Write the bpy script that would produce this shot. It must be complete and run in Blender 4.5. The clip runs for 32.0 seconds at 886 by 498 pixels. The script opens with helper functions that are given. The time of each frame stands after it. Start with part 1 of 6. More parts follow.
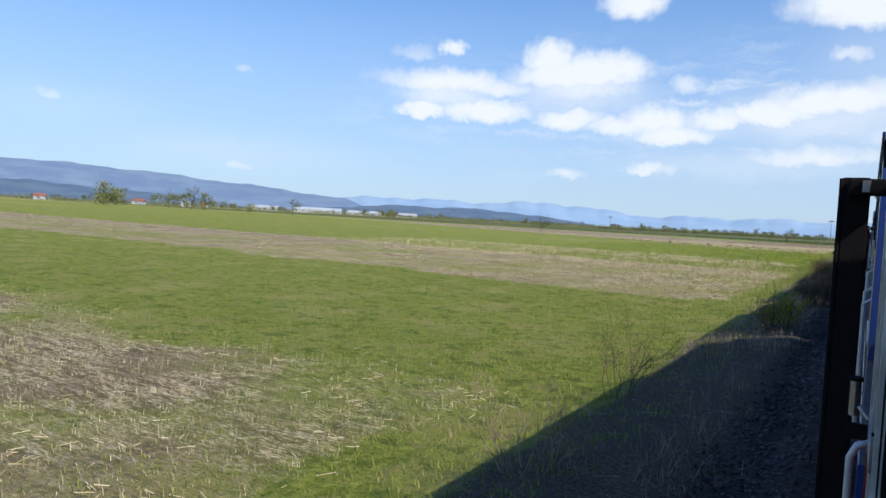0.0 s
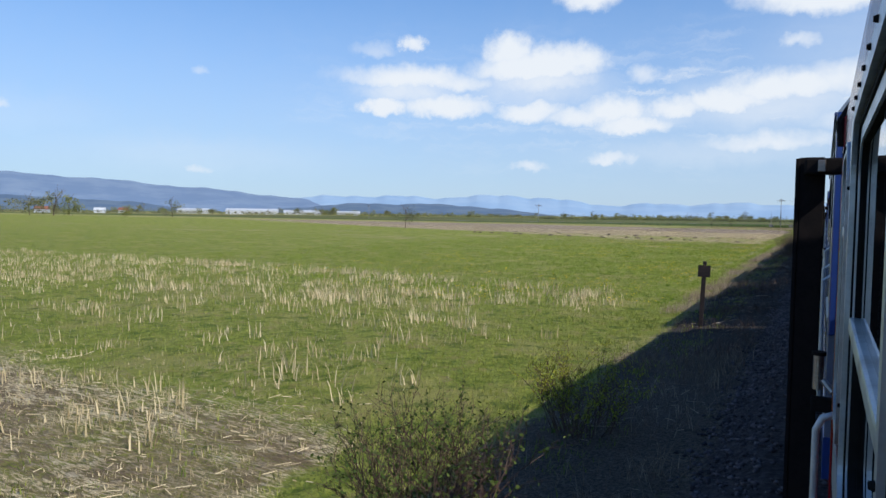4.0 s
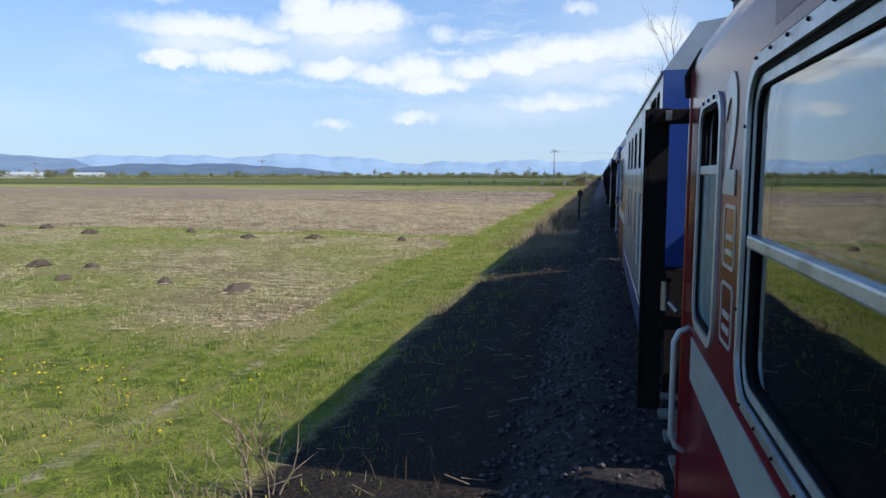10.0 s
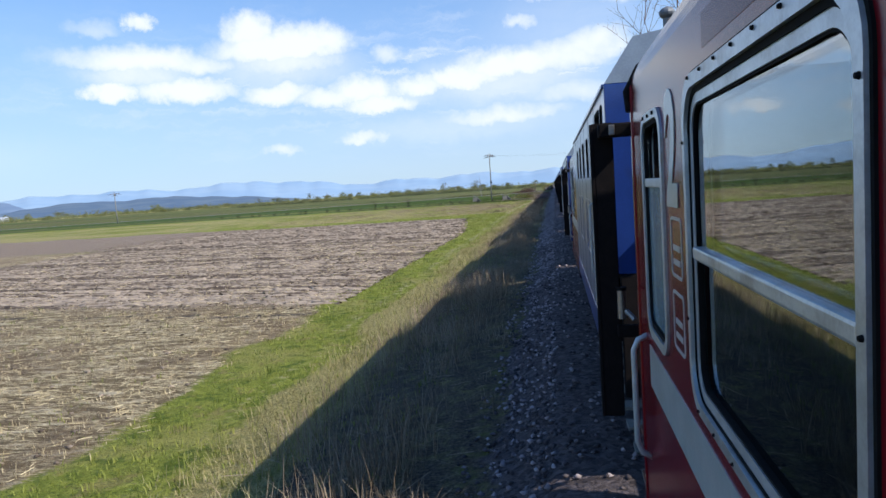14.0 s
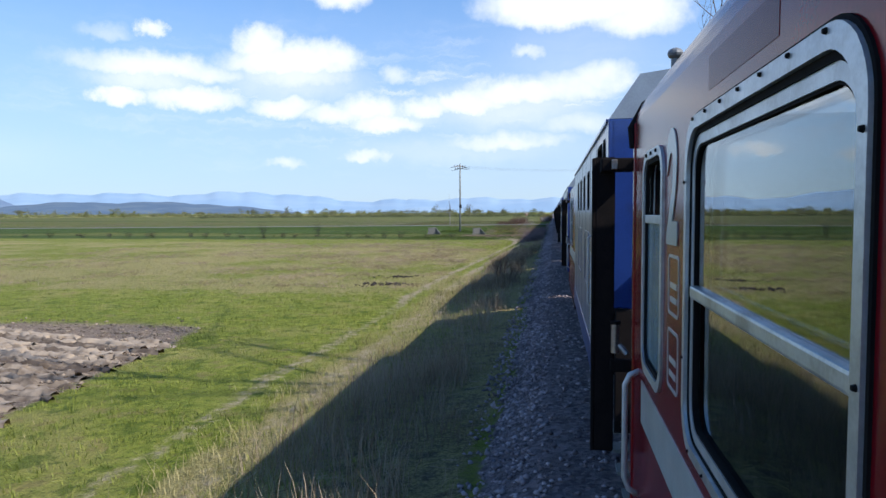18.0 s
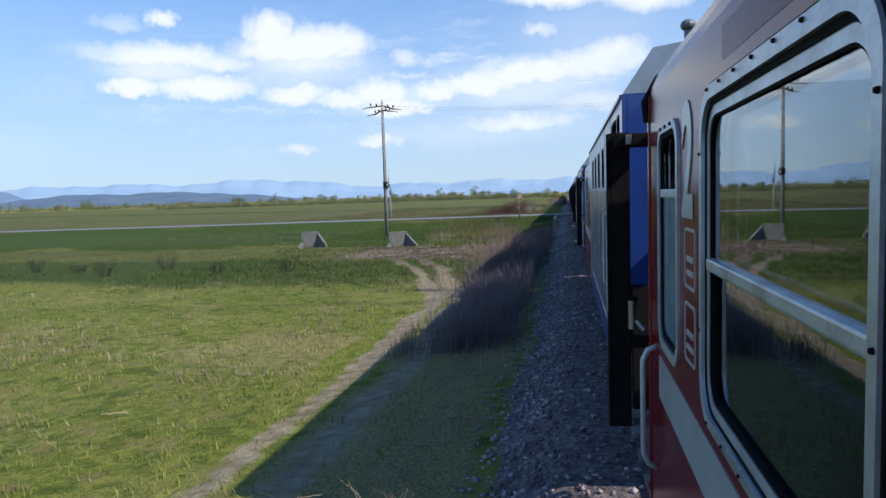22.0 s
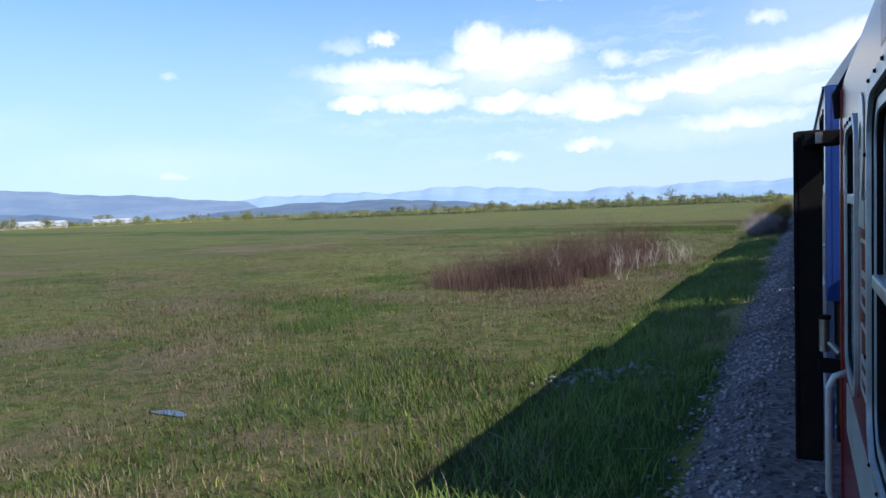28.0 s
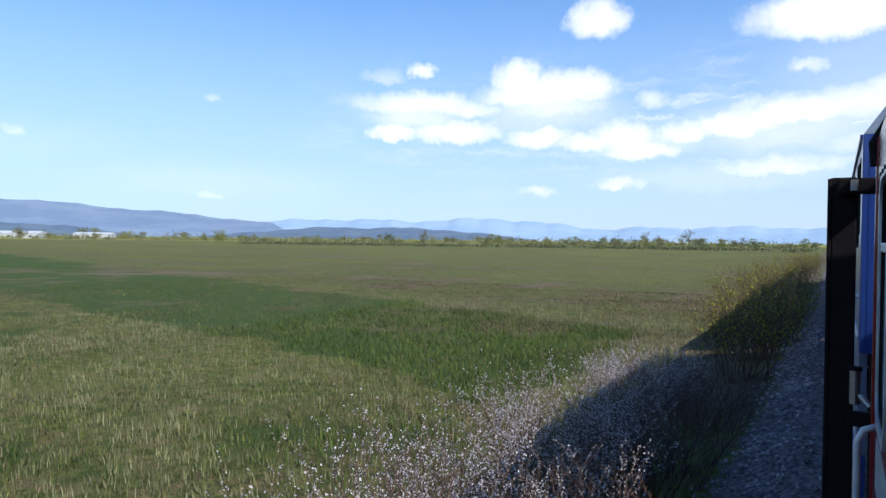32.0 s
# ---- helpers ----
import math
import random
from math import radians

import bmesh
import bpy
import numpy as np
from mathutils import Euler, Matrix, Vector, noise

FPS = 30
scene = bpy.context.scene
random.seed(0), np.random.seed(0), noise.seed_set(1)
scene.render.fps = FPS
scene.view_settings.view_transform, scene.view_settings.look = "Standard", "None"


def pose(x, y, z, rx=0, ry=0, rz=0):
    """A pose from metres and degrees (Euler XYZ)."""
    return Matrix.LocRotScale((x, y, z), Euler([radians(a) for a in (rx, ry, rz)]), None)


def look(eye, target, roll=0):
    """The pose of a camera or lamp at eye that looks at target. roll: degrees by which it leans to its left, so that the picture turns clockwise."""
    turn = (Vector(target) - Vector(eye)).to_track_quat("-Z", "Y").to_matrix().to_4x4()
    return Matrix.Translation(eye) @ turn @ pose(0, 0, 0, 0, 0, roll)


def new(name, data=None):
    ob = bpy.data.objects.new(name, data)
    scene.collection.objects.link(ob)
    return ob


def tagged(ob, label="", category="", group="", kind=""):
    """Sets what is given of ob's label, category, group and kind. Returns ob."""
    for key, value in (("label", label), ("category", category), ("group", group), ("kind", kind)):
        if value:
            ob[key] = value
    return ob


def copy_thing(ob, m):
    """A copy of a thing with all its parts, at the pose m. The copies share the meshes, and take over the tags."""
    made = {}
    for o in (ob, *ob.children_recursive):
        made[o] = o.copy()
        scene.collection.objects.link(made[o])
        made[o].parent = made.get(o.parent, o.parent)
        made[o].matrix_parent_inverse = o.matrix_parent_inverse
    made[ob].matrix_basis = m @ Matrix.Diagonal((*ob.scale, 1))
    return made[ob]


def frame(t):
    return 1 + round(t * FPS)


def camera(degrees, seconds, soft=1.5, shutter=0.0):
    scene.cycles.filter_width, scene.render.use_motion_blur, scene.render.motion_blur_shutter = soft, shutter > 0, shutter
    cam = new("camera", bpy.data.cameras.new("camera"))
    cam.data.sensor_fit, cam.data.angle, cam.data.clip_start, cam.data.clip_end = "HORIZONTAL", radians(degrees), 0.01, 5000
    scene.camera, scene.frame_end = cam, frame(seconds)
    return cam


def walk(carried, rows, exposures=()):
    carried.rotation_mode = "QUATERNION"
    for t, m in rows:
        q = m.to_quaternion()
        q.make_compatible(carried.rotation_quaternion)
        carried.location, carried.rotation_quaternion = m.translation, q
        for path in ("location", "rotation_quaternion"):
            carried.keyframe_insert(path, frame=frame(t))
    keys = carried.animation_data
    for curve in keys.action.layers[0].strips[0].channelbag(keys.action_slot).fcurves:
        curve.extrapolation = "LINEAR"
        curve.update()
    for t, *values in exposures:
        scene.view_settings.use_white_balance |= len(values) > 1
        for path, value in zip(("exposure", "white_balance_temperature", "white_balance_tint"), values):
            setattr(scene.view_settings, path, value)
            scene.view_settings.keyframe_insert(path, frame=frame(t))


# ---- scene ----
cam = camera(67.07, 32.0)
# t, across, along (beyond the even speed), up, yaw, pitch, roll
SPEED = 14.783
EYE = 3.5
ROWS = [
    (0, 0.470, 0.178, 0.026, 32.63, -2.73, -2.98),
    (0.28, 0.220, 0.189, 0.014, 32.25, -2.61, -3.17),
    (0.5, 0.470, 0.197, 0.004, 31.95, -2.51, -3.32),
    (1, 0.470, 0.203, 0.013, 31.15, -2.75, -1.50),
    (1.28, 0.220, 0.203, 0.008, 31.16, -2.89, -1.16),
    (1.5, 0.470, 0.203, 0.004, 31.16, -3.00, -0.89),
    (2, 0.470, 0.216, 0.011, 31.54, -1.99, -0.20),
    (2.28, 0.220, 0.218, 0.010, 31.90, -2.13, -0.10),
    (2.5, 0.470, 0.219, 0.009, 32.18, -2.23, -0.02),
    (3, 0.470, 0.219, 0.011, 32.45, -1.97, 0.20),
    (3.28, 0.220, 0.219, 0.013, 31.47, -2.60, -0.57),
    (3.5, 0.470, 0.219, 0.014, 30.69, -3.10, -1.17),
    (4, 0.461, 0.186, 0.014, 29.73, -2.97, -0.76),
    (4.28, 0.220, 0.168, 0.014, 29.20, -2.90, -0.53),
    (4.5, 0.452, 0.154, 0.014, 28.77, -2.85, -0.35),
    (5, 0.442, 0.121, 0.014, 27.81, -2.72, 0.07),
    (5.28, 0.220, 0.102, 0.014, 27.28, -2.65, 0.30),
    (5.5, 0.433, 0.088, 0.014, 26.85, -2.60, 0.48),
    (6, 0.374, 0.072, 0.017, 25.49, -2.88, -0.43),
    (6.28, 0.220, 0.055, 0.009, 23.63, -2.32, 2.62),
    (6.5, 0.264, 0.041, 0.004, 22.17, -1.88, 5.02),
    (7, 0.169, 0.016, -0.008, 17.09, -1.38, 5.25),
    (7.5, 0.075, -0.014, -0.029, 16.89, -4.55, 5.99),
    (8, 0.076, -0.037, -0.039, 16.45, -4.03, 3.84),
    (8.5, 0.083, -0.049, -0.028, 15.45, -4.21, 6.32),
    (9, 0.078, -0.080, -0.013, 15.98, -4.84, 7.18),
    (9.5, 0.073, -0.058, -0.028, 14.84, -6.48, 3.11),
    (10, 0.069, -0.039, -0.053, 13.32, -6.36, 0.04),
    (10.5, 0.080, -0.040, -0.028, 12.92, -5.70, 5.08),
    (11, 0.084, -0.037, -0.008, 13.20, -5.80, 6.24),
    (11.5, 0.077, -0.045, -0.018, 13.47, -6.25, 4.93),
    (12, 0.082, -0.040, -0.018, 13.17, -6.27, 6.47),
    (12.5, 0.084, -0.050, -0.012, 13.27, -6.48, 7.49),
    (13, 0.082, -0.059, -0.004, 13.20, -6.43, 7.16),
    (13.5, 0.082, -0.053, 0.002, 11.10, -5.35, 5.46),
    (14, 0.082, -0.055, -0.001, 9.38, -5.08, 3.89),
    (14.5, 0.077, -0.060, -0.006, 9.51, -5.36, 2.30),
    (15, 0.075, -0.060, -0.006, 9.15, -4.88, 1.94),
    (15.5, 0.074, -0.060, -0.005, 8.80, -4.39, 1.59),
    (16, 0.072, -0.060, -0.005, 8.44, -3.91, 1.23),
    (16.5, 0.071, -0.060, -0.004, 8.08, -3.43, 0.87),
    (17, 0.077, -0.062, 0.015, 8.51, -2.67, 1.97),
    (17.5, 0.080, -0.069, 0.021, 8.41, -1.54, 2.38),
    (18, 0.074, -0.065, 0.002, 9.34, -3.14, 0.26),
    (18.5, 0.076, -0.066, 0.011, 9.57, -2.98, 1.16),
    (19, 0.078, -0.074, 0.020, 9.14, -0.86, 2.70),
    (19.5, 0.078, -0.074, 0.022, 9.42, -1.35, 2.27),
    (20, 0.076, -0.066, 0.013, 9.44, -1.91, 2.47),
    (20.5, 0.072, -0.072, 0.006, 9.53, -3.93, 2.19),
    (21, 0.070, -0.077, 0.009, 9.97, -4.18, 2.39),
    (21.5, 0.082, -0.066, 0.011, 10.27, -4.05, 3.81),
    (22, 0.077, -0.075, -0.011, 10.55, -4.59, 1.79),
    (22.5, 0.093, -0.083, 0.010, 9.14, -3.44, 1.44),
    (23, 0.117, -0.083, 0.030, 8.20, -3.40, 3.61),
    (23.5, 0.163, -0.045, 0.009, 8.74, -4.28, 2.46),
    (24, 0.242, -0.040, 0.011, 11.85, -3.40, 0.99),
    (24.28, 0.220, -0.044, 0.006, 13.42, -3.10, 0.38),
    (24.5, 0.310, -0.047, 0.002, 14.65, -2.87, -0.10),
    (25, 0.320, -0.032, -0.002, 17.89, -2.92, 0.58),
    (25.28, 0.220, -0.024, -0.005, 19.71, -2.95, 0.96),
    (25.5, 0.330, -0.017, -0.007, 21.14, -2.97, 1.26),
    (26, 0.339, -0.002, -0.012, 24.39, -3.02, 1.94),
    (26.28, 0.220, 0.007, -0.015, 26.20, -3.05, 2.32),
    (26.5, 0.349, 0.013, -0.017, 27.63, -3.07, 2.62),
    (27, 0.351, -0.012, -0.003, 26.93, -4.44, 0.24),
    (27.28, 0.220, -0.008, 0.002, 27.35, -4.40, 1.30),
    (27.5, 0.341, -0.004, 0.006, 27.67, -4.38, 2.13),
    (28, 0.343, -0.007, -0.005, 27.99, -3.50, 2.34),
    (28.28, 0.220, -0.008, -0.002, 28.03, -3.19, 1.48),
    (28.5, 0.342, -0.009, 0.001, 28.06, -2.95, 0.80),
    (29, 0.344, -0.007, 0.004, 26.53, -2.72, -0.18),
    (29.28, 0.220, 0.014, 0.005, 28.03, -1.78, -1.08),
    (29.5, 0.343, 0.030, 0.006, 29.20, -1.05, -1.79),
    (30, 0.368, 0.018, -0.024, 30.97, -1.52, -1.72),
    (30.28, 0.220, 0.015, -0.024, 30.68, -0.99, -1.27),
    (30.5, 0.360, 0.012, -0.023, 30.44, -0.57, -0.91),
    (31, 0.369, -0.027, -0.007, 30.82, -2.82, 0.69),
    (31.28, 0.220, -0.023, -0.013, 30.78, -2.49, -0.03),
    (31.5, 0.375, -0.019, -0.018, 30.74, -2.23, -0.60),
    (32, 0.366, -0.016, -0.022, 30.54, -0.83, -0.67),
]
walk(cam, [(t, pose(x, SPEED * t + y, EYE + z, 90 + pitch, roll, yaw)) for t, x, y, z, yaw, pitch, roll in ROWS],
     exposures=[(0, 0.1), (3, 0.06), (6, -0.10), (7.2, -0.08), (9, 0.08), (13, 0.22), (17, 0.28), (19.7, 0.3), (21, 0.16), (22.5, 0.2), (24, 0.42), (27, 0.42), (32, 0.34)])

# ---------------------------------------------------------------- sky, clouds and sun
SUN_EL, SUN_AZ = radians(43), radians(106)      # the sun stands over the far side of the train, a little behind
world = bpy.data.worlds.new("world")
scene.world = world
world.use_nodes = True
wt = world.node_tree
wt.nodes.clear()


def wmath(op, a, b=None, clamp=False):
    n = wt.nodes.new("ShaderNodeMath")
    n.operation, n.use_clamp = op, clamp
    for i, v in enumerate((a, b)):
        if v is None:
            continue
        if isinstance(v, (int, float)):
            n.inputs[i].default_value = v
        else:
            wt.links.new(v, n.inputs[i])
    return n.outputs[0]


sky = wt.nodes.new("ShaderNodeTexSky")
sky.sky_type, sky.sun_disc = "NISHITA", False
sky.sun_elevation, sky.sun_rotation = SUN_EL, SUN_AZ
sky.air_density, sky.dust_density, sky.ozone_density = 1.0, 0.2, 2.5
coords = wt.nodes.new("ShaderNodeTexCoord")
wob = wt.nodes.new("ShaderNodeTexNoise")
wob.inputs["Scale"].default_value, wob.inputs["Detail"].default_value = 16, 6
wob.inputs["Roughness"].default_value = 0.6
wt.links.new(coords.outputs["Generated"], wob.inputs["Vector"])
wobs = wt.nodes.new("ShaderNodeSeparateColor")
wt.links.new(wob.outputs["Color"], wobs.inputs[0])
axes = wt.nodes.new("ShaderNodeSeparateXYZ")
wt.links.new(coords.outputs["Generated"], axes.inputs[0])
azim = wmath("MULTIPLY", wmath("ARCTAN2", axes.outputs[0], axes.outputs[1]), 57.296)
elev = wmath("MULTIPLY", wmath("ARCSINE", axes.outputs[2]), 57.296)
wisp = wt.nodes.new("ShaderNodeTexNoise")
wisp.inputs["Scale"].default_value, wisp.inputs["Detail"].default_value, wisp.inputs["Roughness"].default_value = 46, 6, 0.62
wt.links.new(coords.outputs["Generated"], wisp.inputs["Vector"])
wisps = wt.nodes.new("ShaderNodeSeparateColor")
wt.links.new(wisp.outputs["Color"], wisps.inputs[0])
azim = wmath("ADD", azim, wmath("ADD", wmath("MULTIPLY", wmath("SUBTRACT", wobs.outputs[0], 0.5), 3.0), wmath("MULTIPLY", wmath("SUBTRACT", wisps.outputs[0], 0.5), 2.2)))
elev = wmath("ADD", elev, wmath("ADD", wmath("MULTIPLY", wmath("SUBTRACT", wobs.outputs[1], 0.5), 1.4), wmath("MULTIPLY", wmath("SUBTRACT", wisps.outputs[1], 0.5), 1.3)))
CLOUDS, VEILS = [], []


def cloud(az, el, w, h, thick):
    """One heap of cloud: direction, half width and half height in degrees. Flat below, heaped above."""
    dx = wmath("DIVIDE", wmath("SUBTRACT", azim, az), w * 1.12)
    dy = wmath("SUBTRACT", elev, el - h * 0.25)
    dy = wmath("MAXIMUM", wmath("DIVIDE", dy, h * 1.45), wmath("DIVIDE", dy, -h * 0.95))
    r = wmath("ADD", wmath("MULTIPLY", dx, dx), wmath("MULTIPLY", dy, dy))
    CLOUDS.append(wmath("MULTIPLY", wmath("SUBTRACT", 1.0, r, clamp=True), thick))


def veil_cloud(az, el, w, h, thick):
    """A wide thin sheet of cloud with no clear edge."""
    dx, dy = wmath("DIVIDE", wmath("SUBTRACT", azim, az), w), wmath("DIVIDE", wmath("SUBTRACT", elev, el), h)
    r = wmath("SUBTRACT", 1.0, wmath("ADD", wmath("MULTIPLY", dx, dx), wmath("MULTIPLY", dy, dy)), clamp=True)
    VEILS.append(wmath("MULTIPLY", wmath("MULTIPLY", r, r), thick))


cloud(-22.2, 12.5, 6.0, 1.3, 1.25)
cloud(-19.6, 13.0, 4.0, 1.3, 1.25)
cloud(-24.3, 13.7, 2.6, 1.3, 1.25)
cloud(-21.5, 11.4, 5.0, 1.3, 0.62)
cloud(-32.6, 11.5, 7.6, 1.0, 0.85)
cloud(-28.8, 11.2, 3.6, 0.9, 0.8)
cloud(-33.5, 10.3, 4.5, 1.0, 0.5)
cloud(-32.2, 14.0, 1.2, 0.75, 1.2)
cloud(-35.6, 13.5, 2.6, 0.6, 0.55)
cloud(-35.0, 9.0, 2.2, 0.75, 1.3)
cloud(-29.4, 9.1, 4.1, 0.95, 1.2)
cloud(-13.3, 11.5, 1.5, 0.8, 0.7)
cloud(-22.6, 8.6, 3.0, 0.85, 1.1)
cloud(-15.8, 8.9, 3.0, 1.1, 1.0)
cloud(-14.2, 7.5, 3.2, 0.8, 1.0)
cloud(-18.6, 8.2, 2.6, 0.8, 0.85)
cloud(-10.8, 8.9, 2.4, 0.9, 0.9)
cloud(-7.0, 9.2, 3.2, 0.9, 0.95)
cloud(-3.2, 10.2, 4.6, 1.2, 1.0)
cloud(1.2, 10.5, 5.2, 1.4, 0.85)
cloud(4.1, 11.0, 3.4, 1.4, 0.9)
cloud(-3.8, 6.1, 5.6, 0.8, 0.72)
cloud(2.4, 7.3, 4.0, 1.0, 0.6)
cloud(-22.5, 4.1, 1.9, 0.45, 0.7)
cloud(-15.8, 4.9, 2.2, 0.55, 0.75)
cloud(-17.6, 18.0, 2.9, 1.6, 1.3)
cloud(1.2, 17.0, 8.4, 2.0, 1.5)
cloud(7.0, 16.0, 4.0, 2.2, 1.2)
cloud(-2.0, 13.3, 1.6, 0.6, 0.6)
cloud(-49.4, 11.1, 1.0, 0.4, 0.5)
cloud(-63.2, 7.6, 1.2, 0.4, 0.5)
cloud(-49.9, 3.5, 1.3, 0.35, 0.5)
cloud(14.0, 22.0, 10.0, 5.0, 0.8)
cloud(-75.0, 16.0, 8.0, 2.0, 0.6)
cloud(-110.0, 14.0, 12.0, 2.5, 0.8)
cloud(150.0, 16.0, 14.0, 3.0, 0.8)
veil_cloud(-22.0, 10.6, 11.0, 3.2, 0.62)
veil_cloud(-32.5, 10.3, 9.0, 2.6, 0.60)
veil_cloud(-4.0, 8.8, 14.0, 3.4, 0.66)
veil_cloud(-14.0, 8.3, 11.0, 2.4, 0.62)
veil_cloud(-8.0, 5.2, 18.0, 2.2, 0.42)
veil_cloud(2.0, 13.0, 13.0, 7.0, 0.34)
veil_cloud(-50.0, 4.5, 20.0, 3.0, 0.30)
veil_cloud(-63.0, 7.0, 12.0, 3.0, 0.24)
total = CLOUDS[0]
for c in CLOUDS[1:]:
    total = wmath("MAXIMUM", total, c)
fine = wt.nodes.new("ShaderNodeTexNoise")
fine.inputs["Scale"].default_value, fine.inputs["Detail"].default_value = 34, 7
wt.links.new(coords.outputs["Generated"], fine.inputs["Vector"])
edge = wmath("MULTIPLY", wmath("SUBTRACT", fine.outputs[0], 0.5), 0.7)
# thin torn veils of cloud, drawn out sideways, between the heaps
flat = wt.nodes.new("ShaderNodeCombineXYZ")
wt.links.new(wmath("MULTIPLY", azim, 0.10), flat.inputs[0])
wt.links.new(wmath("MULTIPLY", elev, 0.55), flat.inputs[1])
veil = wt.nodes.new("ShaderNodeTexNoise")
veil.inputs["Scale"].default_value, veil.inputs["Detail"].default_value, veil.inputs["Roughness"].default_value = 1.6, 7, 0.62
wt.links.new(flat.outputs[0], veil.inputs["Vector"])
vband = wmath("SUBTRACT", 1.0, wmath("ABSOLUTE", wmath("DIVIDE", wmath("SUBTRACT", elev, 9.0), 8.0)), clamp=True)
vside = wmath("SUBTRACT", 1.0, wmath("ABSOLUTE", wmath("DIVIDE", wmath("SUBTRACT", azim, -10.0), 36.0)), clamp=True)
veils = wmath("MULTIPLY", wmath("MULTIPLY", wmath("SUBTRACT", veil.outputs[0], 0.42, clamp=True), 3.4), wmath("MULTIPLY", vband, wmath("POWER", vside, 0.6)))
sheet = VEILS[0]
for c in VEILS[1:]:
    sheet = wmath("MAXIMUM", sheet, c)
sheet = wmath("MULTIPLY", sheet, wmath("ADD", 0.75, wmath("MULTIPLY", veil.outputs[0], 0.5)))
dense = wmath("MAXIMUM", wmath("ADD", wmath("MULTIPLY", total, wmath("ADD", 0.94, edge)), wmath("MULTIPLY", sheet, 0.55)), wmath("MAXIMUM", veils, sheet))
ramp = wt.nodes.new("ShaderNodeMapRange")
ramp.interpolation_type = "SMOOTHSTEP"
ramp.inputs[1].default_value, ramp.inputs[2].default_value = 0.0, 1.15
wt.links.new(dense, ramp.inputs[0])
# thin white haze towards the horizon
haze = wt.nodes.new("ShaderNodeMapRange")
haze.interpolation_type = "SMOOTHSTEP"
haze.inputs[1].default_value, haze.inputs[2].default_value = 26.0, -1.0
haze.inputs[3].default_value, haze.inputs[4].default_value = 0.04, 0.80
wt.links.new(elev, haze.inputs[0])
tone = wt.nodes.new("ShaderNodeMix")
tone.data_type = "RGBA"
tone.inputs[7].default_value = (6.2, 7.3, 9.5, 1)
wt.links.new(haze.outputs[0], tone.inputs[0])
gain = wt.nodes.new("ShaderNodeMix")
gain.data_type, gain.blend_type = "RGBA", "MULTIPLY"
gain.inputs[0].default_value = 1.0
gain.inputs[7].default_value = (0.86, 1.55, 2.12, 1)
wt.links.new(sky.outputs[0], gain.inputs[6])
wt.links.new(gain.outputs[2], tone.inputs[6])
mixc = wt.nodes.new("ShaderNodeMix")
mixc.data_type = "RGBA"
mixc.inputs[7].default_value = (10.2, 10.9, 11.8, 1)
wt.links.new(ramp.outputs[0], mixc.inputs[0])
wt.links.new(tone.outputs[2], mixc.inputs[6])
bg = wt.nodes.new("ShaderNodeBackground")
bg.inputs[1].default_value = 0.081
wt.links.new(mixc.outputs[2], bg.inputs[0])
wout = wt.nodes.new("ShaderNodeOutputWorld")
wt.links.new(bg.outputs[0], wout.inputs[0])

sun = new("sun", bpy.data.lights.new("sun", "SUN"))
sun.data.energy, sun.data.angle, sun.data.color = 5.0, radians(0.5), (1.0, 0.95, 0.87)
sx, sy, sz = math.sin(SUN_AZ) * math.cos(SUN_EL), math.cos(SUN_AZ) * math.cos(SUN_EL), math.sin(SUN_EL)
sun.matrix_world = look((sx * 50, sy * 50, sz * 50), (0, 0, 0))

# ---------------------------------------------------------------- materials
def material(name):
    m = bpy.data.materials.new(name)
    m.use_nodes = True
    return m, m.node_tree, m.node_tree.nodes["Principled BSDF"]


def noise_node(nt, scale, detail=4, rough=0.6, vec=None):
    n = nt.nodes.new("ShaderNodeTexNoise")
    n.inputs["Scale"].default_value, n.inputs["Detail"].default_value, n.inputs["Roughness"].default_value = scale, detail, rough
    if vec is not None:
        nt.links.new(vec, n.inputs["Vector"])
    return n.outputs[0]


def mix_node(nt, fac, a, b, blend="MIX"):
    n = nt.nodes.new("ShaderNodeMix")
    n.data_type, n.blend_type = "RGBA", blend
    for i, v in ((0, fac), (6, a), (7, b)):
        if isinstance(v, (int, float)):
            n.inputs[i].default_value = v
        elif isinstance(v, tuple):
            n.inputs[i].default_value = (*v, 1)
        else:
            nt.links.new(v, n.inputs[i])
    return n.outputs[2]


def span(nt, v, a, b, lo=0.0, hi=1.0):
    n = nt.nodes.new("ShaderNodeMapRange")
    n.interpolation_type = "SMOOTHSTEP"
    for i, x in enumerate((a, b, lo, hi)):
        n.inputs[i + 1].default_value = x
    nt.links.new(v, n.inputs[0])
    return n.outputs[0]


def math_node(nt, op, a, b=0.0):
    n = nt.nodes.new("ShaderNodeMath")
    n.operation = op
    for i, v in enumerate((a, b)):
        if isinstance(v, (int, float)):
            n.inputs[i].default_value = v
        else:
            nt.links.new(v, n.inputs[i])
    return n.outputs[0]


def bump(nt, bsdf, height, strength, distance=0.02):
    b = nt.nodes.new("ShaderNodeBump")
    b.inputs["Strength"].default_value, b.inputs["Distance"].default_value = strength, distance
    nt.links.new(height, b.inputs["Height"])
    nt.links.new(b.outputs[0], bsdf.inputs["Normal"])


def place_vec(nt):
    return nt.nodes.new("ShaderNodeNewGeometry").outputs["Position"]


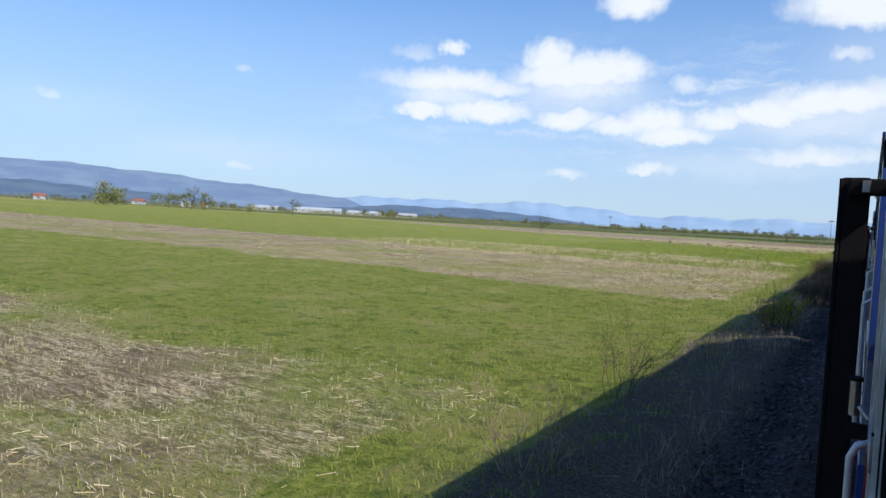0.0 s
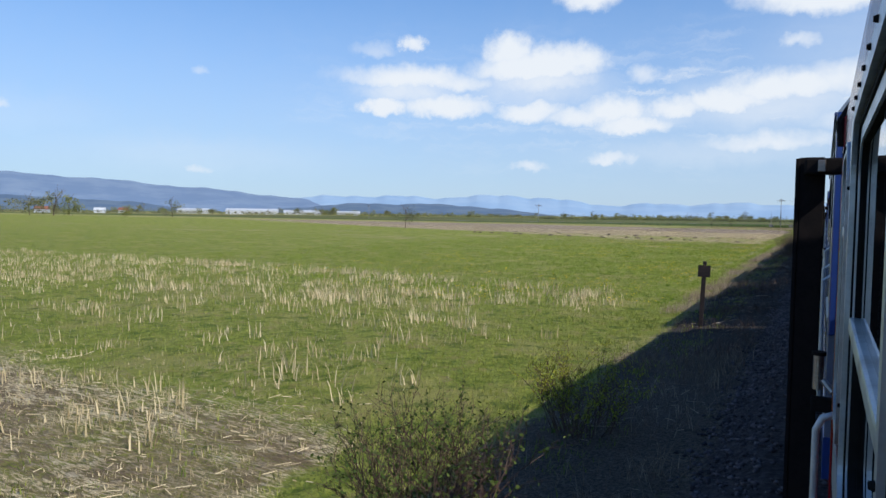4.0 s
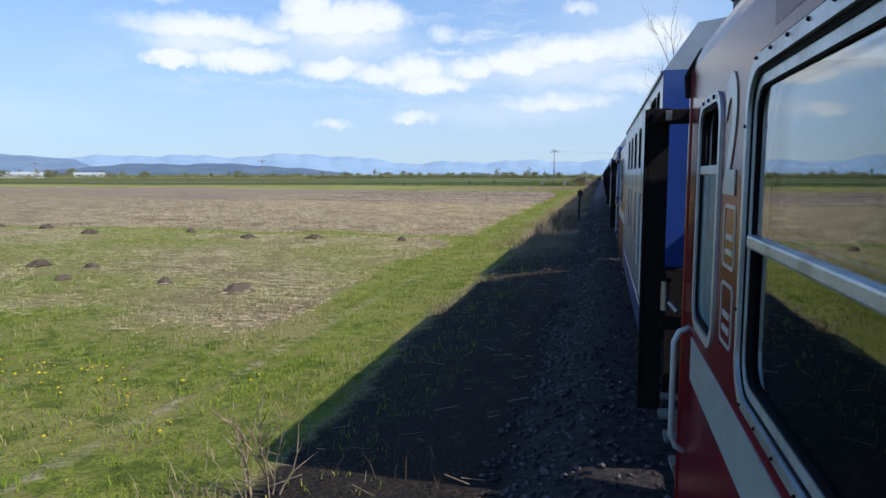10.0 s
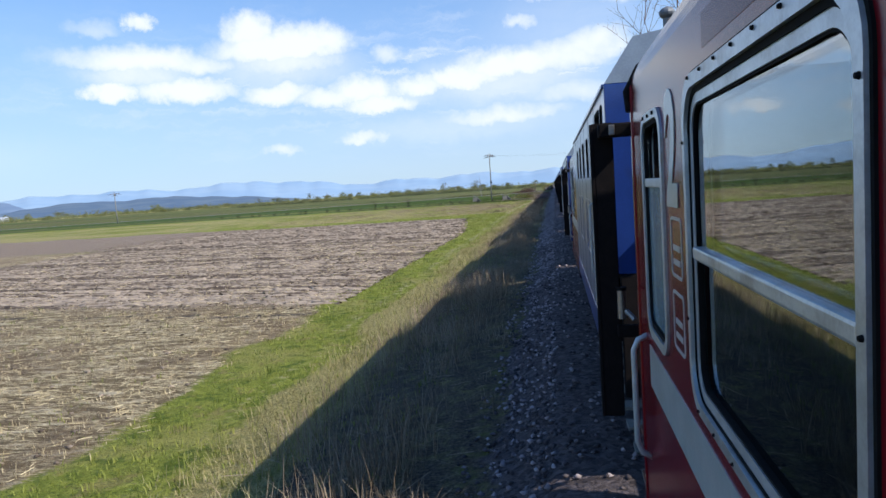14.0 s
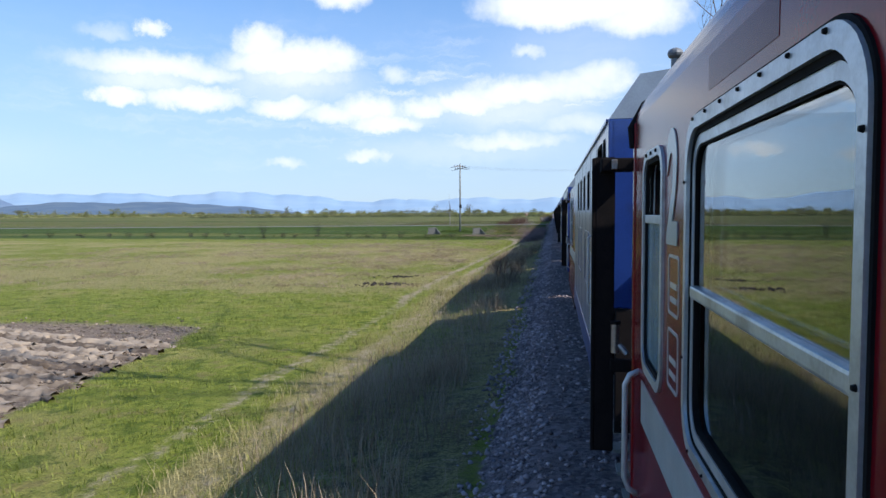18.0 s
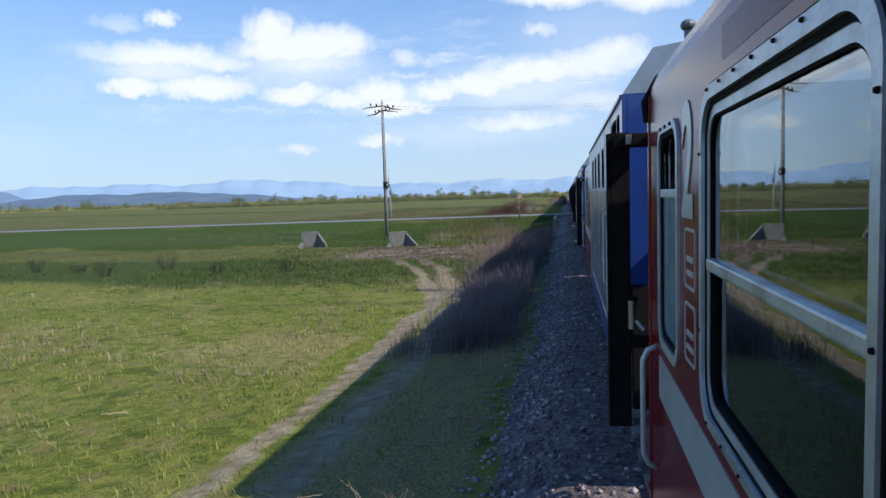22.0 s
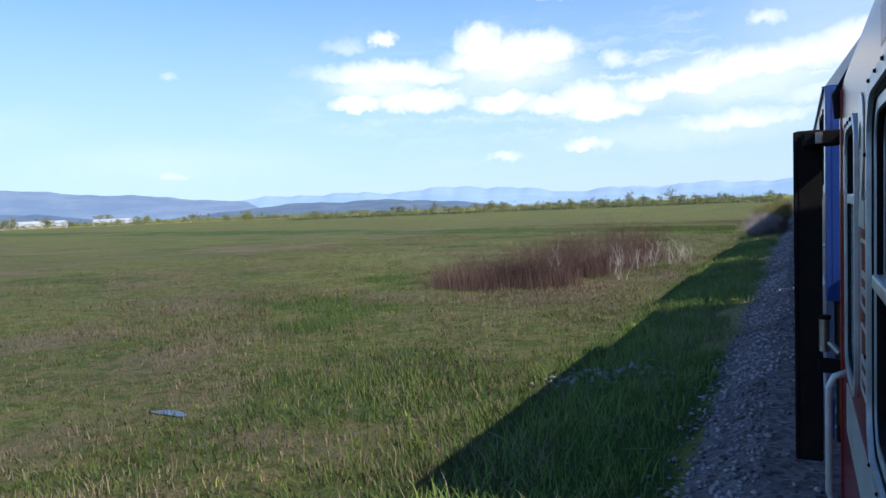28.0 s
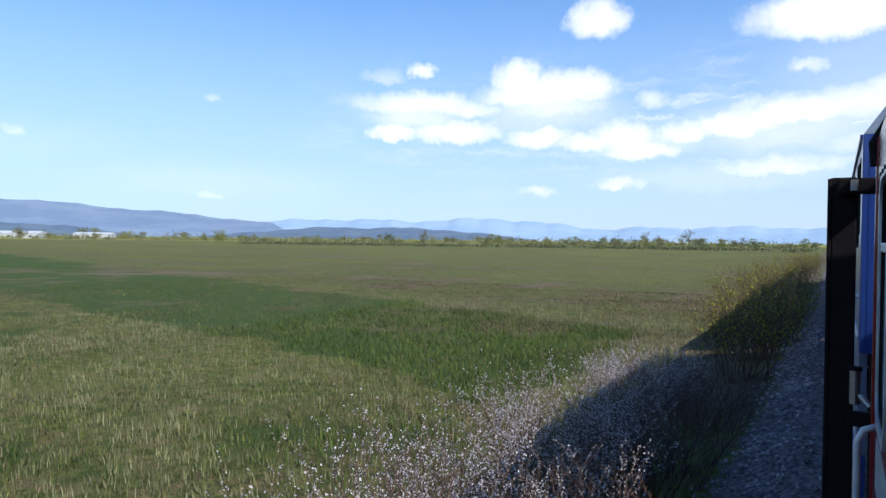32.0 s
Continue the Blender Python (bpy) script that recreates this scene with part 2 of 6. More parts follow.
def simple(name, a, b, scale=8.0, rough=0.6, metal=0.0, fine=60.0, strength=0.15, coat=0.0, dirt=None, dirt_amount=0.5):
    """Two tones mixed by coarse and fine noise, with light relief and optional grime."""
    m, nt, bs = material(name)
    v = nt.nodes.new("ShaderNodeTexCoord").outputs["Object"]
    n1, n2 = noise_node(nt, scale, 5, 0.65, v), noise_node(nt, fine, 3, 0.6, v)
    col = mix_node(nt, span(nt, math_node(nt, "ADD", math_node(nt, "MULTIPLY", n1, 0.7), math_node(nt, "MULTIPLY", n2, 0.3)), 0.35, 0.65), a, b)
    if dirt:
        col = mix_node(nt, math_node(nt, "MULTIPLY", span(nt, noise_node(nt, scale * 0.6, 6, 0.7, v), 0.5, 0.75), dirt_amount), col, dirt)
    nt.links.new(col, bs.inputs["Base Color"])
    bs.inputs["Roughness"].default_value, bs.inputs["Metallic"].default_value = rough, metal
    if coat:
        bs.inputs["Coat Weight"].default_value, bs.inputs["Coat Roughness"].default_value = coat, 0.12
    if strength:
        bump(nt, bs, n2, strength, 0.004)
    return m


def leafy(name, a, b, scale=3.0, rough=0.7, trans=0.25):
    """Leaf or blade: two tones by place and by island, a little light through it."""
    m, nt, bs = material(name)
    geo = nt.nodes.new("ShaderNodeNewGeometry")
    n1 = noise_node(nt, scale, 4, 0.6, geo.outputs["Position"])
    n2 = noise_node(nt, scale * 0.22, 3, 0.5, geo.outputs["Position"])
    f = math_node(nt, "ADD", math_node(nt, "MULTIPLY", math_node(nt, "ADD", n1, n2), 0.40), math_node(nt, "MULTIPLY", geo.outputs["Random Per Island"], 0.2))
    nt.links.new(mix_node(nt, span(nt, f, 0.38, 0.62), a, b), bs.inputs["Base Color"])
    bs.inputs["Roughness"].default_value = rough
    bs.inputs["Specular IOR Level"].default_value = 0.25
    tr = nt.nodes.new("ShaderNodeBsdfTranslucent")
    nt.links.new(mix_node(nt, f, a, b), tr.inputs["Color"])
    mx = nt.nodes.new("ShaderNodeMixShader")
    mx.inputs[0].default_value = trans
    nt.links.new(bs.outputs[0], mx.inputs[1])
    nt.links.new(tr.outputs[0], mx.inputs[2])
    nt.links.new(mx.outputs[0], nt.nodes["Material Output"].inputs[0])
    return m


RED = simple("red_paint", (0.190, 0.008, 0.014), (0.135, 0.006, 0.011), 3.0, 0.20, 0, 90, 0.02, 0.0, (0.13, 0.02, 0.022), 0.5)
PATCH = simple("patched_red_paint", (0.125, 0.010, 0.026), (0.095, 0.008, 0.020), 3.0, 0.24, 0, 90, 0.03, 0.0)
HOOD = simple("engine_roof_paint", (0.36, 0.40, 0.44), (0.28, 0.31, 0.35), 2.5, 0.32, 0.2, 60, 0.08, 0.2, (0.16, 0.16, 0.16), 0.4)
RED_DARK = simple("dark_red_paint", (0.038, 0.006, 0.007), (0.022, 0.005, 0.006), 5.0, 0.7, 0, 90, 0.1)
GREY_BAND = simple("grey_white_paint", (0.46, 0.50, 0.48), (0.35, 0.39, 0.38), 4.0, 0.35, 0, 80, 0.05, 0.3, (0.25, 0.24, 0.21), 0.5)
ALU = simple("window_alloy", (0.55, 0.60, 0.63), (0.40, 0.44, 0.47), 9.0, 0.38, 0.6, 90, 0.08, 0, (0.18, 0.16, 0.14), 0.5)
RUBBER = simple("black_rubber", (0.008, 0.008, 0.009), (0.014, 0.014, 0.014), 9.0, 0.9)
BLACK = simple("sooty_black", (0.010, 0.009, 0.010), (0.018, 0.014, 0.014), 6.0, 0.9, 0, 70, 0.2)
# Near black puts the unlit interior's shade into the lining colour.
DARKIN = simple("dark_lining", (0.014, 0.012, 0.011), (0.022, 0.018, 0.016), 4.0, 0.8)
ROOF = simple("roof_grey", (0.20, 0.21, 0.22), (0.13, 0.135, 0.14), 2.5, 0.5, 0.2, 40, 0.2, 0, (0.06, 0.055, 0.05), 0.7)
BLUE = simple("blue_paint", (0.022, 0.062, 0.27), (0.016, 0.045, 0.20), 2.5, 0.3, 0, 80, 0.05, 0.5, (0.03, 0.03, 0.06), 0.5)
SILVER = simple("silver_grey_paint", (0.17, 0.20, 0.30), (0.13, 0.155, 0.24), 3.0, 0.32, 0.1, 80, 0.05, 0.4, (0.12, 0.11, 0.10), 0.5)
STEEL = simple("worn_steel", (0.40, 0.39, 0.38), (0.25, 0.22, 0.20), 8.0, 0.4, 0.8, 60, 0.2)
HAND = simple("handrail_grey", (0.55, 0.57, 0.58), (0.42, 0.44, 0.45), 9.0, 0.4, 0.2, 90, 0.1)
FROST = simple("frosted_pane", (0.16, 0.28, 0.34), (0.12, 0.22, 0.28), 3.0, 0.25, 0, 70, 0.03, 0.3)
CONCRETE = simple("weathered_concrete", (0.28, 0.275, 0.255), (0.18, 0.175, 0.16), 3.0, 0.85, 0, 60, 0.5, 0, (0.12, 0.11, 0.09), 0.6)
WOOD = simple("grey_weathered_wood", (0.20, 0.17, 0.13), (0.12, 0.10, 0.08), 6.0, 0.85, 0, 80, 0.5)
RUST = simple("rusty_iron", (0.14, 0.065, 0.035), (0.07, 0.04, 0.028), 9.0, 0.8, 0.1, 80, 0.4)
PLATE = simple("plate_back", (0.025, 0.02, 0.02), (0.04, 0.03, 0.03), 9.0, 0.6)
SIGNRED = simple("faded_red_board", (0.22, 0.05, 0.035), (0.15, 0.035, 0.025), 8.0, 0.6, 0, 70, 0.2, 0, (0.35, 0.25, 0.20), 0.5)
# Weathered concrete again, its colour darkened to carry the cloud's shade.
CLOUDCON = simple("clouded_weathered_concrete", (0.17, 0.165, 0.155), (0.10, 0.098, 0.09), 3.0, 0.9, 0, 60, 0.5, 0, (0.07, 0.065, 0.05), 0.6)
SIGNWHITE = simple("faded_white_board", (0.42, 0.36, 0.31), (0.30, 0.26, 0.22), 8.0, 0.65, 0, 70, 0.2)
WALLW = simple("white_sheet_wall", (0.52, 0.54, 0.56), (0.42, 0.44, 0.47), 0.2, 0.6)
ROOFR = simple("clay_roof", (0.28, 0.10, 0.06), (0.20, 0.075, 0.05), 0.5, 0.8)
ASPHALT = simple("worn_asphalt", (0.20, 0.205, 0.22), (0.14, 0.145, 0.155), 1.2, 0.85, 0, 60, 0.4, 0, (0.09, 0.09, 0.095), 0.6)
for m_, level in ((RED, 0.24), (PATCH, 0.10)):
    m_.node_tree.nodes["Principled BSDF"].inputs["Specular IOR Level"].default_value = level
for m_ in (BLACK, RUBBER, RED_DARK, PLATE):
    m_.node_tree.nodes["Principled BSDF"].inputs["Specular IOR Level"].default_value = 0.12
GRASS = leafy("grass_blade", (0.10, 0.14, 0.018), (0.31, 0.325, 0.07), 1.3)
FRESH = leafy("fresh_grass_blade", (0.085, 0.15, 0.008), (0.25, 0.33, 0.03), 1.3)
# LUSH, DULL and SEDGE carry cloud shade in their darker colours.
LUSH = leafy("lush_grass_blade", (0.038, 0.068, 0.012), (0.110, 0.148, 0.03), 1.2)
STRAW = leafy("straw_stalk", (0.45, 0.35, 0.19), (0.74, 0.61, 0.38), 1.5, 0.7, 0.2)
DULL = leafy("cloud_dulled_grass", (0.075, 0.058, 0.032), (0.22, 0.17, 0.105), 1.0, 0.8, 0.15)
BLEACHED = leafy("bleached_wood", (0.34, 0.30, 0.27), (0.56, 0.52, 0.48), 1.2, 0.8, 0.05)
PURPLE = leafy("greyish_purple_twig", (0.10, 0.078, 0.082), (0.25, 0.195, 0.195), 1.2, 0.8, 0.1)
# Lighter copy of LUSH; makes up in colour for the train's shadow.
LIFTGRASS = leafy("lifted_grass_blade", (0.085, 0.15, 0.03), (0.24, 0.31, 0.075), 1.2)
DRY = leafy("dead_stalk", (0.18, 0.13, 0.085), (0.42, 0.33, 0.23), 1.2, 0.8, 0.15)
HAY = leafy("yellow_dry_grass", (0.20, 0.18, 0.065), (0.44, 0.38, 0.19), 1.2, 0.8, 0.2)
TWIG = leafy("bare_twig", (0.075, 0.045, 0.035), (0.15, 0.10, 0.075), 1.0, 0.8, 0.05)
REDTWIG = leafy("reddish_twig", (0.075, 0.043, 0.038), (0.165, 0.102, 0.080), 1.0, 0.8, 0.1)
BUD = leafy("young_leaf", (0.17, 0.20, 0.02), (0.38, 0.37, 0.04), 2.0)
BLOSSOM = leafy("white_blossom", (0.50, 0.48, 0.52), (0.72, 0.71, 0.75), 2.0, 0.6, 0.3)
FARLEAF = leafy("far_foliage", (0.10, 0.115, 0.055), (0.25, 0.24, 0.12), 0.05)
OLIVE = leafy("olive_spring_foliage", (0.11, 0.125, 0.035), (0.25, 0.25, 0.075), 0.05)
HEDGE = leafy("hedge_foliage", (0.055, 0.07, 0.035), (0.115, 0.125, 0.06), 0.05)
PALEREED = leafy("pale_green_stem", (0.095, 0.108, 0.042), (0.28, 0.275, 0.145), 1.2, 0.75, 0.2)
SEDGE = leafy("olive_sedge", (0.045, 0.056, 0.016), (0.125, 0.13, 0.045), 1.1, 0.75, 0.2)
FLOWER = leafy("yellow_flower", (0.75, 0.52, 0.02), (0.85, 0.65, 0.04), 2.0)

m, nt, bs = material("window_glass")
bs.inputs["Base Color"].default_value = (0.75, 0.82, 0.85, 1)
bs.inputs["Transmission Weight"].default_value, bs.inputs["Roughness"].default_value, bs.inputs["IOR"].default_value = 1.0, 0.0, 1.55
GLASS = m


def hill_mat(name, a, b, scale):
    m, nt, bs = material(name)
    p = place_vec(nt)
    n1 = noise_node(nt, scale, 6, 0.65, p)
    nt.links.new(mix_node(nt, span(nt, n1, 0.4, 0.62), a, b), bs.inputs["Base Color"])
    bs.inputs["Roughness"].default_value = 1.0
    return m


# Distance haze is painted into the hills' blue base colours.
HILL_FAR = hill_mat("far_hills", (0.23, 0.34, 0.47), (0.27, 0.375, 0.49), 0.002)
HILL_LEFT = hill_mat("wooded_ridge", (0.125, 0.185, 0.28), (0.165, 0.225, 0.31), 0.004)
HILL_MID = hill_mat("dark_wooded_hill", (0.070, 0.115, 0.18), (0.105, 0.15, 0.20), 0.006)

# ---------------------------------------------------------------- helpers for meshes
def obj(name, bm, mat, parent=None, label="", smooth=False):
    me = bpy.data.meshes.new(name)
    bm.to_mesh(me)
    bm.free()
    for mm in (mat if isinstance(mat, (list, tuple)) else [mat]):
        me.materials.append(mm)
    if smooth:
        me.polygons.foreach_set("use_smooth", [True] * len(me.polygons))
    ob = new(name, me)
    if parent is not None:
        ob.parent = parent
    if label:
        ob["label"] = label
    return ob


part = obj


def box(bm, x0, y0, z0, x1, y1, z1, bevel=0.0):
    r = bmesh.ops.create_cube(bm, size=1.0, matrix=Matrix.LocRotScale(((x0 + x1) / 2, (y0 + y1) / 2, (z0 + z1) / 2), None, (abs(x1 - x0), abs(y1 - y0), abs(z1 - z0))))
    if bevel:
        es = {e for v in r["verts"] for e in v.link_edges}
        bmesh.ops.bevel(bm, geom=list(es), offset=bevel, segments=2, affect="EDGES", profile=0.6)
    return bm


def boxed(*a, bevel=0.0):
    return box(bmesh.new(), *a, bevel=bevel)


def tube(bm, pts, radius, seg=8, taper=1.0):
    """A round bar along points; the ring's frame is carried from point to point, so it never twists."""
    rings, pts = [], [Vector(p) for p in pts]
    q = last = None
    for i, p in enumerate(pts):
        d = (pts[min(i + 1, len(pts) - 1)] - pts[max(i - 1, 0)]).normalized()
        q = d.to_track_quat("Z", "Y") if q is None else last.rotation_difference(d) @ q
        last = d
        r = radius * (1 + (taper - 1) * i / max(1, len(pts) - 1))
        rings.append([bm.verts.new(p + q @ Vector((math.cos(a) * r, math.sin(a) * r, 0))) for a in [2 * math.pi * k / seg for k in range(seg)]])
    for a, b in zip(rings, rings[1:]):
        for k in range(seg):
            bm.faces.new((a[k], a[(k + 1) % seg], b[(k + 1) % seg], b[k]))
    bm.faces.new(rings[0][::-1])
    bm.faces.new(rings[-1])
    return bm


def tubed(pts, radius, seg=8, taper=1.0):
    return tube(bmesh.new(), pts, radius, seg, taper)


def quick(name, verts, faces, mat, label="", category="", kind="", mats=None, face_mat=None):
    """A mesh from numpy arrays, for what nobody could count."""
    me = bpy.data.meshes.new(name)
    verts, faces = np.asarray(verts, np.float32), np.asarray(faces, np.int32)
    n = faces.shape[1]
    me.vertices.add(len(verts))
    me.vertices.foreach_set("co", verts.ravel())
    me.loops.add(faces.size)
    me.loops.foreach_set("vertex_index", faces.ravel())
    me.polygons.add(len(faces))
    me.polygons.foreach_set("loop_start", np.arange(0, faces.size, n, dtype=np.int32))
    me.materials.append(mat)
    me.update(calc_edges=True)
    return tagged(new(name, me), label, category, "", kind)
# ---------------------------------------------------------------- the lie of the land
SIDE = 0.53                 # the train's side wall stands at this x
MID = SIDE + 1.42           # middle of the track
RAIL = 1.15                 # top of the rails over the fields
rng = np.random.default_rng(7)


def smooth01(v):
    v = np.clip(v, 0, 1)
    return v * v * (3 - 2 * v)


def wave(x, y, s, seed=0):
    """Cheap smooth noise, about -1 to 1, wavelength s."""
    total, amp, size = 0.0, 1.0, s
    for k in range(3):
        u, v = np.asarray(x) / size + 17.3 * seed + 5.1 * k, np.asarray(y) / size - 9.7 * seed + 3.3 * k
        iu, iv = np.floor(u), np.floor(v)
        fu, fv = smooth01(u - iu), smooth01(v - iv)
        grid = []
        for du, dv in ((0, 0), (1, 0), (0, 1), (1, 1)):
            h = np.sin((iu + du) * 127.1 + (iv + dv) * 311.7 + seed * 74.7) * 43758.5453
            grid.append(2 * (h - np.floor(h)) - 1)
        total = total + amp * ((grid[0] * (1 - fu) + grid[1] * fu) * (1 - fv) + (grid[2] * (1 - fu) + grid[3] * fu) * fv)
        amp, size = amp * 0.55, size * 0.45
    return total * 0.75


def height(x, y):
    x, y = np.asarray(x, float), np.asarray(y, float)
    d = np.abs(x - MID)
    bank = np.interp(d, [0, 1.9, 2.75, 4.2, 6.2, 7.5], [0.96, 0.94, 0.52, 0.34, 0.05, 0.0])
    z = bank + wave(x, y, 1.1, 1) * 0.025 * (d > 2.2) + wave(x, y, 6, 2) * 0.05 * smooth01((d - 3) / 3) + wave(x, y, 55, 3) * 0.10 * smooth01((d - 8) / 30) * smooth01((600 - d) / 300)
    z = z + 0.30 * (1 - smooth01((y - 26) / 8)) * np.interp(d, [2.3, 3.0, 4.3, 6.2], [0, 1, 0.8, 0])
    # the road's low bank, with its ramp up to the rails
    road = np.interp(np.abs(y - 399.7), [0, 2.5, 5.5], [1, 1, 0]) * np.interp(d, [0, 8, 40, 120, 200], [1.06, 1.0, 0.75, 0.3, 0.0])
    z = np.maximum(z, road) * (road > 0.01) + z * (road <= 0.01)
    # the ditch that passes under the line
    bed = np.interp(np.abs(y - 374.0 + 0.25 * wave(x, y, 7, 4)), [0, 0.8, 3.0], [1, 1, 0]) * np.interp(x, [-60, -30, -1.2, -0.7], [0.3, 0.8, 1, 0])
    return z - bed * 1.15


def steps(*spans):
    """Grid lines: (from, to, step) pieces, end to end."""
    out = []
    for a, b, s in spans:
        out += list(np.arange(a, b - 1e-6, s))
    return np.array(out + [spans[-1][1]])


gx = steps((-4900, -600, 430), (-600, -160, 40), (-160, -60, 5), (-60, -20, 0.9), (-20, -9, 0.4), (-9, 0, 0.2), (0, 4, 0.4), (4, 10, 1), (10, 60, 10), (60, 400, 80), (400, 4900, 500))
gy = steps((-4500, -400, 400), (-400, -40, 30), (-40, -4, 4), (-4, 510, 0.5), (510, 600, 3), (600, 1000, 20), (1000, 5300, 430))
GX, GY = np.meshgrid(gx, gy)
GZ = height(GX, GY)
nv = len(gx)
idx = np.arange(len(gx) * len(gy)).reshape(len(gy), nv)
quads = np.stack([idx[:-1, :-1], idx[:-1, 1:], idx[1:, 1:], idx[1:, :-1]], -1).reshape(-1, 4)


def between(v, a, b, soft):
    return smooth01((v - a) / soft + 0.5) * (1 - smooth01((v - b) / soft + 0.5))


def zones(x, y):
    """How much of each cover lies at a place: straw, soil, dirt track, dry grass, lush grass, ballast, reed."""
    w1, w2, w3 = wave(x, y, 3.1, 5), wave(x, y, 9, 6), wave(x, y, 1.0, 7)
    xe, ye = x + 0.7 * w1 + 0.25 * w3, y + 0.9 * w1 + 0.4 * w3 + 1.5 * w2
    field = 1 - smooth01((xe + 7.2) / 0.9 + 0.5)
    straw = between(ye, -40, 11.6, 2.0) * (1 - smooth01((xe + 5.4) / 2.0 + 0.5)) * (0.54 + 0.32 * w1)
    straw = np.maximum(straw, between(ye, 36.0, 68.0, 4) * (1 - smooth01((xe + 5.4) / 1.2 + 0.5)) * (np.interp(y, [40, 52, 60], [0.54, 0.62, 0.74]) + 0.26 * w1 + 0.1 * w2))
    slant = 160 + 0.55 * np.clip(-x - 19, 0, 400)                       # near edge of the maize field
    straw = np.maximum(straw, smooth01((ye - slant) / 3) * (1 - smooth01((ye - 183) / 3)) * field * (0.52 + 0.3 * w2))
    stub = smooth01((ye - np.maximum(slant, 184)) / 3) * (1 - smooth01((ye - 283.5 - 0.14 * np.clip(-x - 10, 0, 90)) / 3)) * field * (1 - smooth01((x + 6.9 + 0.13 * np.clip(y - 258, 0, 30) + 0.3 * w1) / 0.8 + 0.5) * (y > 250))
    soil = stub * (0.25 + 0.35 * smooth01((y + 0.13 * x - 225) / 2) + 0.4 * smooth01((y + 0.2 * x - 250) / 5) + 0.25 * w2)
    straw = np.maximum(straw, stub * 0.85 * (1 - smooth01((y + 0.2 * x - 250) / 5)))
    furrow = np.exp(-((y - 226.2 - 0.13 * (x + 9.8) * -1 + 0.25 * w3) / 0.28) ** 2) * stub * 0.9
    xr_ = x + 0.22 * w1 + 0.1 * w3
    ruts = np.maximum(np.exp(-((xr_ - np.interp(y, [90, 140, 154, 200, 300, 312, 332, 340, 348, 357, 372], [-6.2, -5.7, -6.1, -5.4, -5.8, -5.1, -4.35, -4.1, -4.5, -7.4, -15.2])) / 0.36) ** 2), np.exp(-((xr_ - np.interp(y, [90, 140, 200, 300, 315, 332, 339, 346, 357, 372], [-5.0, -4.6, -4.1, -4.5, -4.0, -3.2, -3.05, -3.4, -6.0, -13.6])) / 0.42) ** 2) * between(y, 240, 372, 20))
    dirt = ruts * between(y, 70, 373, 25) * np.interp(y, [70, 100, 130, 160, 200, 260, 330, 345, 375], [0.1, 0.38, 0.44, 0.38, 0.26, 0.42, 0.6, 1.0, 0.9]) * (1.45 + 0.4 * w1)
    dirt = np.maximum(dirt, between(ye, 361.5, 371, 3) * between(xe, -14, -3.0, 3) * (0.85 + 0.4 * w1))
    dry = between(ye, 62, 98, 6) * between(xe, -40, -7, 4) * (0.30 + 0.25 * w1)
    dry = np.maximum(dry, (between(ye, -40, 12, 3) + between(ye, 36, 66, 4)) * (1 - smooth01((xe + 5.2) / 1.6 + 0.5)) * (0.50 + 0.3 * w2 + 0.25 * w3))
    dry = np.maximum(dry, between(x + 0.3 * w1 + 0.15 * w3, -3.75, -0.9, 0.7) * np.interp(y, [0, 120, 180, 330, 380, 400, 440, 470], [0.6, 0.85, 0.9, 0.9, 0.6, 0.25, 0.3, 0.8]))
    dry = np.maximum(dry, between(ye, 138, 166, 6) * (xe < -6) * (0.36 + 0.35 * w2 + 0.25 * w1))
    dry = np.maximum(dry, between(x + 0.4 * w1 + 0.2 * w3, -5.0, -3.2, 0.7) * between(y, 205, 300, 14) * (0.85 + 0.3 * w1))
    far_ = np.hypot(x, y - 430)
    dry = np.maximum(dry, between(far_, 620, 1150, 60))
    # Mask of the darkened bank tone; it ends near the train's shadow edge.
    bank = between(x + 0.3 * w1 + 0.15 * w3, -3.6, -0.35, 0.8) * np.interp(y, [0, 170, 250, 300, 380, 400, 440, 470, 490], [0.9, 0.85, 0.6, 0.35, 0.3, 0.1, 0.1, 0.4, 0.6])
    bank = np.maximum(bank, furrow)
    dry = np.maximum(dry, between(ye, 293, 343, 6) * (xe < -5) * (0.62 + 0.3 * w2 + 0.35 * w1))
    dry = np.maximum(dry, between(ye, 409, 600, 6) * (0.26 + 0.50 * w2 + 0.50 * w1))
    lush = between(ye, 350, 362, 5) * 0.6 + between(ye, 376, 397, 2) * 0.8 + between(y, 402, 470, 2) * between(xe, -4.2, -1.1, 0.8) * 0.9 + between(ye, 402, 408.5, 2) * between(xe, -16, -1.2, 2) + smooth01((ye - 486 + 0.24 * (x + 12)) / 1.5) * (1 - smooth01((ye - 500.5 + 0.30 * (x + 11)) / 1.0)) * (xe < -6) * 0.95 + between(ye, 404, 490, 6) * np.clip(1.3 * wave(x, y, 5.5, 31) - 0.15, 0, 1) + between(ye, 350, 440, 14) * (xe < -16) * 0.15
    ballast = 1 - smooth01((x + 0.75 + 0.55 * between(y, 392, 414, 8) + 0.22 * w1 + 0.12 * w3) / 0.3 + 0.5)
    ballast = (1 - ballast) * (x < MID + 3.2)
    # Meadow darkened from y 346 on: cloud shade painted as ground colour.
    wet_clouded = smooth01((ye - 346) / 10) * (0.9 + 0.1 * smooth01((ye - 392) / 14)) * (1 - smooth01((ye - 1200) / 200)) * (0.85 + 0.15 * w2) * (1 - smooth01((xe + 1.5) / 1.0)) * (1 - between(far_, 620, 1150, 60))
    wet_clouded = np.maximum(wet_clouded, 0.15 * between(ye, 296, 352, 6) * (xe < -5))
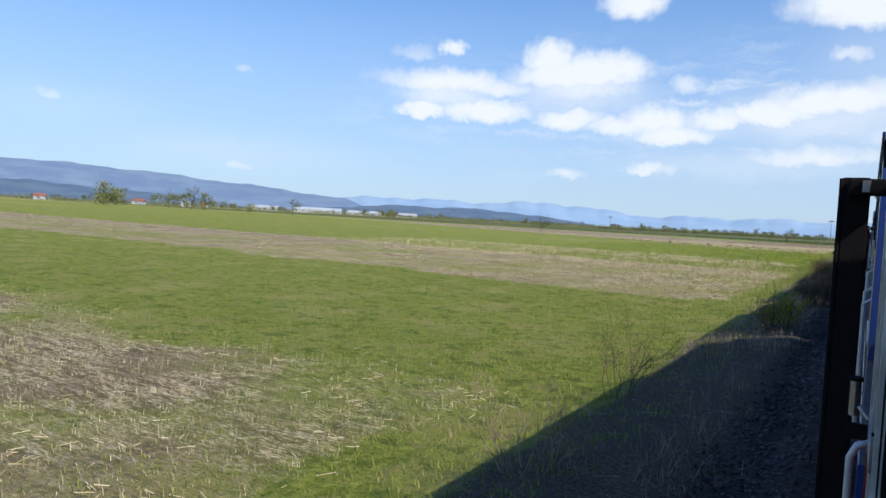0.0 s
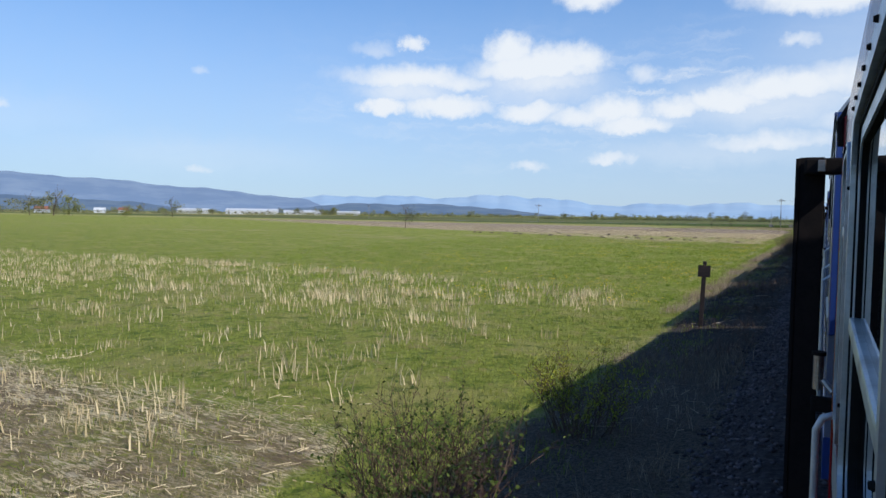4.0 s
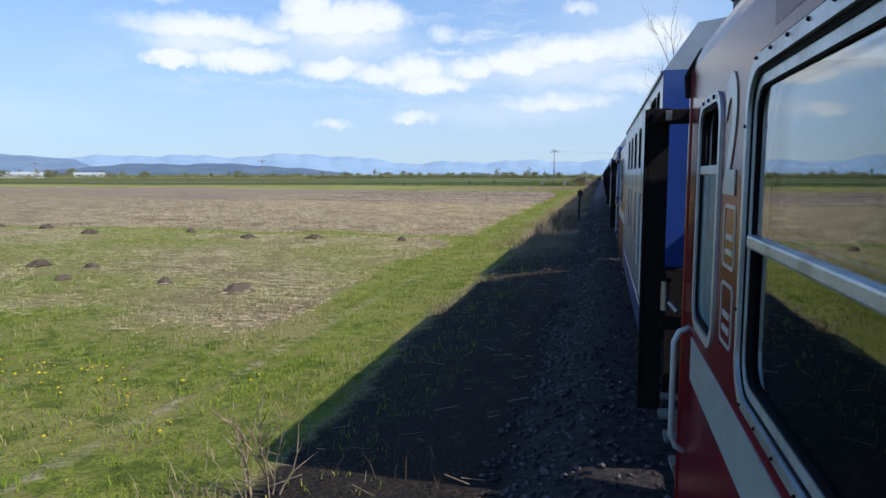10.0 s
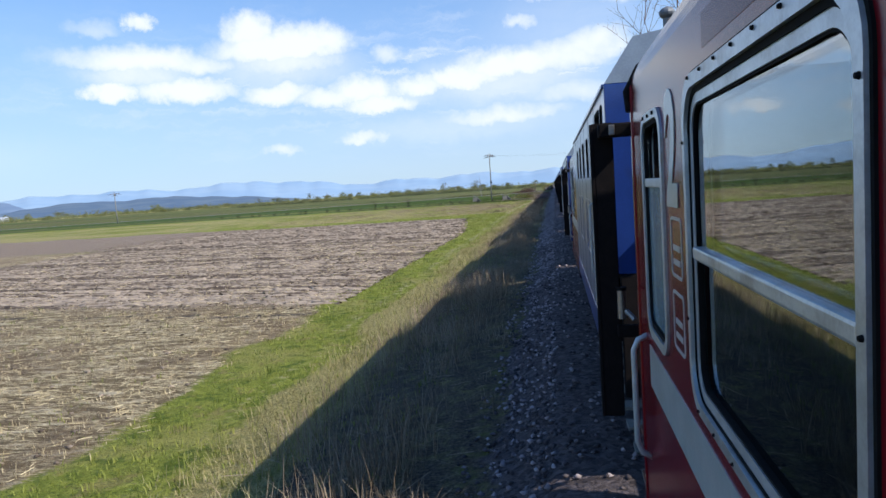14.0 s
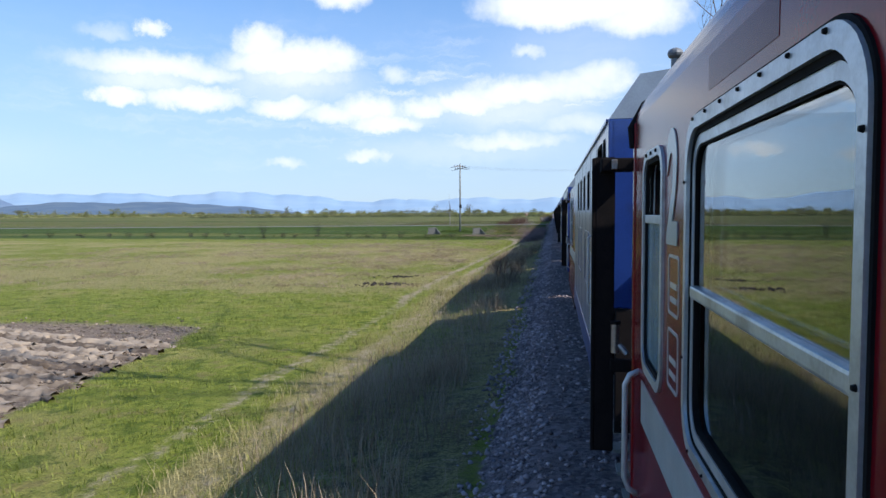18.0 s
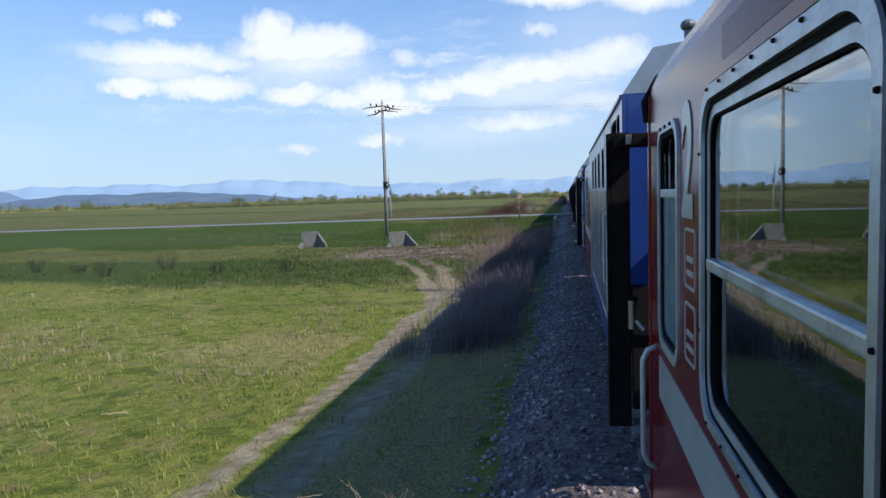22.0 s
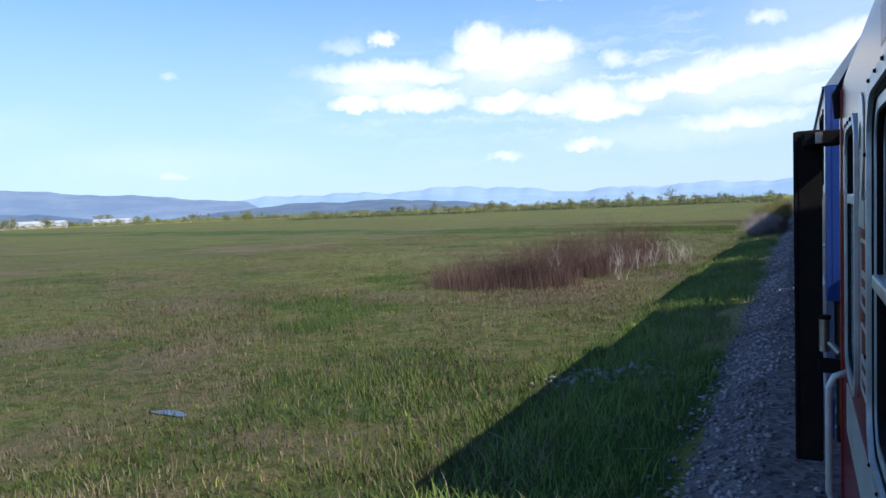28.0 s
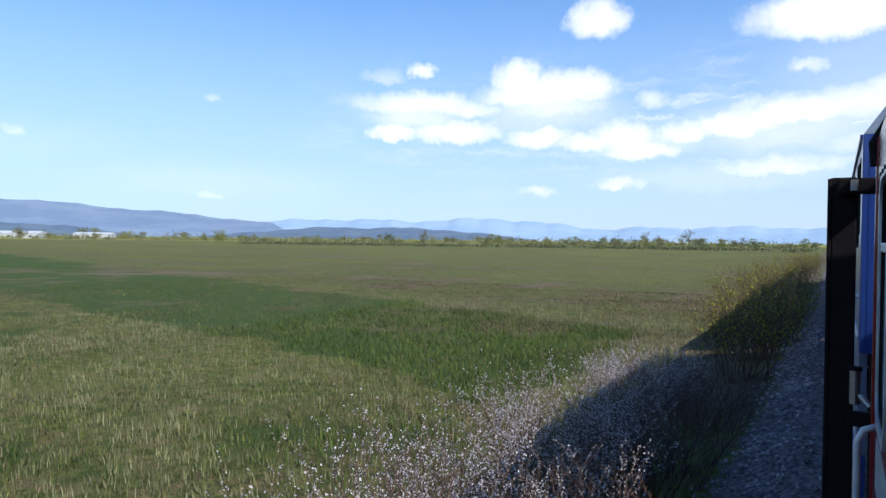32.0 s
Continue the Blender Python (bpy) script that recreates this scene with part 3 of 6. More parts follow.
    return [np.clip(v, 0, 1) for v in (straw, soil, dirt, dry, lush, ballast, wet_clouded, bank)]


m, nt, bs = material("meadow_and_fields")
pv = place_vec(nt)
nA, nB, nC = noise_node(nt, 0.35, 5, 0.6, pv), noise_node(nt, 3.5, 5, 0.65, pv), noise_node(nt, 22, 4, 0.7, pv)
stretch = nt.nodes.new("ShaderNodeMapping")
stretch.inputs["Scale"].default_value = (5, 22, 8)
stretch.inputs["Rotation"].default_value = (0, 0, 0.5)
nt.links.new(pv, stretch.inputs["Vector"])
nS = noise_node(nt, 1.0, 4, 0.7, stretch.outputs[0])


def attr(name):
    a = nt.nodes.new("ShaderNodeAttribute")
    a.attribute_name = name
    return a.outputs["Fac"]


def cover(name, grain, lo=0.35, hi=0.75):
    """An edge broken up by grain."""
    return span(nt, math_node(nt, "ADD", attr(name), math_node(nt, "MULTIPLY", math_node(nt, "SUBTRACT", grain, 0.5), 1.1)), lo, hi)


col = mix_node(nt, span(nt, nB, 0.3, 0.7), (0.138, 0.178, 0.022), (0.285, 0.31, 0.055))
col = mix_node(nt, span(nt, nA, 0.45, 0.7), col, (0.31, 0.29, 0.085))
col = mix_node(nt, math_node(nt, "MULTIPLY", span(nt, nC, 0.52, 0.70), 0.75), col, (0.028, 0.045, 0.008))
nM = noise_node(nt, 1.3, 4, 0.7, pv)
col = mix_node(nt, math_node(nt, "MULTIPLY", span(nt, nM, 0.54, 0.64), 0.65), col, (0.27, 0.22, 0.085))
col = mix_node(nt, math_node(nt, "MULTIPLY", span(nt, nM, 0.47, 0.37), 0.65), col, (0.065, 0.105, 0.014))
# Dulled greens and browns stand in for the shade of a cloud.
cloudedc = mix_node(nt, span(nt, nB, 0.38, 0.62), (0.036, 0.046, 0.016), (0.094, 0.098, 0.042))
cloudedc = mix_node(nt, math_node(nt, "MULTIPLY", span(nt, nM, 0.50, 0.58), 0.85), cloudedc, (0.125, 0.092, 0.054))
cloudedc = mix_node(nt, math_node(nt, "MULTIPLY", span(nt, nM, 0.46, 0.38), 0.7), cloudedc, (0.045, 0.07, 0.014))
cloudedc = mix_node(nt, math_node(nt, "MULTIPLY", span(nt, nA, 0.56, 0.66), 0.5), cloudedc, (0.065, 0.095, 0.02))
cloudedc = mix_node(nt, math_node(nt, "MULTIPLY", span(nt, nC, 0.54, 0.68), 0.5), cloudedc, (0.025, 0.028, 0.010))
col = mix_node(nt, math_node(nt, "MULTIPLY", attr("wet_clouded"), 0.92), col, cloudedc)
lushc = mix_node(nt, span(nt, nC, 0.35, 0.7), (0.034, 0.062, 0.013), (0.084, 0.120, 0.029))
col = mix_node(nt, cover("lush", nB), col, lushc)
dryc = mix_node(nt, span(nt, nC, 0.3, 0.7), (0.17, 0.145, 0.052), (0.44, 0.385, 0.165))
# Dry tone drops to deadc under the same painted cloud shade.
deadc = mix_node(nt, span(nt, nC, 0.3, 0.7), (0.085, 0.066, 0.038), (0.20, 0.16, 0.098))
dryc = mix_node(nt, span(nt, attr("wet_clouded"), 0.35, 0.75), dryc, deadc)
col = mix_node(nt, cover("dry", nB), col, dryc)
wide = nt.nodes.new("ShaderNodeMapping")
wide.inputs["Scale"].default_value = (0.9, 3.6, 2)
wide.inputs["Rotation"].default_value = (0, 0, 0.15)
nt.links.new(pv, wide.inputs["Vector"])
nW = noise_node(nt, 1.0, 5, 0.7, wide.outputs[0])
strawc = mix_node(nt, span(nt, nS, 0.40, 0.62), (0.15, 0.105, 0.060), (0.62, 0.51, 0.31))
strawc = mix_node(nt, math_node(nt, "MULTIPLY", span(nt, nW, 0.50, 0.58), 0.85), strawc, (0.145, 0.104, 0.056))
strawc = mix_node(nt, math_node(nt, "MULTIPLY", span(nt, nW, 0.44, 0.36), 0.75), strawc, (0.66, 0.56, 0.39))
strawc = mix_node(nt, math_node(nt, "MULTIPLY", span(nt, nA, 0.47, 0.58), 0.55), strawc, (0.175, 0.120, 0.074))
col = mix_node(nt, cover("straw", nS), col, strawc)
soilc = mix_node(nt, span(nt, nC, 0.35, 0.68), (0.17, 0.12, 0.09), (0.38, 0.30, 0.23))
col = mix_node(nt, cover("soil", nS, 0.4, 0.8), col, soilc)
along = nt.nodes.new("ShaderNodeSeparateXYZ")
nt.links.new(pv, along.inputs[0])
# Train shade is painted into the bank colour, darkest from y 75 to 170.
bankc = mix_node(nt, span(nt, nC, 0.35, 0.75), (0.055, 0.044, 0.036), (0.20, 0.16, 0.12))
bank_shade = mix_node(nt, span(nt, nC, 0.35, 0.75), (0.018, 0.014, 0.013), (0.07, 0.055, 0.045))
bankc = mix_node(nt, math_node(nt, "MULTIPLY", span(nt, along.outputs[1], 62, 88), span(nt, along.outputs[1], 185, 160)), bankc, bank_shade)
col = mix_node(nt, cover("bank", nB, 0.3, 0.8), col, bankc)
dirtc = mix_node(nt, span(nt, nB, 0.3, 0.7), (0.24, 0.19, 0.12), (0.44, 0.365, 0.25))
mudc = mix_node(nt, span(nt, nM, 0.42, 0.58), (0.045, 0.031, 0.026), (0.135, 0.092, 0.074))
dirtc = mix_node(nt, math_node(nt, "MULTIPLY", span(nt, attr("wet_clouded"), 0.55, 0.9), 0.85), dirtc, mudc)
col = mix_node(nt, cover("dirt", nB, 0.4, 0.85), col, dirtc)
vor = nt.nodes.new("ShaderNodeTexVoronoi")
vor.inputs["Scale"].default_value = 17
nt.links.new(pv, vor.inputs["Vector"])
# Ballast tone is darker along the first part of the line.
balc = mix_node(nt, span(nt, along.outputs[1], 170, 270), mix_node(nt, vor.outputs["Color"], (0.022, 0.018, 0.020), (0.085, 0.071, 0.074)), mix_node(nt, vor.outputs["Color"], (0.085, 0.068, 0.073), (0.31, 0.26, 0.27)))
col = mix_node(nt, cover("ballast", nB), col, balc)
nt.links.new(col, bs.inputs["Base Color"])
bs.inputs["Roughness"].default_value, bs.inputs["Specular IOR Level"].default_value = 0.95, 0.15
bump(nt, bs, math_node(nt, "ADD", nB, math_node(nt, "MULTIPLY", nS, 0.8)), 1.0, 0.16)
GROUND = m
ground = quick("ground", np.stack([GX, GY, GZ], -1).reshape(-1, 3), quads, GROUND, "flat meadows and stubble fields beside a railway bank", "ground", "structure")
for name, values in zip(("straw", "soil", "dirt", "dry", "lush", "ballast", "wet_clouded", "bank"), zones(GX, GY)):
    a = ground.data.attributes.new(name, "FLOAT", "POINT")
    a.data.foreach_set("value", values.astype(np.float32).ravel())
ground.data.polygons.foreach_set("use_smooth", np.ones(len(quads), bool))


# ---------------------------------------------------------------- hills on the skyline
def ridge(name, profile, radius, mat, label, wobble=0.12, seed=1):
    """Hills round the plain: (bearing, rise in degrees) pairs, seen from the middle of the line."""
    az = np.arange(profile[0][0], profile[-1][0], 0.22)
    el = np.interp(az, [p[0] for p in profile], [p[1] for p in profile])
    el = el + wobble * (np.sin(az * 0.9 + seed) * 0.6 + np.sin(az * 2.3 + 2 * seed) * 0.3 + np.sin(az * 4.7 + seed) * 0.12) * np.clip(el, 0, 1)
    v, fc = [], []
    levels = [(1.0, 1.0), (0.93, 0.72), (0.87, 0.42), (0.82, 0.15), (0.78, -0.25)]
    for k, (rr, hh) in enumerate(levels):
        for a, e in zip(az, el):
            r = radius * rr
            v.append((math.sin(radians(a)) * r, 236 + math.cos(radians(a)) * r, 3.5 + radius * math.tan(radians(e)) * hh - (25 if hh < 0 else 0)))
    n = len(az)
    for k in range(len(levels) - 1):
        for i in range(n - 1):
            fc.append((k * n + i, k * n + i + 1, (k + 1) * n + i + 1, (k + 1) * n + i))
    ob = quick(name, v, fc, mat, label, "hills", "structure")
    ob.data.polygons.foreach_set("use_smooth", [True] * len(fc))
    return ob


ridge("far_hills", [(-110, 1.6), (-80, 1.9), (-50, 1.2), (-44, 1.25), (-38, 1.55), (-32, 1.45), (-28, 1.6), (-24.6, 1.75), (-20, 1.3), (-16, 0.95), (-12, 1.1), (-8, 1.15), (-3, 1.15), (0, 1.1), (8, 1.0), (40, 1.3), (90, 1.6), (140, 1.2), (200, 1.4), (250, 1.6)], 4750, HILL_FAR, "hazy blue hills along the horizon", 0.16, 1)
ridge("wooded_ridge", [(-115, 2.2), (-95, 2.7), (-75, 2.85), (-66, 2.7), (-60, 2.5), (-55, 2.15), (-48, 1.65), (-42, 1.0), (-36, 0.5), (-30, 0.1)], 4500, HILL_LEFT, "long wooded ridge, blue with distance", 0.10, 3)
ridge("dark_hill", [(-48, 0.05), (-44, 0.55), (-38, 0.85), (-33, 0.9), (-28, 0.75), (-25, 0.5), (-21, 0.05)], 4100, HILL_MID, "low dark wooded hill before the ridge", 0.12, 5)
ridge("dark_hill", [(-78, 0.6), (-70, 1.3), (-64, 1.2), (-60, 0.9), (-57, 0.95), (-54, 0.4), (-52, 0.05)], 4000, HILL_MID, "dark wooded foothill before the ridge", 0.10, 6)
# ---------------------------------------------------------------- the train: it stands along the whole line, one red coach and one blue engine in turn
GAUGE = 1.435
UNIT = SPEED            # length of a coach and an engine with their couplings
Z0 = EYE                # heights below are taken from the eye's height


def rounded(y0, z0, y1, z1, r, n=8):
    """Corner points of a rounded rectangle in the side wall, counter-clockwise in (y, z)."""
    pts = []
    for cy, cz, a0 in ((y1 - r, z0 + r, -90), (y1 - r, z1 - r, 0), (y0 + r, z1 - r, 90), (y0 + r, z0 + r, 180)):
        for k in range(n + 1):
            a = radians(a0 + 90 * k / n)
            pts.append((cy + r * math.cos(a), cz + r * math.sin(a)))
    return pts


def ring(outer, inner, x0, x1, bm=None):
    """A frame between two outlines, from depth x0 (outside) to x1."""
    bm = bm or bmesh.new()
    loops = [[bm.verts.new((x, y, z)) for y, z in o] for o in (outer, inner) for x in (x0, x1)]
    of, ob_, nf, nb = loops
    n = len(outer)
    for i in range(n):
        j = (i + 1) % n
        bm.faces.new((of[i], nf[i], nf[j], of[j]))
        bm.faces.new((ob_[i], ob_[j], nb[j], nb[i]))
        bm.faces.new((of[i], of[j], ob_[j], ob_[i]))
        bm.faces.new((nf[i], nb[i], nb[j], nf[j]))
    return bm


def slab(outline, x0, x1, bm=None):
    bm = bm or bmesh.new()
    a = [bm.verts.new((x0, y, z)) for y, z in outline]
    b = [bm.verts.new((x1, y, z)) for y, z in outline]
    bm.faces.new(a[::-1])
    bm.faces.new(b)
    for i in range(len(a)):
        j = (i + 1) % len(a)
        bm.faces.new((a[i], a[j], b[j], b[i]))
    return bm


def wall_with_holes(y0, y1, z0, z1, holes, x0, x1):
    """A wall panel with rounded openings through it."""
    bm = bmesh.new()
    loops = [[(y0, z0), (y1, z0), (y1, z1), (y0, z1)]] + holes
    edges = []
    for lp in loops:
        vs = [bm.verts.new((x0, y, z)) for y, z in lp]
        edges += [bm.edges.new((vs[i], vs[(i + 1) % len(vs)])) for i in range(len(vs))]
    bmesh.ops.triangle_fill(bm, use_beauty=True, use_dissolve=False, edges=edges, normal=(-1, 0, 0))
    faces = bm.faces[:]
    r = bmesh.ops.extrude_face_region(bm, geom=faces)
    bmesh.ops.translate(bm, verts=[v for v in r["geom"] if isinstance(v, bmesh.types.BMVert)], vec=(x1 - x0, 0, 0))
    bmesh.ops.recalc_face_normals(bm, faces=bm.faces[:])
    return bm


C0, C1 = -0.95, 3.88        # coach from end to end
WALL_TOP, WALL_BOT = Z0 + 0.50, Z0 - 1.95


def roof_arc(x_mid, half, z_side, rise, n=14):
    return [(x_mid - half * math.cos(math.pi * k / n), z_side + rise * math.sin(math.pi * k / n) ** 0.75) for k in range(n + 1)]


def extrude_y(profile, y0, y1, caps=True):
    bm = bmesh.new()
    a = [bm.verts.new((x, y0, z)) for x, z in profile]
    b = [bm.verts.new((x, y1, z)) for x, z in profile]
    for i in range(len(a) - 1):
        bm.faces.new((a[i], b[i], b[i + 1], a[i + 1]))
    if caps:
        bm.faces.new((a[-1], b[-1], b[0], a[0]))
        bm.faces.new(a)
        bm.faces.new(b[::-1])
    bmesh.ops.recalc_face_normals(bm, faces=bm.faces[:])
    return bm


def make_coach():
    coach = tagged(new("passenger_coach"), "dark red passenger coach, grey waist band, end door open", "railway coach", "train on the line")
    win = (1.018, Z0 - 0.765, 2.300, Z0 + 0.266)
    nar = (2.862, Z0 - 0.748, 3.398, Z0 + 0.248)
    hole_w, hole_n = rounded(*win, 0.13), rounded(*nar, 0.10)
    side = part("side_wall", wall_with_holes(C0, C1, WALL_BOT, WALL_TOP, [hole_w, hole_n], SIDE, SIDE + 0.06), RED, coach)
    bm = boxed(SIDE + 2.78, C0, WALL_BOT, SIDE + 2.84, C1, WALL_TOP)
    part("side_wall", bm, RED, coach)
    for y in (C0, C1 - 0.05):
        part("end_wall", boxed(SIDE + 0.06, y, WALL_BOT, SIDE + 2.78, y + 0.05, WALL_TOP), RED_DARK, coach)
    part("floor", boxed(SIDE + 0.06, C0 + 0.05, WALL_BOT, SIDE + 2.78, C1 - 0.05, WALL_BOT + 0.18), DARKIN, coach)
    # This partition is added; it shuts stray light out behind the panes.
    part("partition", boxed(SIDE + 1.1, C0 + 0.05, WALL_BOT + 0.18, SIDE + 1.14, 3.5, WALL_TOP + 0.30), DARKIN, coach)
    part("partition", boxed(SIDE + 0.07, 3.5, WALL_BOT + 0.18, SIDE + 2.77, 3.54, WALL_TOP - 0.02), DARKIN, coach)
    curve = [(0.16, 0.24), (0.30, 0.325), (0.55, 0.42), (0.95, 0.50), (1.42, 0.53)]
    arc = [(SIDE + a, WALL_TOP + b) for a, b in curve] + [(2 * MID - SIDE - a, WALL_TOP + b) for a, b in curve[-2::-1]]
    part("roof", extrude_y(arc, C0 - 0.04, C1 + 0.02), ROOF, coach, "grey roof, streaked with soot", True)
    for flip in (0, 1):
        edge_ = [(0, 0), (0.012, 0.05), (0.035, 0.10), (0.08, 0.165), (0.16, 0.238), (0.16, 0.19), (0.09, 0.0)]
        part("roof_shoulder", extrude_y([((2 * MID - SIDE - a) if flip else SIDE + a, WALL_TOP + b) for a, b in edge_], C0, C1 + 0.012), RED, coach, "rounded glossy red roof shoulder")
    part("patched_panel", slab([(1.42, Z0 + 0.36), (2.05, Z0 + 0.36), (2.05, Z0 + 0.46), (1.42, Z0 + 0.46)], SIDE - 0.0012, SIDE + 0.002), PATCH, coach, "darker repainted red patch")
    # waist band and lower sill
    part("waist_band", slab([(C0 + 0.1, Z0 - 1.085), (3.465, Z0 - 1.085), (3.465, Z0 - 0.868), (C0 + 0.1, Z0 - 0.868)], SIDE - 0.004, SIDE + 0.002), GREY_BAND, coach, "grey-white painted waist band")
    part("sill_rail", boxed(SIDE - 0.01, C0, WALL_BOT - 0.05, SIDE + 0.08, C1, WALL_BOT + 0.03, bevel=0.008), RED_DARK, coach)
    # the large window
    w = part("window", ring(rounded(0.983, Z0 - 0.80, 2.335, Z0 + 0.308, 0.150), hole_w, SIDE - 0.014, SIDE + 0.02), ALU, coach, "grey alloy window surround with rivets")
    part("outer_ring", ring(rounded(0.972, Z0 - 0.812, 2.345, Z0 + 0.317, 0.160), rounded(0.983, Z0 - 0.80, 2.335, Z0 + 0.308, 0.150), SIDE - 0.006, SIDE + 0.01), RUBBER, w, "thin black ring around the window surround")
    part("gasket", ring(rounded(1.018, Z0 - 0.765, 2.300, Z0 + 0.266, 0.13), rounded(1.026, Z0 - 0.757, 2.292, Z0 + 0.248, 0.12), SIDE - 0.001, SIDE + 0.02), RUBBER, w)
    part("sash", ring(rounded(1.026, Z0 - 0.757, 2.292, Z0 + 0.248, 0.12), rounded(1.052, Z0 - 0.722, 2.262, Z0 + 0.216, 0.095), SIDE + 0.004, SIDE + 0.036), ALU, w)
    part("bead", ring(rounded(1.052, Z0 - 0.722, 2.262, Z0 + 0.216, 0.095), rounded(1.059, Z0 - 0.715, 2.255, Z0 + 0.209, 0.09), SIDE + 0.008, SIDE + 0.034), RUBBER, w)
    part("transom", boxed(SIDE - 0.004, 1.04, Z0 - 0.288, SIDE + 0.036, 2.274, Z0 - 0.246, bevel=0.008), ALU, w)
    part("pane", slab([(1.058, Z0 - 0.26), (2.256, Z0 - 0.26), (2.256, Z0 + 0.21), (1.058, Z0 + 0.21)], SIDE + 0.016, SIDE + 0.022), GLASS, w)
    part("inner_pane", slab([(1.058, Z0 - 0.27), (2.256, Z0 - 0.27), (2.256, Z0 + 0.21), (1.058, Z0 + 0.21)], SIDE + 0.052, SIDE + 0.057), GLASS, w)
    part("pane", slab([(1.058, Z0 - 0.715), (2.256, Z0 - 0.715), (2.256, Z0 - 0.28), (1.058, Z0 - 0.28)], SIDE + 0.026, SIDE + 0.032), GLASS, w)
    for yp in (2.085, 2.155):
        part("guide_post", boxed(SIDE + 0.034, yp, Z0 - 0.715, SIDE + 0.05, yp + 0.022, Z0 - 0.29), RUBBER, w)
    rv = [(y, Z0 + 0.297) for y in np.linspace(1.14, 2.20, 7)] + [(y, Z0 - 0.787) for y in np.linspace(1.14, 2.20, 6)] + [(0.995, z) for z in (Z0 - 0.62, Z0 - 0.26, Z0 + 0.12)] + [(2.32, z) for z in (Z0 - 0.5, Z0 + 0.1)]
    for y, z in rv:
        bm = bmesh.new()
        bmesh.ops.create_cone(bm, cap_ends=True, segments=8, radius1=0.0065, radius2=0.0045, depth=0.007, matrix=Matrix.Translation((SIDE - 0.017, y, z)) @ Matrix.Rotation(radians(-90), 4, "Y"))
        part("rivet", bm, RUBBER, w)
    # the narrow window with a clear flap above and a frosted pane below
    w2 = part("window", ring(rounded(2.818, Z0 - 0.792, 3.440, Z0 + 0.288, 0.14), hole_n, SIDE - 0.012, SIDE + 0.02), ALU, coach, "narrow lavatory window with a frosted lower pane")
    part("gasket", ring(rounded(2.862, Z0 - 0.748, 3.398, Z0 + 0.248, 0.10), rounded(2.884, Z0 - 0.726, 3.376, Z0 + 0.226, 0.09), SIDE - 0.002, SIDE + 0.03), RUBBER, w2)
    part("transom", boxed(SIDE - 0.006, 2.89, Z0 - 0.055, SIDE + 0.035, 3.37, Z0 - 0.015, bevel=0.006), ALU, w2)
    part("pane", slab([(2.89, Z0 - 0.02), (3.37, Z0 - 0.02), (3.37, Z0 + 0.222), (2.89, Z0 + 0.222)], SIDE + 0.016, SIDE + 0.022), GLASS, w2)
    part("pane", slab([(2.89, Z0 - 0.72), (3.37, Z0 - 0.72), (3.37, Z0 - 0.04), (2.89, Z0 - 0.04)], SIDE + 0.010, SIDE + 0.018), FROST, w2, "frosted blue-grey pane")
    for y in (3.0, 3.15, 3.3):
        part("rivet", boxed(SIDE - 0.018, y - 0.012, Z0 + 0.262, SIDE - 0.01, y + 0.012, Z0 + 0.277), RUBBER, w2)
    # class figure and notice boxes
    cu = bpy.data.curves.new("figure", "FONT")
    cu.body, cu.size, cu.extrude, cu.align_x = "2", 0.60, 0.002, "CENTER"
    cu.offset = 0.018
    fig = new("class_figure", cu)
    dg = bpy.context.evaluated_depsgraph_get()
    dg.update()
    me = bpy.data.meshes.new_from_object(fig.evaluated_get(dg))
    bpy.data.objects.remove(fig)
    me.materials.append(GREY_BAND)
    fig = new("class_figure", me)
    fig.parent = coach
    fig["label"] = "large grey-white numeral"
    me.transform(Matrix.Translation((SIDE - 0.003, 2.63, Z0 - 0.11)) @ Matrix.Rotation(radians(-90), 4, "Z") @ Matrix.Rotation(radians(90), 4, "X") @ Matrix.Diagonal((0.8, 1, 1, 1)))
    for z1, z0 in ((Z0 - 0.165, Z0 - 0.40), (Z0 - 0.455, Z0 - 0.69)):
        b = part("notice_outline", ring(rounded(2.475, z0, 2.70, z1, 0.03), rounded(2.487, z0 + 0.012, 2.688, z1 - 0.012, 0.02), SIDE - 0.003, SIDE + 0.002), GREY_BAND, coach, "thin white painted outline")
        for k in range(2):
            zz = z0 + 0.05 + 0.055 * k
            part("notice_line", slab([(2.52, zz), (2.655, zz), (2.655, zz + 0.022), (2.52, zz + 0.022)], SIDE - 0.0025, SIDE + 0.002), GREY_BAND, b)
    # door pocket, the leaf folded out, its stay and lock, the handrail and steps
    # Recess shade is put into the pocket's colour, far darker than the walls.
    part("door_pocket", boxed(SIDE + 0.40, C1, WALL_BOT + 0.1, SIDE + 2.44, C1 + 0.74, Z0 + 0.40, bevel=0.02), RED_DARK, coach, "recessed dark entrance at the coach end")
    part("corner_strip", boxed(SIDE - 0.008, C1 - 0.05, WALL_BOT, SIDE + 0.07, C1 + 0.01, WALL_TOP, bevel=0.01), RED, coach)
    leaf = part("door_leaf", slab(rounded(0.085, Z0 - 1.52, 0.215, Z0 + 0.34, 0.012, 2), 0.0, 0.045), BLACK, coach, "open door leaf, nearly black")
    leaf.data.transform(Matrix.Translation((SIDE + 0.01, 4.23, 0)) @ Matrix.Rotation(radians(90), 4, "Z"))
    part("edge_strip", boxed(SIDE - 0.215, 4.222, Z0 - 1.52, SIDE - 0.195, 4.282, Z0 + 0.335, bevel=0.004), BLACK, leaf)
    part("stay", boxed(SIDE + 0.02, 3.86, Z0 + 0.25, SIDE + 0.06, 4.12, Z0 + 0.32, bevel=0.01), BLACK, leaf)
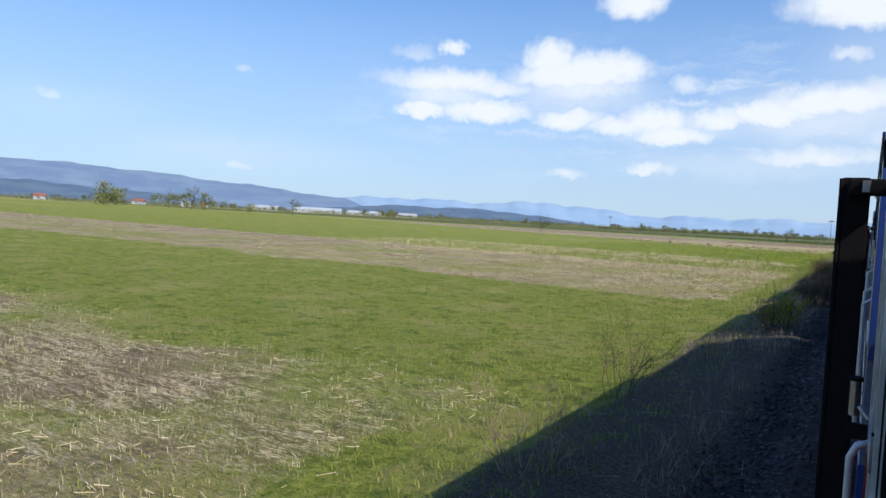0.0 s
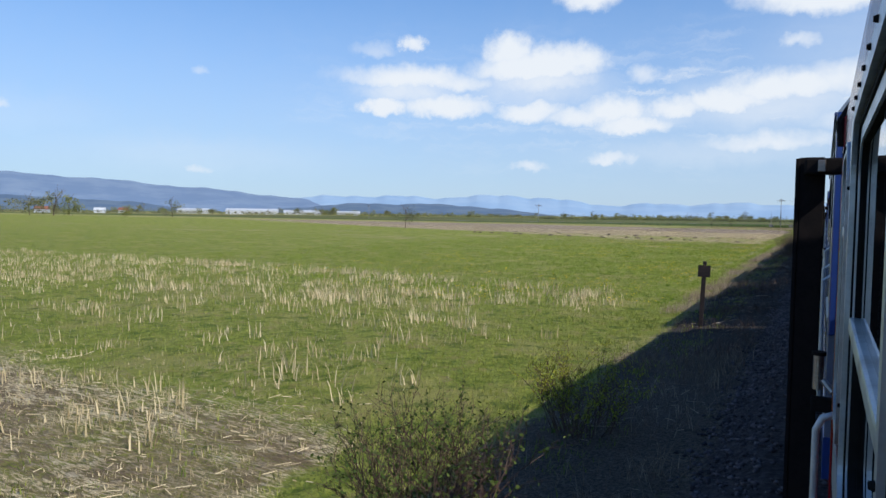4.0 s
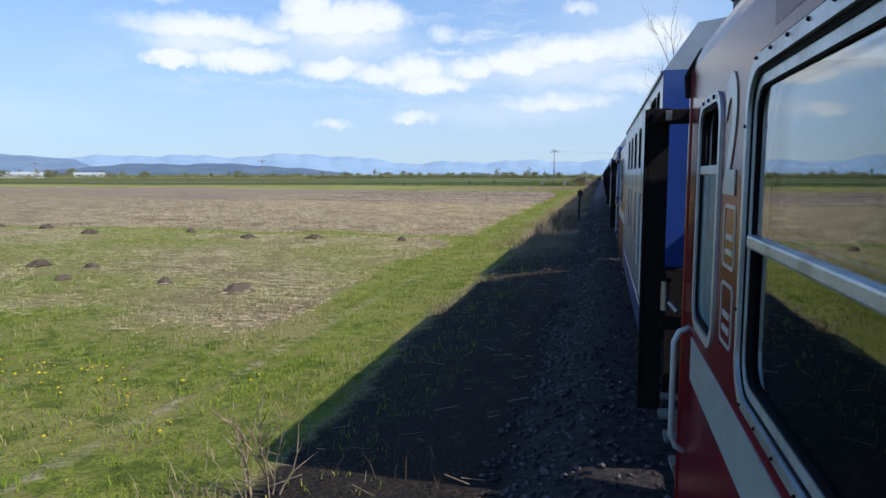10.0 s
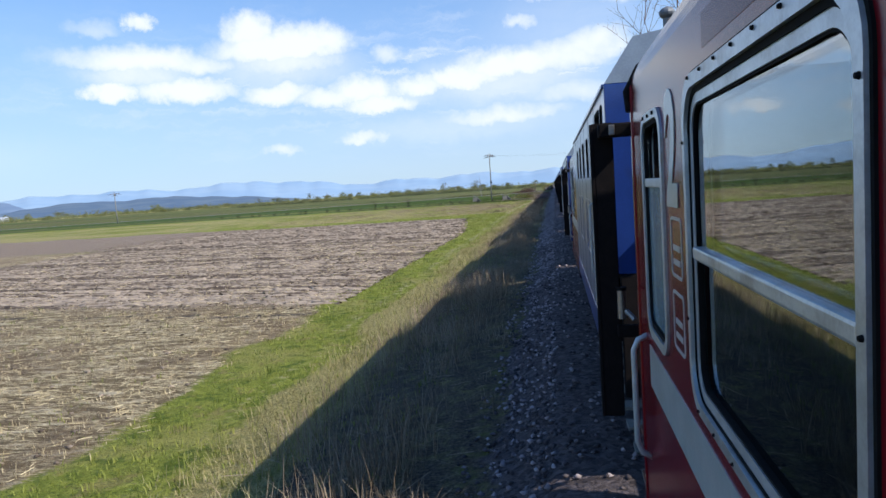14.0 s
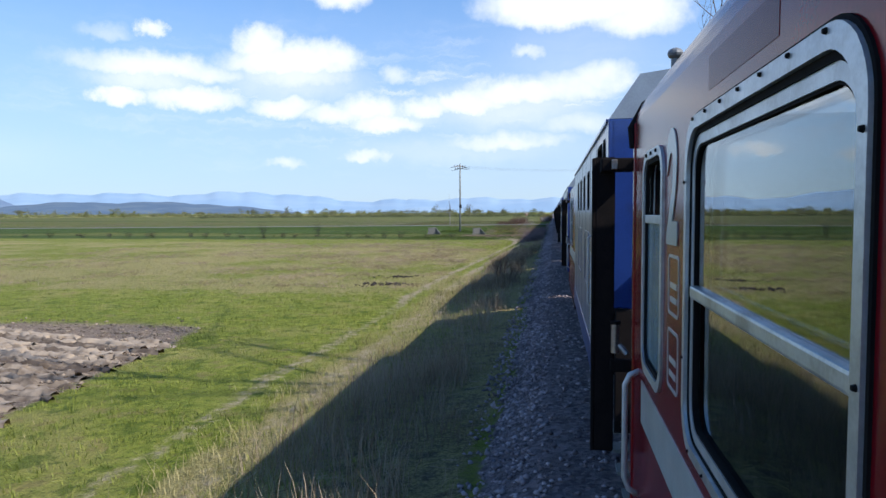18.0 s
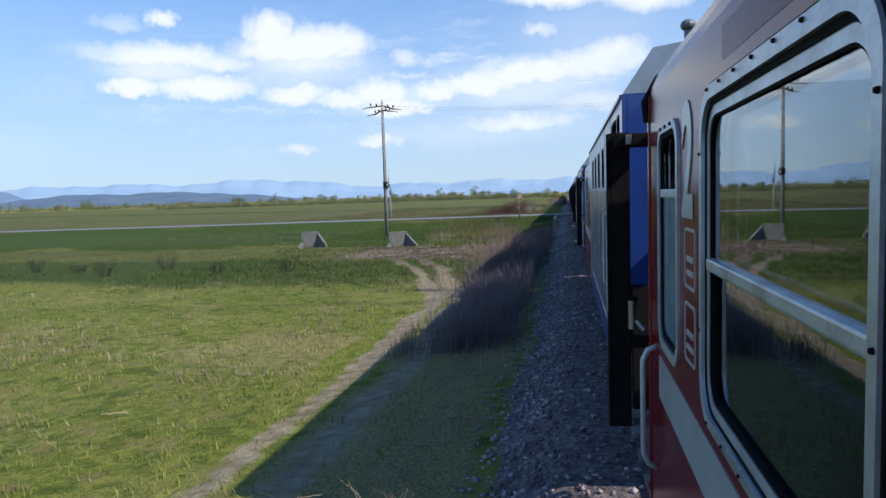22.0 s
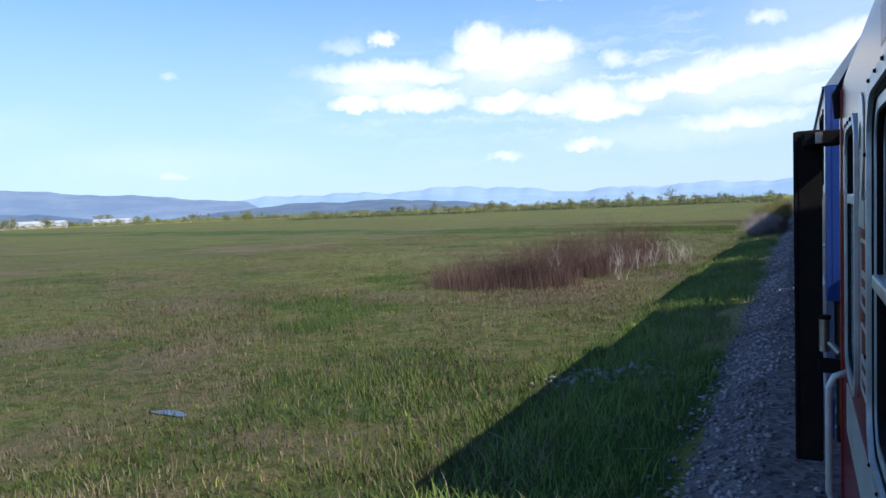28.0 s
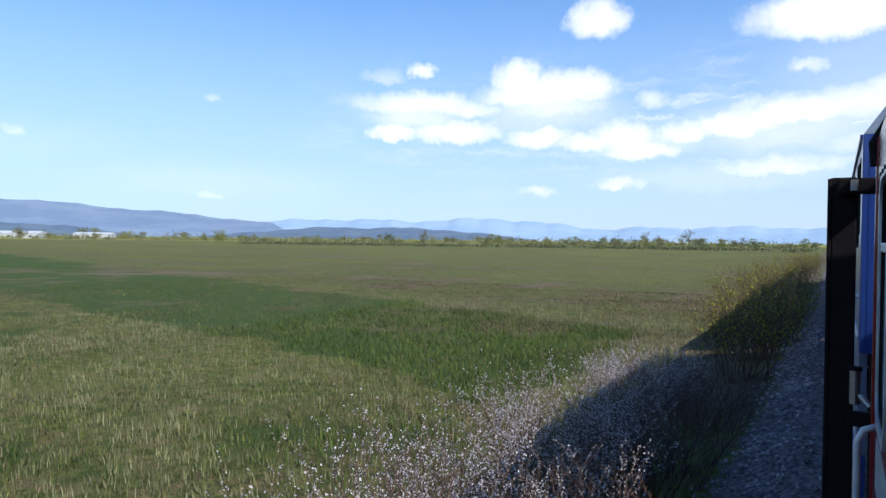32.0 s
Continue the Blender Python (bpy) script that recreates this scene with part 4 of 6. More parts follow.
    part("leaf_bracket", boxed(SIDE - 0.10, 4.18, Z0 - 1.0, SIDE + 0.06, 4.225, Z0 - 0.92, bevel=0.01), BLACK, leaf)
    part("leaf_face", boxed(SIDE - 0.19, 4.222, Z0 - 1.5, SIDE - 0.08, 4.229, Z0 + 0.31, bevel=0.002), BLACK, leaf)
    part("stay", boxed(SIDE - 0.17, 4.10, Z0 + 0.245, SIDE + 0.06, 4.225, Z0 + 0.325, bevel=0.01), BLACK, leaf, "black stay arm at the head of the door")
    part("stay_plate", boxed(SIDE - 0.11, 4.085, Z0 + 0.255, SIDE - 0.075, 4.105, Z0 + 0.315, bevel=0.004), STEEL, leaf)
    part("lock_cylinder", tubed([(SIDE - 0.07, 4.20, Z0 - 0.88), (SIDE - 0.07, 4.20, Z0 - 0.70)], 0.026, 12), STEEL, leaf, "bright steel lock cylinder")
    part("lock_cap", tubed([(SIDE - 0.07, 4.20, Z0 - 0.70), (SIDE - 0.07, 4.20, Z0 - 0.68)], 0.034, 12), BLACK, leaf)
    part("lock_bolt", tubed([(SIDE - 0.045, 4.19, Z0 - 0.83), (SIDE + 0.0, 4.15, Z0 - 0.88)], 0.017, 8), STEEL, leaf)
    part("handrail", tubed([(SIDE + 0.01, 3.60, Z0 - 0.85), (SIDE - 0.045, 3.60, Z0 - 0.875), (SIDE - 0.07, 3.60, Z0 - 0.93), (SIDE - 0.07, 3.60, Z0 - 1.44), (SIDE - 0.045, 3.60, Z0 - 1.50), (SIDE + 0.01, 3.60, Z0 - 1.53)], 0.016, 10), HAND, coach, "pale grey curved handrail", True)
    for k, z in enumerate((RAIL + 0.30, RAIL + 0.62)):
        part("step", boxed(SIDE + 0.05, 3.90, z, SIDE + 0.42, 4.55, z + 0.035, bevel=0.006), RUST, coach)
    part("gutter_end", tubed([(SIDE - 0.01, 3.86, Z0 + 0.36), (SIDE - 0.02, 3.87, Z0 + 0.47), (SIDE + 0.05, 3.87, Z0 + 0.60), (SIDE + 0.2, 3.87, Z0 + 0.70)], 0.022, 8), BLACK, coach, "black rain gutter at the coach end")
    vent = tubed([(SIDE + 0.18, 3.68, WALL_TOP + 0.20), (SIDE + 0.18, 3.68, WALL_TOP + 0.32)], 0.022, 12)
    bmesh.ops.create_uvsphere(vent, u_segments=12, v_segments=8, radius=0.042, matrix=Matrix.Translation((SIDE + 0.18, 3.68, WALL_TOP + 0.335)) @ Matrix.Diagonal((1, 1, 0.75, 1)))
    part("roof_vent", vent, ROOF, coach)
    # added gap filler, underframe, wheels
    part("coupling", tubed([(MID, C1 + 0.6, RAIL + 1.0), (MID, C1 + 1.6, RAIL + 1.0)], 0.06, 8), BLACK, coach)
    for x in (MID - 0.87, MID + 0.87):
        part("buffer", tubed([(x, C1 + 0.75, RAIL + 1.05), (x, C1 + 1.32, RAIL + 1.05)], 0.15, 14), BLACK, coach)
    part("brake_hose", tubed([(MID - 0.35, C1 + 0.75, RAIL + 0.8), (MID - 0.35, C1 + 1.1, RAIL + 0.45), (MID - 0.35, C1 + 1.5, RAIL + 0.75)], 0.03, 8), RUBBER, coach)
    # Added filler that stops sunlight in the rear gap; no real part.
    part("gap_light_stop", boxed(SIDE + 0.25, C0 - 0.20, WALL_BOT + 0.05, SIDE + 2.6, C0 - 0.005, Z0 + 0.42, bevel=0.03), RUBBER, coach)
    part("underframe", boxed(SIDE + 0.35, C0 + 0.1, RAIL + 0.50, SIDE + 2.5, C1 - 0.1, WALL_BOT - 0.05), BLACK, coach)
    bogie(coach, 0.2, 2.6)
    return coach


def bogie(owner, ya, yb):
    b = part("bogie", boxed(MID - 1.0, ya - 0.7, RAIL + 0.32, MID - 0.92, yb + 0.7, RAIL + 0.60, bevel=0.03), BLACK, owner)
    for y in (ya, yb):
        for sx_ in (-1, 1):
            bm = bmesh.new()
            for r, wdt, off in ((0.46, 0.10, 0), (0.49, 0.025, -0.06 * sx_)):
                bmesh.ops.create_cone(bm, cap_ends=True, segments=24, radius1=r, radius2=r, depth=wdt, matrix=Matrix.Translation((MID + sx_ * (GAUGE / 2 + 0.03) + off, y, RAIL + 0.46)) @ Matrix.Rotation(radians(90), 4, "Y"))
            part("wheel", bm, STEEL, b)
        part("axle_box", boxed(MID - 1.08, y - 0.14, RAIL + 0.34, MID - 0.94, y + 0.14, RAIL + 0.62, bevel=0.03), BLACK, b)


E0, E1 = 5.50, UNIT + C0 - 0.22     # engine from end to end


def make_engine():
    eng = tagged(new("diesel_engine"), "blue diesel engine with a glossy blue-grey flank", "locomotive", "train on the line")
    x0, top, bot = SIDE - 0.02, Z0 + 0.74, Z0 - 1.80
    xr = MID + (MID - x0)
    cab = rounded(6.15, Z0 - 0.05, 6.75, Z0 + 0.62, 0.06)
    slim = rounded(5.78, Z0 + 0.05, 6.00, Z0 + 0.62, 0.05)
    ports = [rounded(y, Z0 + 0.02, y + 0.42, Z0 + 0.50, 0.06) for y in (8.3, 9.4, 10.5, 11.6)]
    door = rounded(7.15, bot + 0.35, 7.72, Z0 + 0.52, 0.05)
    part("side_wall", wall_with_holes(E0, E1, bot + 0.30, top, [cab, slim, door] + ports, x0, x0 + 0.05), SILVER, eng, "blue-grey flank")
    part("skirt", boxed(x0 - 0.006, E0, bot, x0 + 0.05, E1, bot + 0.297, bevel=0.004), BLUE, eng, "blue skirt")
    part("side_wall", boxed(xr - 0.05, E0, bot, xr, E1, top), BLUE, eng)
    for y in (E0 - 0.05, E1):
        part("end_wall", boxed(x0 + 0.02, y, Z0 - 0.78, xr - 0.02, y + 0.05, top, bevel=0.012), BLUE, eng, "blue end wall")
        # Black here stands in for missing shade on the dark red beam.
        part("buffer_beam", boxed(x0 + 0.06, y - 0.01, bot, xr - 0.06, y + 0.04, Z0 - 0.785, bevel=0.012), BLACK, eng, "buffer beam, coloured near black to read as shaded")
    part("corner_post", boxed(x0 - 0.004, E0 - 0.05, Z0 - 0.78, x0 + 0.05, E0 + 0.16, top, bevel=0.01), BLUE, eng)
    prof = [(x0, top), (x0 + 0.235, top + 0.345), (x0 + 0.45, top + 0.375), (MID, top + 0.43), (xr - 0.45, top + 0.375), (xr - 0.235, top + 0.345), (xr, top)]
    part("roof_hood", extrude_y(prof, E0 - 0.05, E1 + 0.05), HOOD, eng, "grey bevelled roof hood")
    for o, n in ((cab, "cab_window"), (slim, "cab_window")):
        ys, zs = [p[0] for p in o], [p[1] for p in o]
        inner = rounded(min(ys) + 0.03, min(zs) + 0.03, max(ys) - 0.03, max(zs) - 0.03, 0.04)
        w = part(n, ring(o, inner, x0 - 0.006, x0 + 0.04), RUBBER, eng)
        part("pane", slab(inner, x0 + 0.015, x0 + 0.02), GLASS, w)
    for o in ports:
        ys, zs = [p[0] for p in o], [p[1] for p in o]
        inner = rounded(min(ys) + 0.03, min(zs) + 0.03, max(ys) - 0.03, max(zs) - 0.03, 0.04)
        w = part("engine_room_window", ring(o, inner, x0 - 0.006, x0 + 0.04), RUBBER, eng)
        part("pane", slab(inner, x0 + 0.015, x0 + 0.02), GLASS, w)
    d = part("cab_door", slab(rounded(7.155, bot + 0.355, 7.715, Z0 + 0.515, 0.05), x0 + 0.025, x0 + 0.05), BLACK, eng, "dark recessed cab door")
    part("grab_rail", tubed([(x0 + 0.01, 7.80, Z0 - 1.1), (x0 - 0.035, 7.80, Z0 - 1.06), (x0 - 0.035, 7.80, Z0 - 0.3), (x0 + 0.01, 7.80, Z0 - 0.26)], 0.014), HAND, d)
    for ys_ in (6.95, 8.05, 9.15, 10.25, 11.35, 12.5):
        part("seam", boxed(x0 - 0.002, ys_, bot + 0.31, x0 + 0.004, ys_ + 0.012, top - 0.02), DARKIN, eng)
    part("drip_rail", boxed(x0 - 0.02, E0, top - 0.025, x0 + 0.01, E1, top + 0.005, bevel=0.006), BLUE, eng)
    part("waist_rail", boxed(x0 - 0.012, E0 + 0.17, Z0 - 0.72, x0 + 0.004, 7.1, Z0 - 0.68, bevel=0.004), HAND, eng)
    for ys_ in (8.35, 10.55):
        part("air_grille", ring(rounded(ys_, Z0 - 0.95, ys_ + 1.0, Z0 - 0.25, 0.03), rounded(ys_ + 0.03, Z0 - 0.92, ys_ + 0.97, Z0 - 0.28, 0.02), x0 - 0.008, x0 + 0.005), SILVER, eng, "flush framed air intake cover")
    for ys_ in (5.62, 6.90):
        part("grab_rail", tubed([(x0 + 0.01, ys_, Z0 - 1.3), (x0 - 0.045, ys_, Z0 - 1.26), (x0 - 0.045, ys_, Z0 - 0.42), (x0 + 0.01, ys_, Z0 - 0.38)], 0.015), HAND, eng)
    part("tail_lamp", tubed([(x0 + 0.28, E0 - 0.05, Z0 - 0.55), (x0 + 0.28, E0 - 0.11, Z0 - 0.55)], 0.09, 14), RED_DARK, eng, "round dark red tail lamp")
    part("inner_wall", boxed(MID - 0.05, E0 + 0.1, bot + 0.3, MID + 0.05, E1 - 0.1, top), DARKIN, eng)
    part("frame_deck", boxed(SIDE + 0.25, E0 + 0.05, RAIL + 0.55, SIDE + 2.6, E1 - 0.05, bot), BLACK, eng)
    part("fuel_tank", boxed(SIDE + 0.18, 8.6, RAIL + 0.25, SIDE + 2.66, 11.0, RAIL + 0.62, bevel=0.08), BLACK, eng)
    for y, s in ((E0 - 0.05, -1), (E1 + 0.05, 1)):
        for x in (MID - 0.87, MID + 0.87):
            bm = tubed([(x, y, RAIL + 1.05), (x, y + s * 0.22, RAIL + 1.05)], 0.09, 12)
            tube(bm, [(x, y + s * 0.22, RAIL + 1.05), (x, y + s * 0.26, RAIL + 1.05)], 0.20, 18)
            part("buffer", bm, BLACK, eng)
    bogie(eng, 6.4, 7.9)
    bogie(eng, 10.9, 12.2)
    return eng


coach, engine = make_coach(), make_engine()
for k in range(1, 36):
    copy_thing(coach, pose(0, UNIT * k, 0))
    copy_thing(engine, pose(0, UNIT * k, 0))
# ---------------------------------------------------------------- rails
for sx_ in (-1, 1):
    prof = [(-0.036, 0), (-0.036, -0.035), (-0.01, -0.05), (-0.01, -0.13), (-0.065, -0.15), (-0.065, -0.16), (0.065, -0.16), (0.065, -0.15), (0.01, -0.13), (0.01, -0.05), (0.036, -0.035), (0.036, 0)]
    bm = extrude_y([(MID + sx_ * (GAUGE / 2 + 0.036) + a, RAIL + b) for a, b in prof], -60, 1400)
    tagged(obj("rail", bm, STEEL), "worn steel rail on the ballast bed", "rail", "", "structure")
bm = bmesh.new()
for k in range(900):
    box(bm, MID - 1.25, -30 + k * 0.62, RAIL - 0.30, MID + 1.25, -30 + k * 0.62 + 0.24, RAIL - 0.165)
tagged(obj("sleepers", bm, CONCRETE), "concrete sleepers half sunk in ballast", "sleepers", "", "stuff")

# ---------------------------------------------------------------- road crossing, ditch, culvert
xs = np.concatenate([np.arange(-220, -30, 5.0), np.arange(-30, MID - 0.85, 0.5)])
ys = np.array([397.3, 398.0, 399.0, 400.0, 401.0, 401.9])
XR, YR = np.meshgrid(xs, ys)
YR = YR + np.where((YR < 397.5) | (YR > 401.5), 0.14 * wave(XR, YR, 1.7, 9), 0)
ZR = height(XR, YR) + 0.012 + 0.03 * (1 - ((YR - 399.6) / 2.4) ** 2)
n = len(xs)
ii = np.arange(XR.size).reshape(XR.shape)
fc = np.stack([ii[:-1, :-1], ii[:-1, 1:], ii[1:, 1:], ii[1:, :-1]], -1).reshape(-1, 4)
road = quick("road", np.stack([XR, YR, ZR], -1).reshape(-1, 3), fc, ASPHALT, "worn grey asphalt lane crossing the railway", "road", "structure")
road.data.polygons.foreach_set("use_smooth", [True] * len(fc))
bm = bmesh.new()
r2 = random.Random(4)
for k in range(16):
    x, y = r2.uniform(-14, -1.5), r2.uniform(397.8, 401.4)
    pts = []
    for j in range(5):
        pts.append((x + j * 0.22, y + r2.uniform(-0.05, 0.05), 0))
    for (xa, ya, _), (xb, yb, _) in zip(pts, pts[1:]):
        za = float(height(xa, ya)) + 0.046
        zb = float(height(xb, yb)) + 0.046
        w_ = 0.012
        vs = [bm.verts.new(c) for c in ((xa, ya - w_, za), (xb, yb - w_, zb), (xb, yb + w_, zb), (xa, ya + w_, za))]
        bm.faces.new(vs)
tagged(obj("road_cracks", bm, BLACK), "dark tar-filled cracks in the asphalt", "cracks", "", "stuff")

m, nt, bs = material("ditch_water")
bs.inputs["Base Color"].default_value = (0.03, 0.035, 0.03, 1)
bs.inputs["Roughness"].default_value = 0.06
bump(nt, bs, noise_node(nt, 6, 3, 0.5, place_vec(nt)), 0.15, 0.01)
WATER = m
tagged(obj("ditch_water", boxed(-40, 373.0, -1.3, -0.9, 375.0, -1.0), WATER), "still dark water in the ditch", "water", "", "structure")
for x, y, a, b in ((-18.0, 411.0, 0.8, 0.22), (-9.7, 422.0, 0.4, 0.16)):
    outline = [(x + a * math.cos(t) * (1 + 0.25 * math.sin(3 * t + x)), y + b * math.sin(t) * (1 + 0.2 * math.cos(2 * t))) for t in np.linspace(0, 2 * math.pi, 28)[:-1]]
    bm = bmesh.new()
    zt = float(height(x, y)) + 0.03
    top = [bm.verts.new((px, py, min(zt, float(height(px, py)) + 0.02))) for px, py in outline]
    low = [bm.verts.new((v_.co.x, v_.co.y, v_.co.z - 0.2)) for v_ in top]
    bm.faces.new(top)
    for i in range(len(top)):
        j = (i + 1) % len(top)
        bm.faces.new((top[j], top[i], low[i], low[j]))
    tagged(obj("puddle", bm, WATER), "shallow puddle lying in wet meadow grass", "puddle", "puddles in the meadow")


def parapet():
    p = tagged(new("bridge_railing"), "low weathered concrete railing beside the ballast over the ditch", "railing")
    for y in (371.3, 373.2, 375.1, 377.0):
        part("post", boxed(-0.98, y - 0.09, 0.1, -0.80, y + 0.09, 1.62, bevel=0.015), CONCRETE, p)
    part("top_rail", boxed(-0.97, 371.1, 1.50, -0.81, 377.2, 1.66, bevel=0.02), CONCRETE, p)
    part("lower_rail", boxed(-0.94, 371.2, 1.05, -0.84, 377.1, 1.17, bevel=0.015), CONCRETE, p)
    return p


parapet()
cul = tagged(new("culvert"), "dark concrete culvert mouth under the railway bank", "culvert")
for y0, y1 in ((371.0, 372.6), (375.4, 377.0)):
    part("abutment", boxed(-1.0, y0, -1.3, MID - 0.9, y1, 0.62, bevel=0.02), CONCRETE, cul)
part("lintel", boxed(-1.02, 370.9, 0.25, MID - 0.9, 377.1, 0.60, bevel=0.02), CONCRETE, cul)


def head_wall(x, y, turn, label):
    """A small concrete head wall of the field bridge: front slab with sloping wings."""
    w = tagged(new("head_wall"), label, "concrete wall", "walls of the field bridge")
    part("slab", boxed(-0.75, -0.12, -0.6, 0.75, 0.12, 0.95, bevel=0.03), CLOUDCON, w)
    for s in (-1, 1):
        prof = [(0, -0.6), (1.3, -0.6), (1.3, -0.05), (0, 0.80)] if s < 0 else [(0, -0.6), (0.8, -0.6), (0.8, -0.2), (0, 0.15)]
        bm = slab(prof, -0.09, 0.09)
        bmesh.ops.transform(bm, matrix=Matrix.Translation((s * 0.68, 0.1, 0)) @ Matrix.Rotation(radians(-s * 30), 4, "Z"), verts=bm.verts[:])
        part("wing", bm, CLOUDCON, w)
    w.matrix_world = pose(x, y, 0.1, 0, 0, turn) @ Matrix.Diagonal((0.9, 0.85, 0.98, 1))
    return w


head_wall(-11.8, 371.0, 205, "grey concrete head wall with sloping wings in the grass")
head_wall(-19.4, 373.6, 200, "short grey concrete head wall beyond the farm track")


# ---------------------------------------------------------------- posts, poles and the crossing sign
def milepost(x, y, top, label):
    p = tagged(new("track_marker"), label, "marker post", "markers beside the track")
    z = float(height(x, y))
    part("post", boxed(-0.06, -0.04, -0.3, 0.06, 0.04, top - z - 0.12, bevel=0.008), PLATE, p)
    part("board", boxed(-0.17, -0.045, top - z - 0.36, 0.17, -0.03, top - z - 0.02, bevel=0.006), PLATE, p, "dark square board")
    part("cap", boxed(-0.05, -0.03, top - z - 0.02, 0.05, 0.03, top - z + 0.10, bevel=0.01), PLATE, p)
    p.matrix_world = pose(x, y, z, 0, 2, 3)


milepost(-1.38, 192.8, 2.40, "dark square marker board on a low wooden post")
milepost(-2.6, 80.0, 2.15, "dark square marker board on a low wooden post")


def insulator(bm, x, y, z):
    for r, h in ((0.06, 0.0), (0.10, 0.06), (0.07, 0.11), (0.09, 0.16)):
        bmesh.ops.create_cone(bm, cap_ends=True, segments=8, radius1=r, radius2=r * 0.7, depth=0.05, matrix=Matrix.Translation((x, y, z + h)))


def line_pole(x, y, top, label, coil=True):
    """Concrete line pole with two star-set crossarms, insulators and a coil of cable."""
    p = tagged(new("power_pole"), label, "power pole", "poles of the power line")
    z = float(height(x, y))
    h = top - z
    part("shaft", tubed([(0, 0, -0.4), (0, 0, h * 0.5), (0, 0, h)], 0.17, 10, 0.55), CONCRETE, p, "", True)
    for a, zz in ((48, h - 0.40), (138, h - 0.80)):
        c, s = math.cos(radians(a)), math.sin(radians(a))
        arm = part("crossarm", tubed([(-1.25 * c, -1.25 * s, zz - 0.10), (0, 0, zz + 0.12), (1.25 * c, 1.25 * s, zz - 0.10)], 0.07, 6), RUST, p)
        for k in (-1.2, -0.6, 0.6, 1.2):
            bm = bmesh.new()
            insulator(bm, k * c, k * s, zz + 0.06)
            part("insulator", bm, PLATE, arm)
        for k in (-1.25, 1.25):
            sgn = 1 if k * c > 0 else -1
            part("strain_insulator", tubed([(k * c, k * s, zz - 0.10), (k * c + sgn * 0.30, k * s, zz - 0.13), (k * c + sgn * 0.75, k * s, zz - 0.22)], 0.055, 8, 0.4), PLATE, arm)
    part("finial", tubed([(0, 0, h), (0, 0, h + 0.28)], 0.05, 8, 0.5), PLATE, p)
    if coil:
        pts = [(0.20, 0.30 * math.cos(t), 4.6 + 0.30 * math.sin(t)) for t in np.linspace(0, 2 * math.pi, 20)]
        part("cable_coil", tubed(pts, 0.05, 6), BLACK, p, "black coil of spare cable")
        part("fuse_box", boxed(-0.12, -0.26, 4.3, 0.12, -0.14, 4.9, bevel=0.02), PLATE, p)
        part("down_lead", tubed([(0.16, -0.02, 4.8), (0.10, 0, h - 0.6)], 0.015, 5), BLACK, p)
    p.matrix_world = pose(x, y, z)


POLES = ((-16.3, 384.4, 12.0), (-131.0, 391.0, 9.3), (-246.0, 398.0, 9.0), (27.0, 381.0, 12.0))
for i, (x, y, t) in enumerate(POLES):
    line_pole(x, y, t, "grey concrete power pole with star-set crossarms" if i != 1 else "far concrete power pole standing in the fields", i == 0)
order = sorted(POLES)
wires = tagged(new("overhead_wire"), "thin sagging power wires between the poles", "wire")
for (xa, ya, za), (xb, yb, zb) in zip(order[2:], order[3:]):
    for k in (-1.0, 0.0, 1.0):
        pts = [(xa + (xb - xa) * f, ya + (yb - ya) * f + k * 0.5, za + (zb - za) * f - 0.45 + 0.2 * k - 4 * 1.0 * f * (1 - f)) for f in np.linspace(0, 1, 9)]
        part("wire", tubed(pts, 0.005, 4), BLACK, wires)


def mast():
    p = tagged(new("radio_mast"), "slender pale pole with a cable ring and thin mast", "pole")
    part("shaft", tubed([(0, 0, -0.3), (0, 0, 3.6)], 0.10, 10, 0.8), CONCRETE, p, "", True)
    part("upper_pole", tubed([(0.02, 0, 3.2), (-0.10, 0.05, 4.6), (-0.16, 0.1, 5.6)], 0.055, 8, 0.7), WOOD, p)
    part("whip", tubed([(-0.16, 0.1, 5.5), (-0.2, 0.1, 7.0)], 0.02, 6, 0.6), STEEL, p)
    part("cable_ring", tubed([(0.05, 0.22 * math.cos(t), 3.75 + 0.22 * math.sin(t)) for t in np.linspace(0, 2 * math.pi, 18)], 0.045, 6), BLACK, p)
    part("stay", tubed([(0.0, 0.0, 4.8), (0.75, 0.2, 1.6)], 0.03, 6), WOOD, p, "slanting wooden stay")
    p.matrix_world = pose(-21.2, 404.3, float(height(-21.2, 404.3)))


mast()


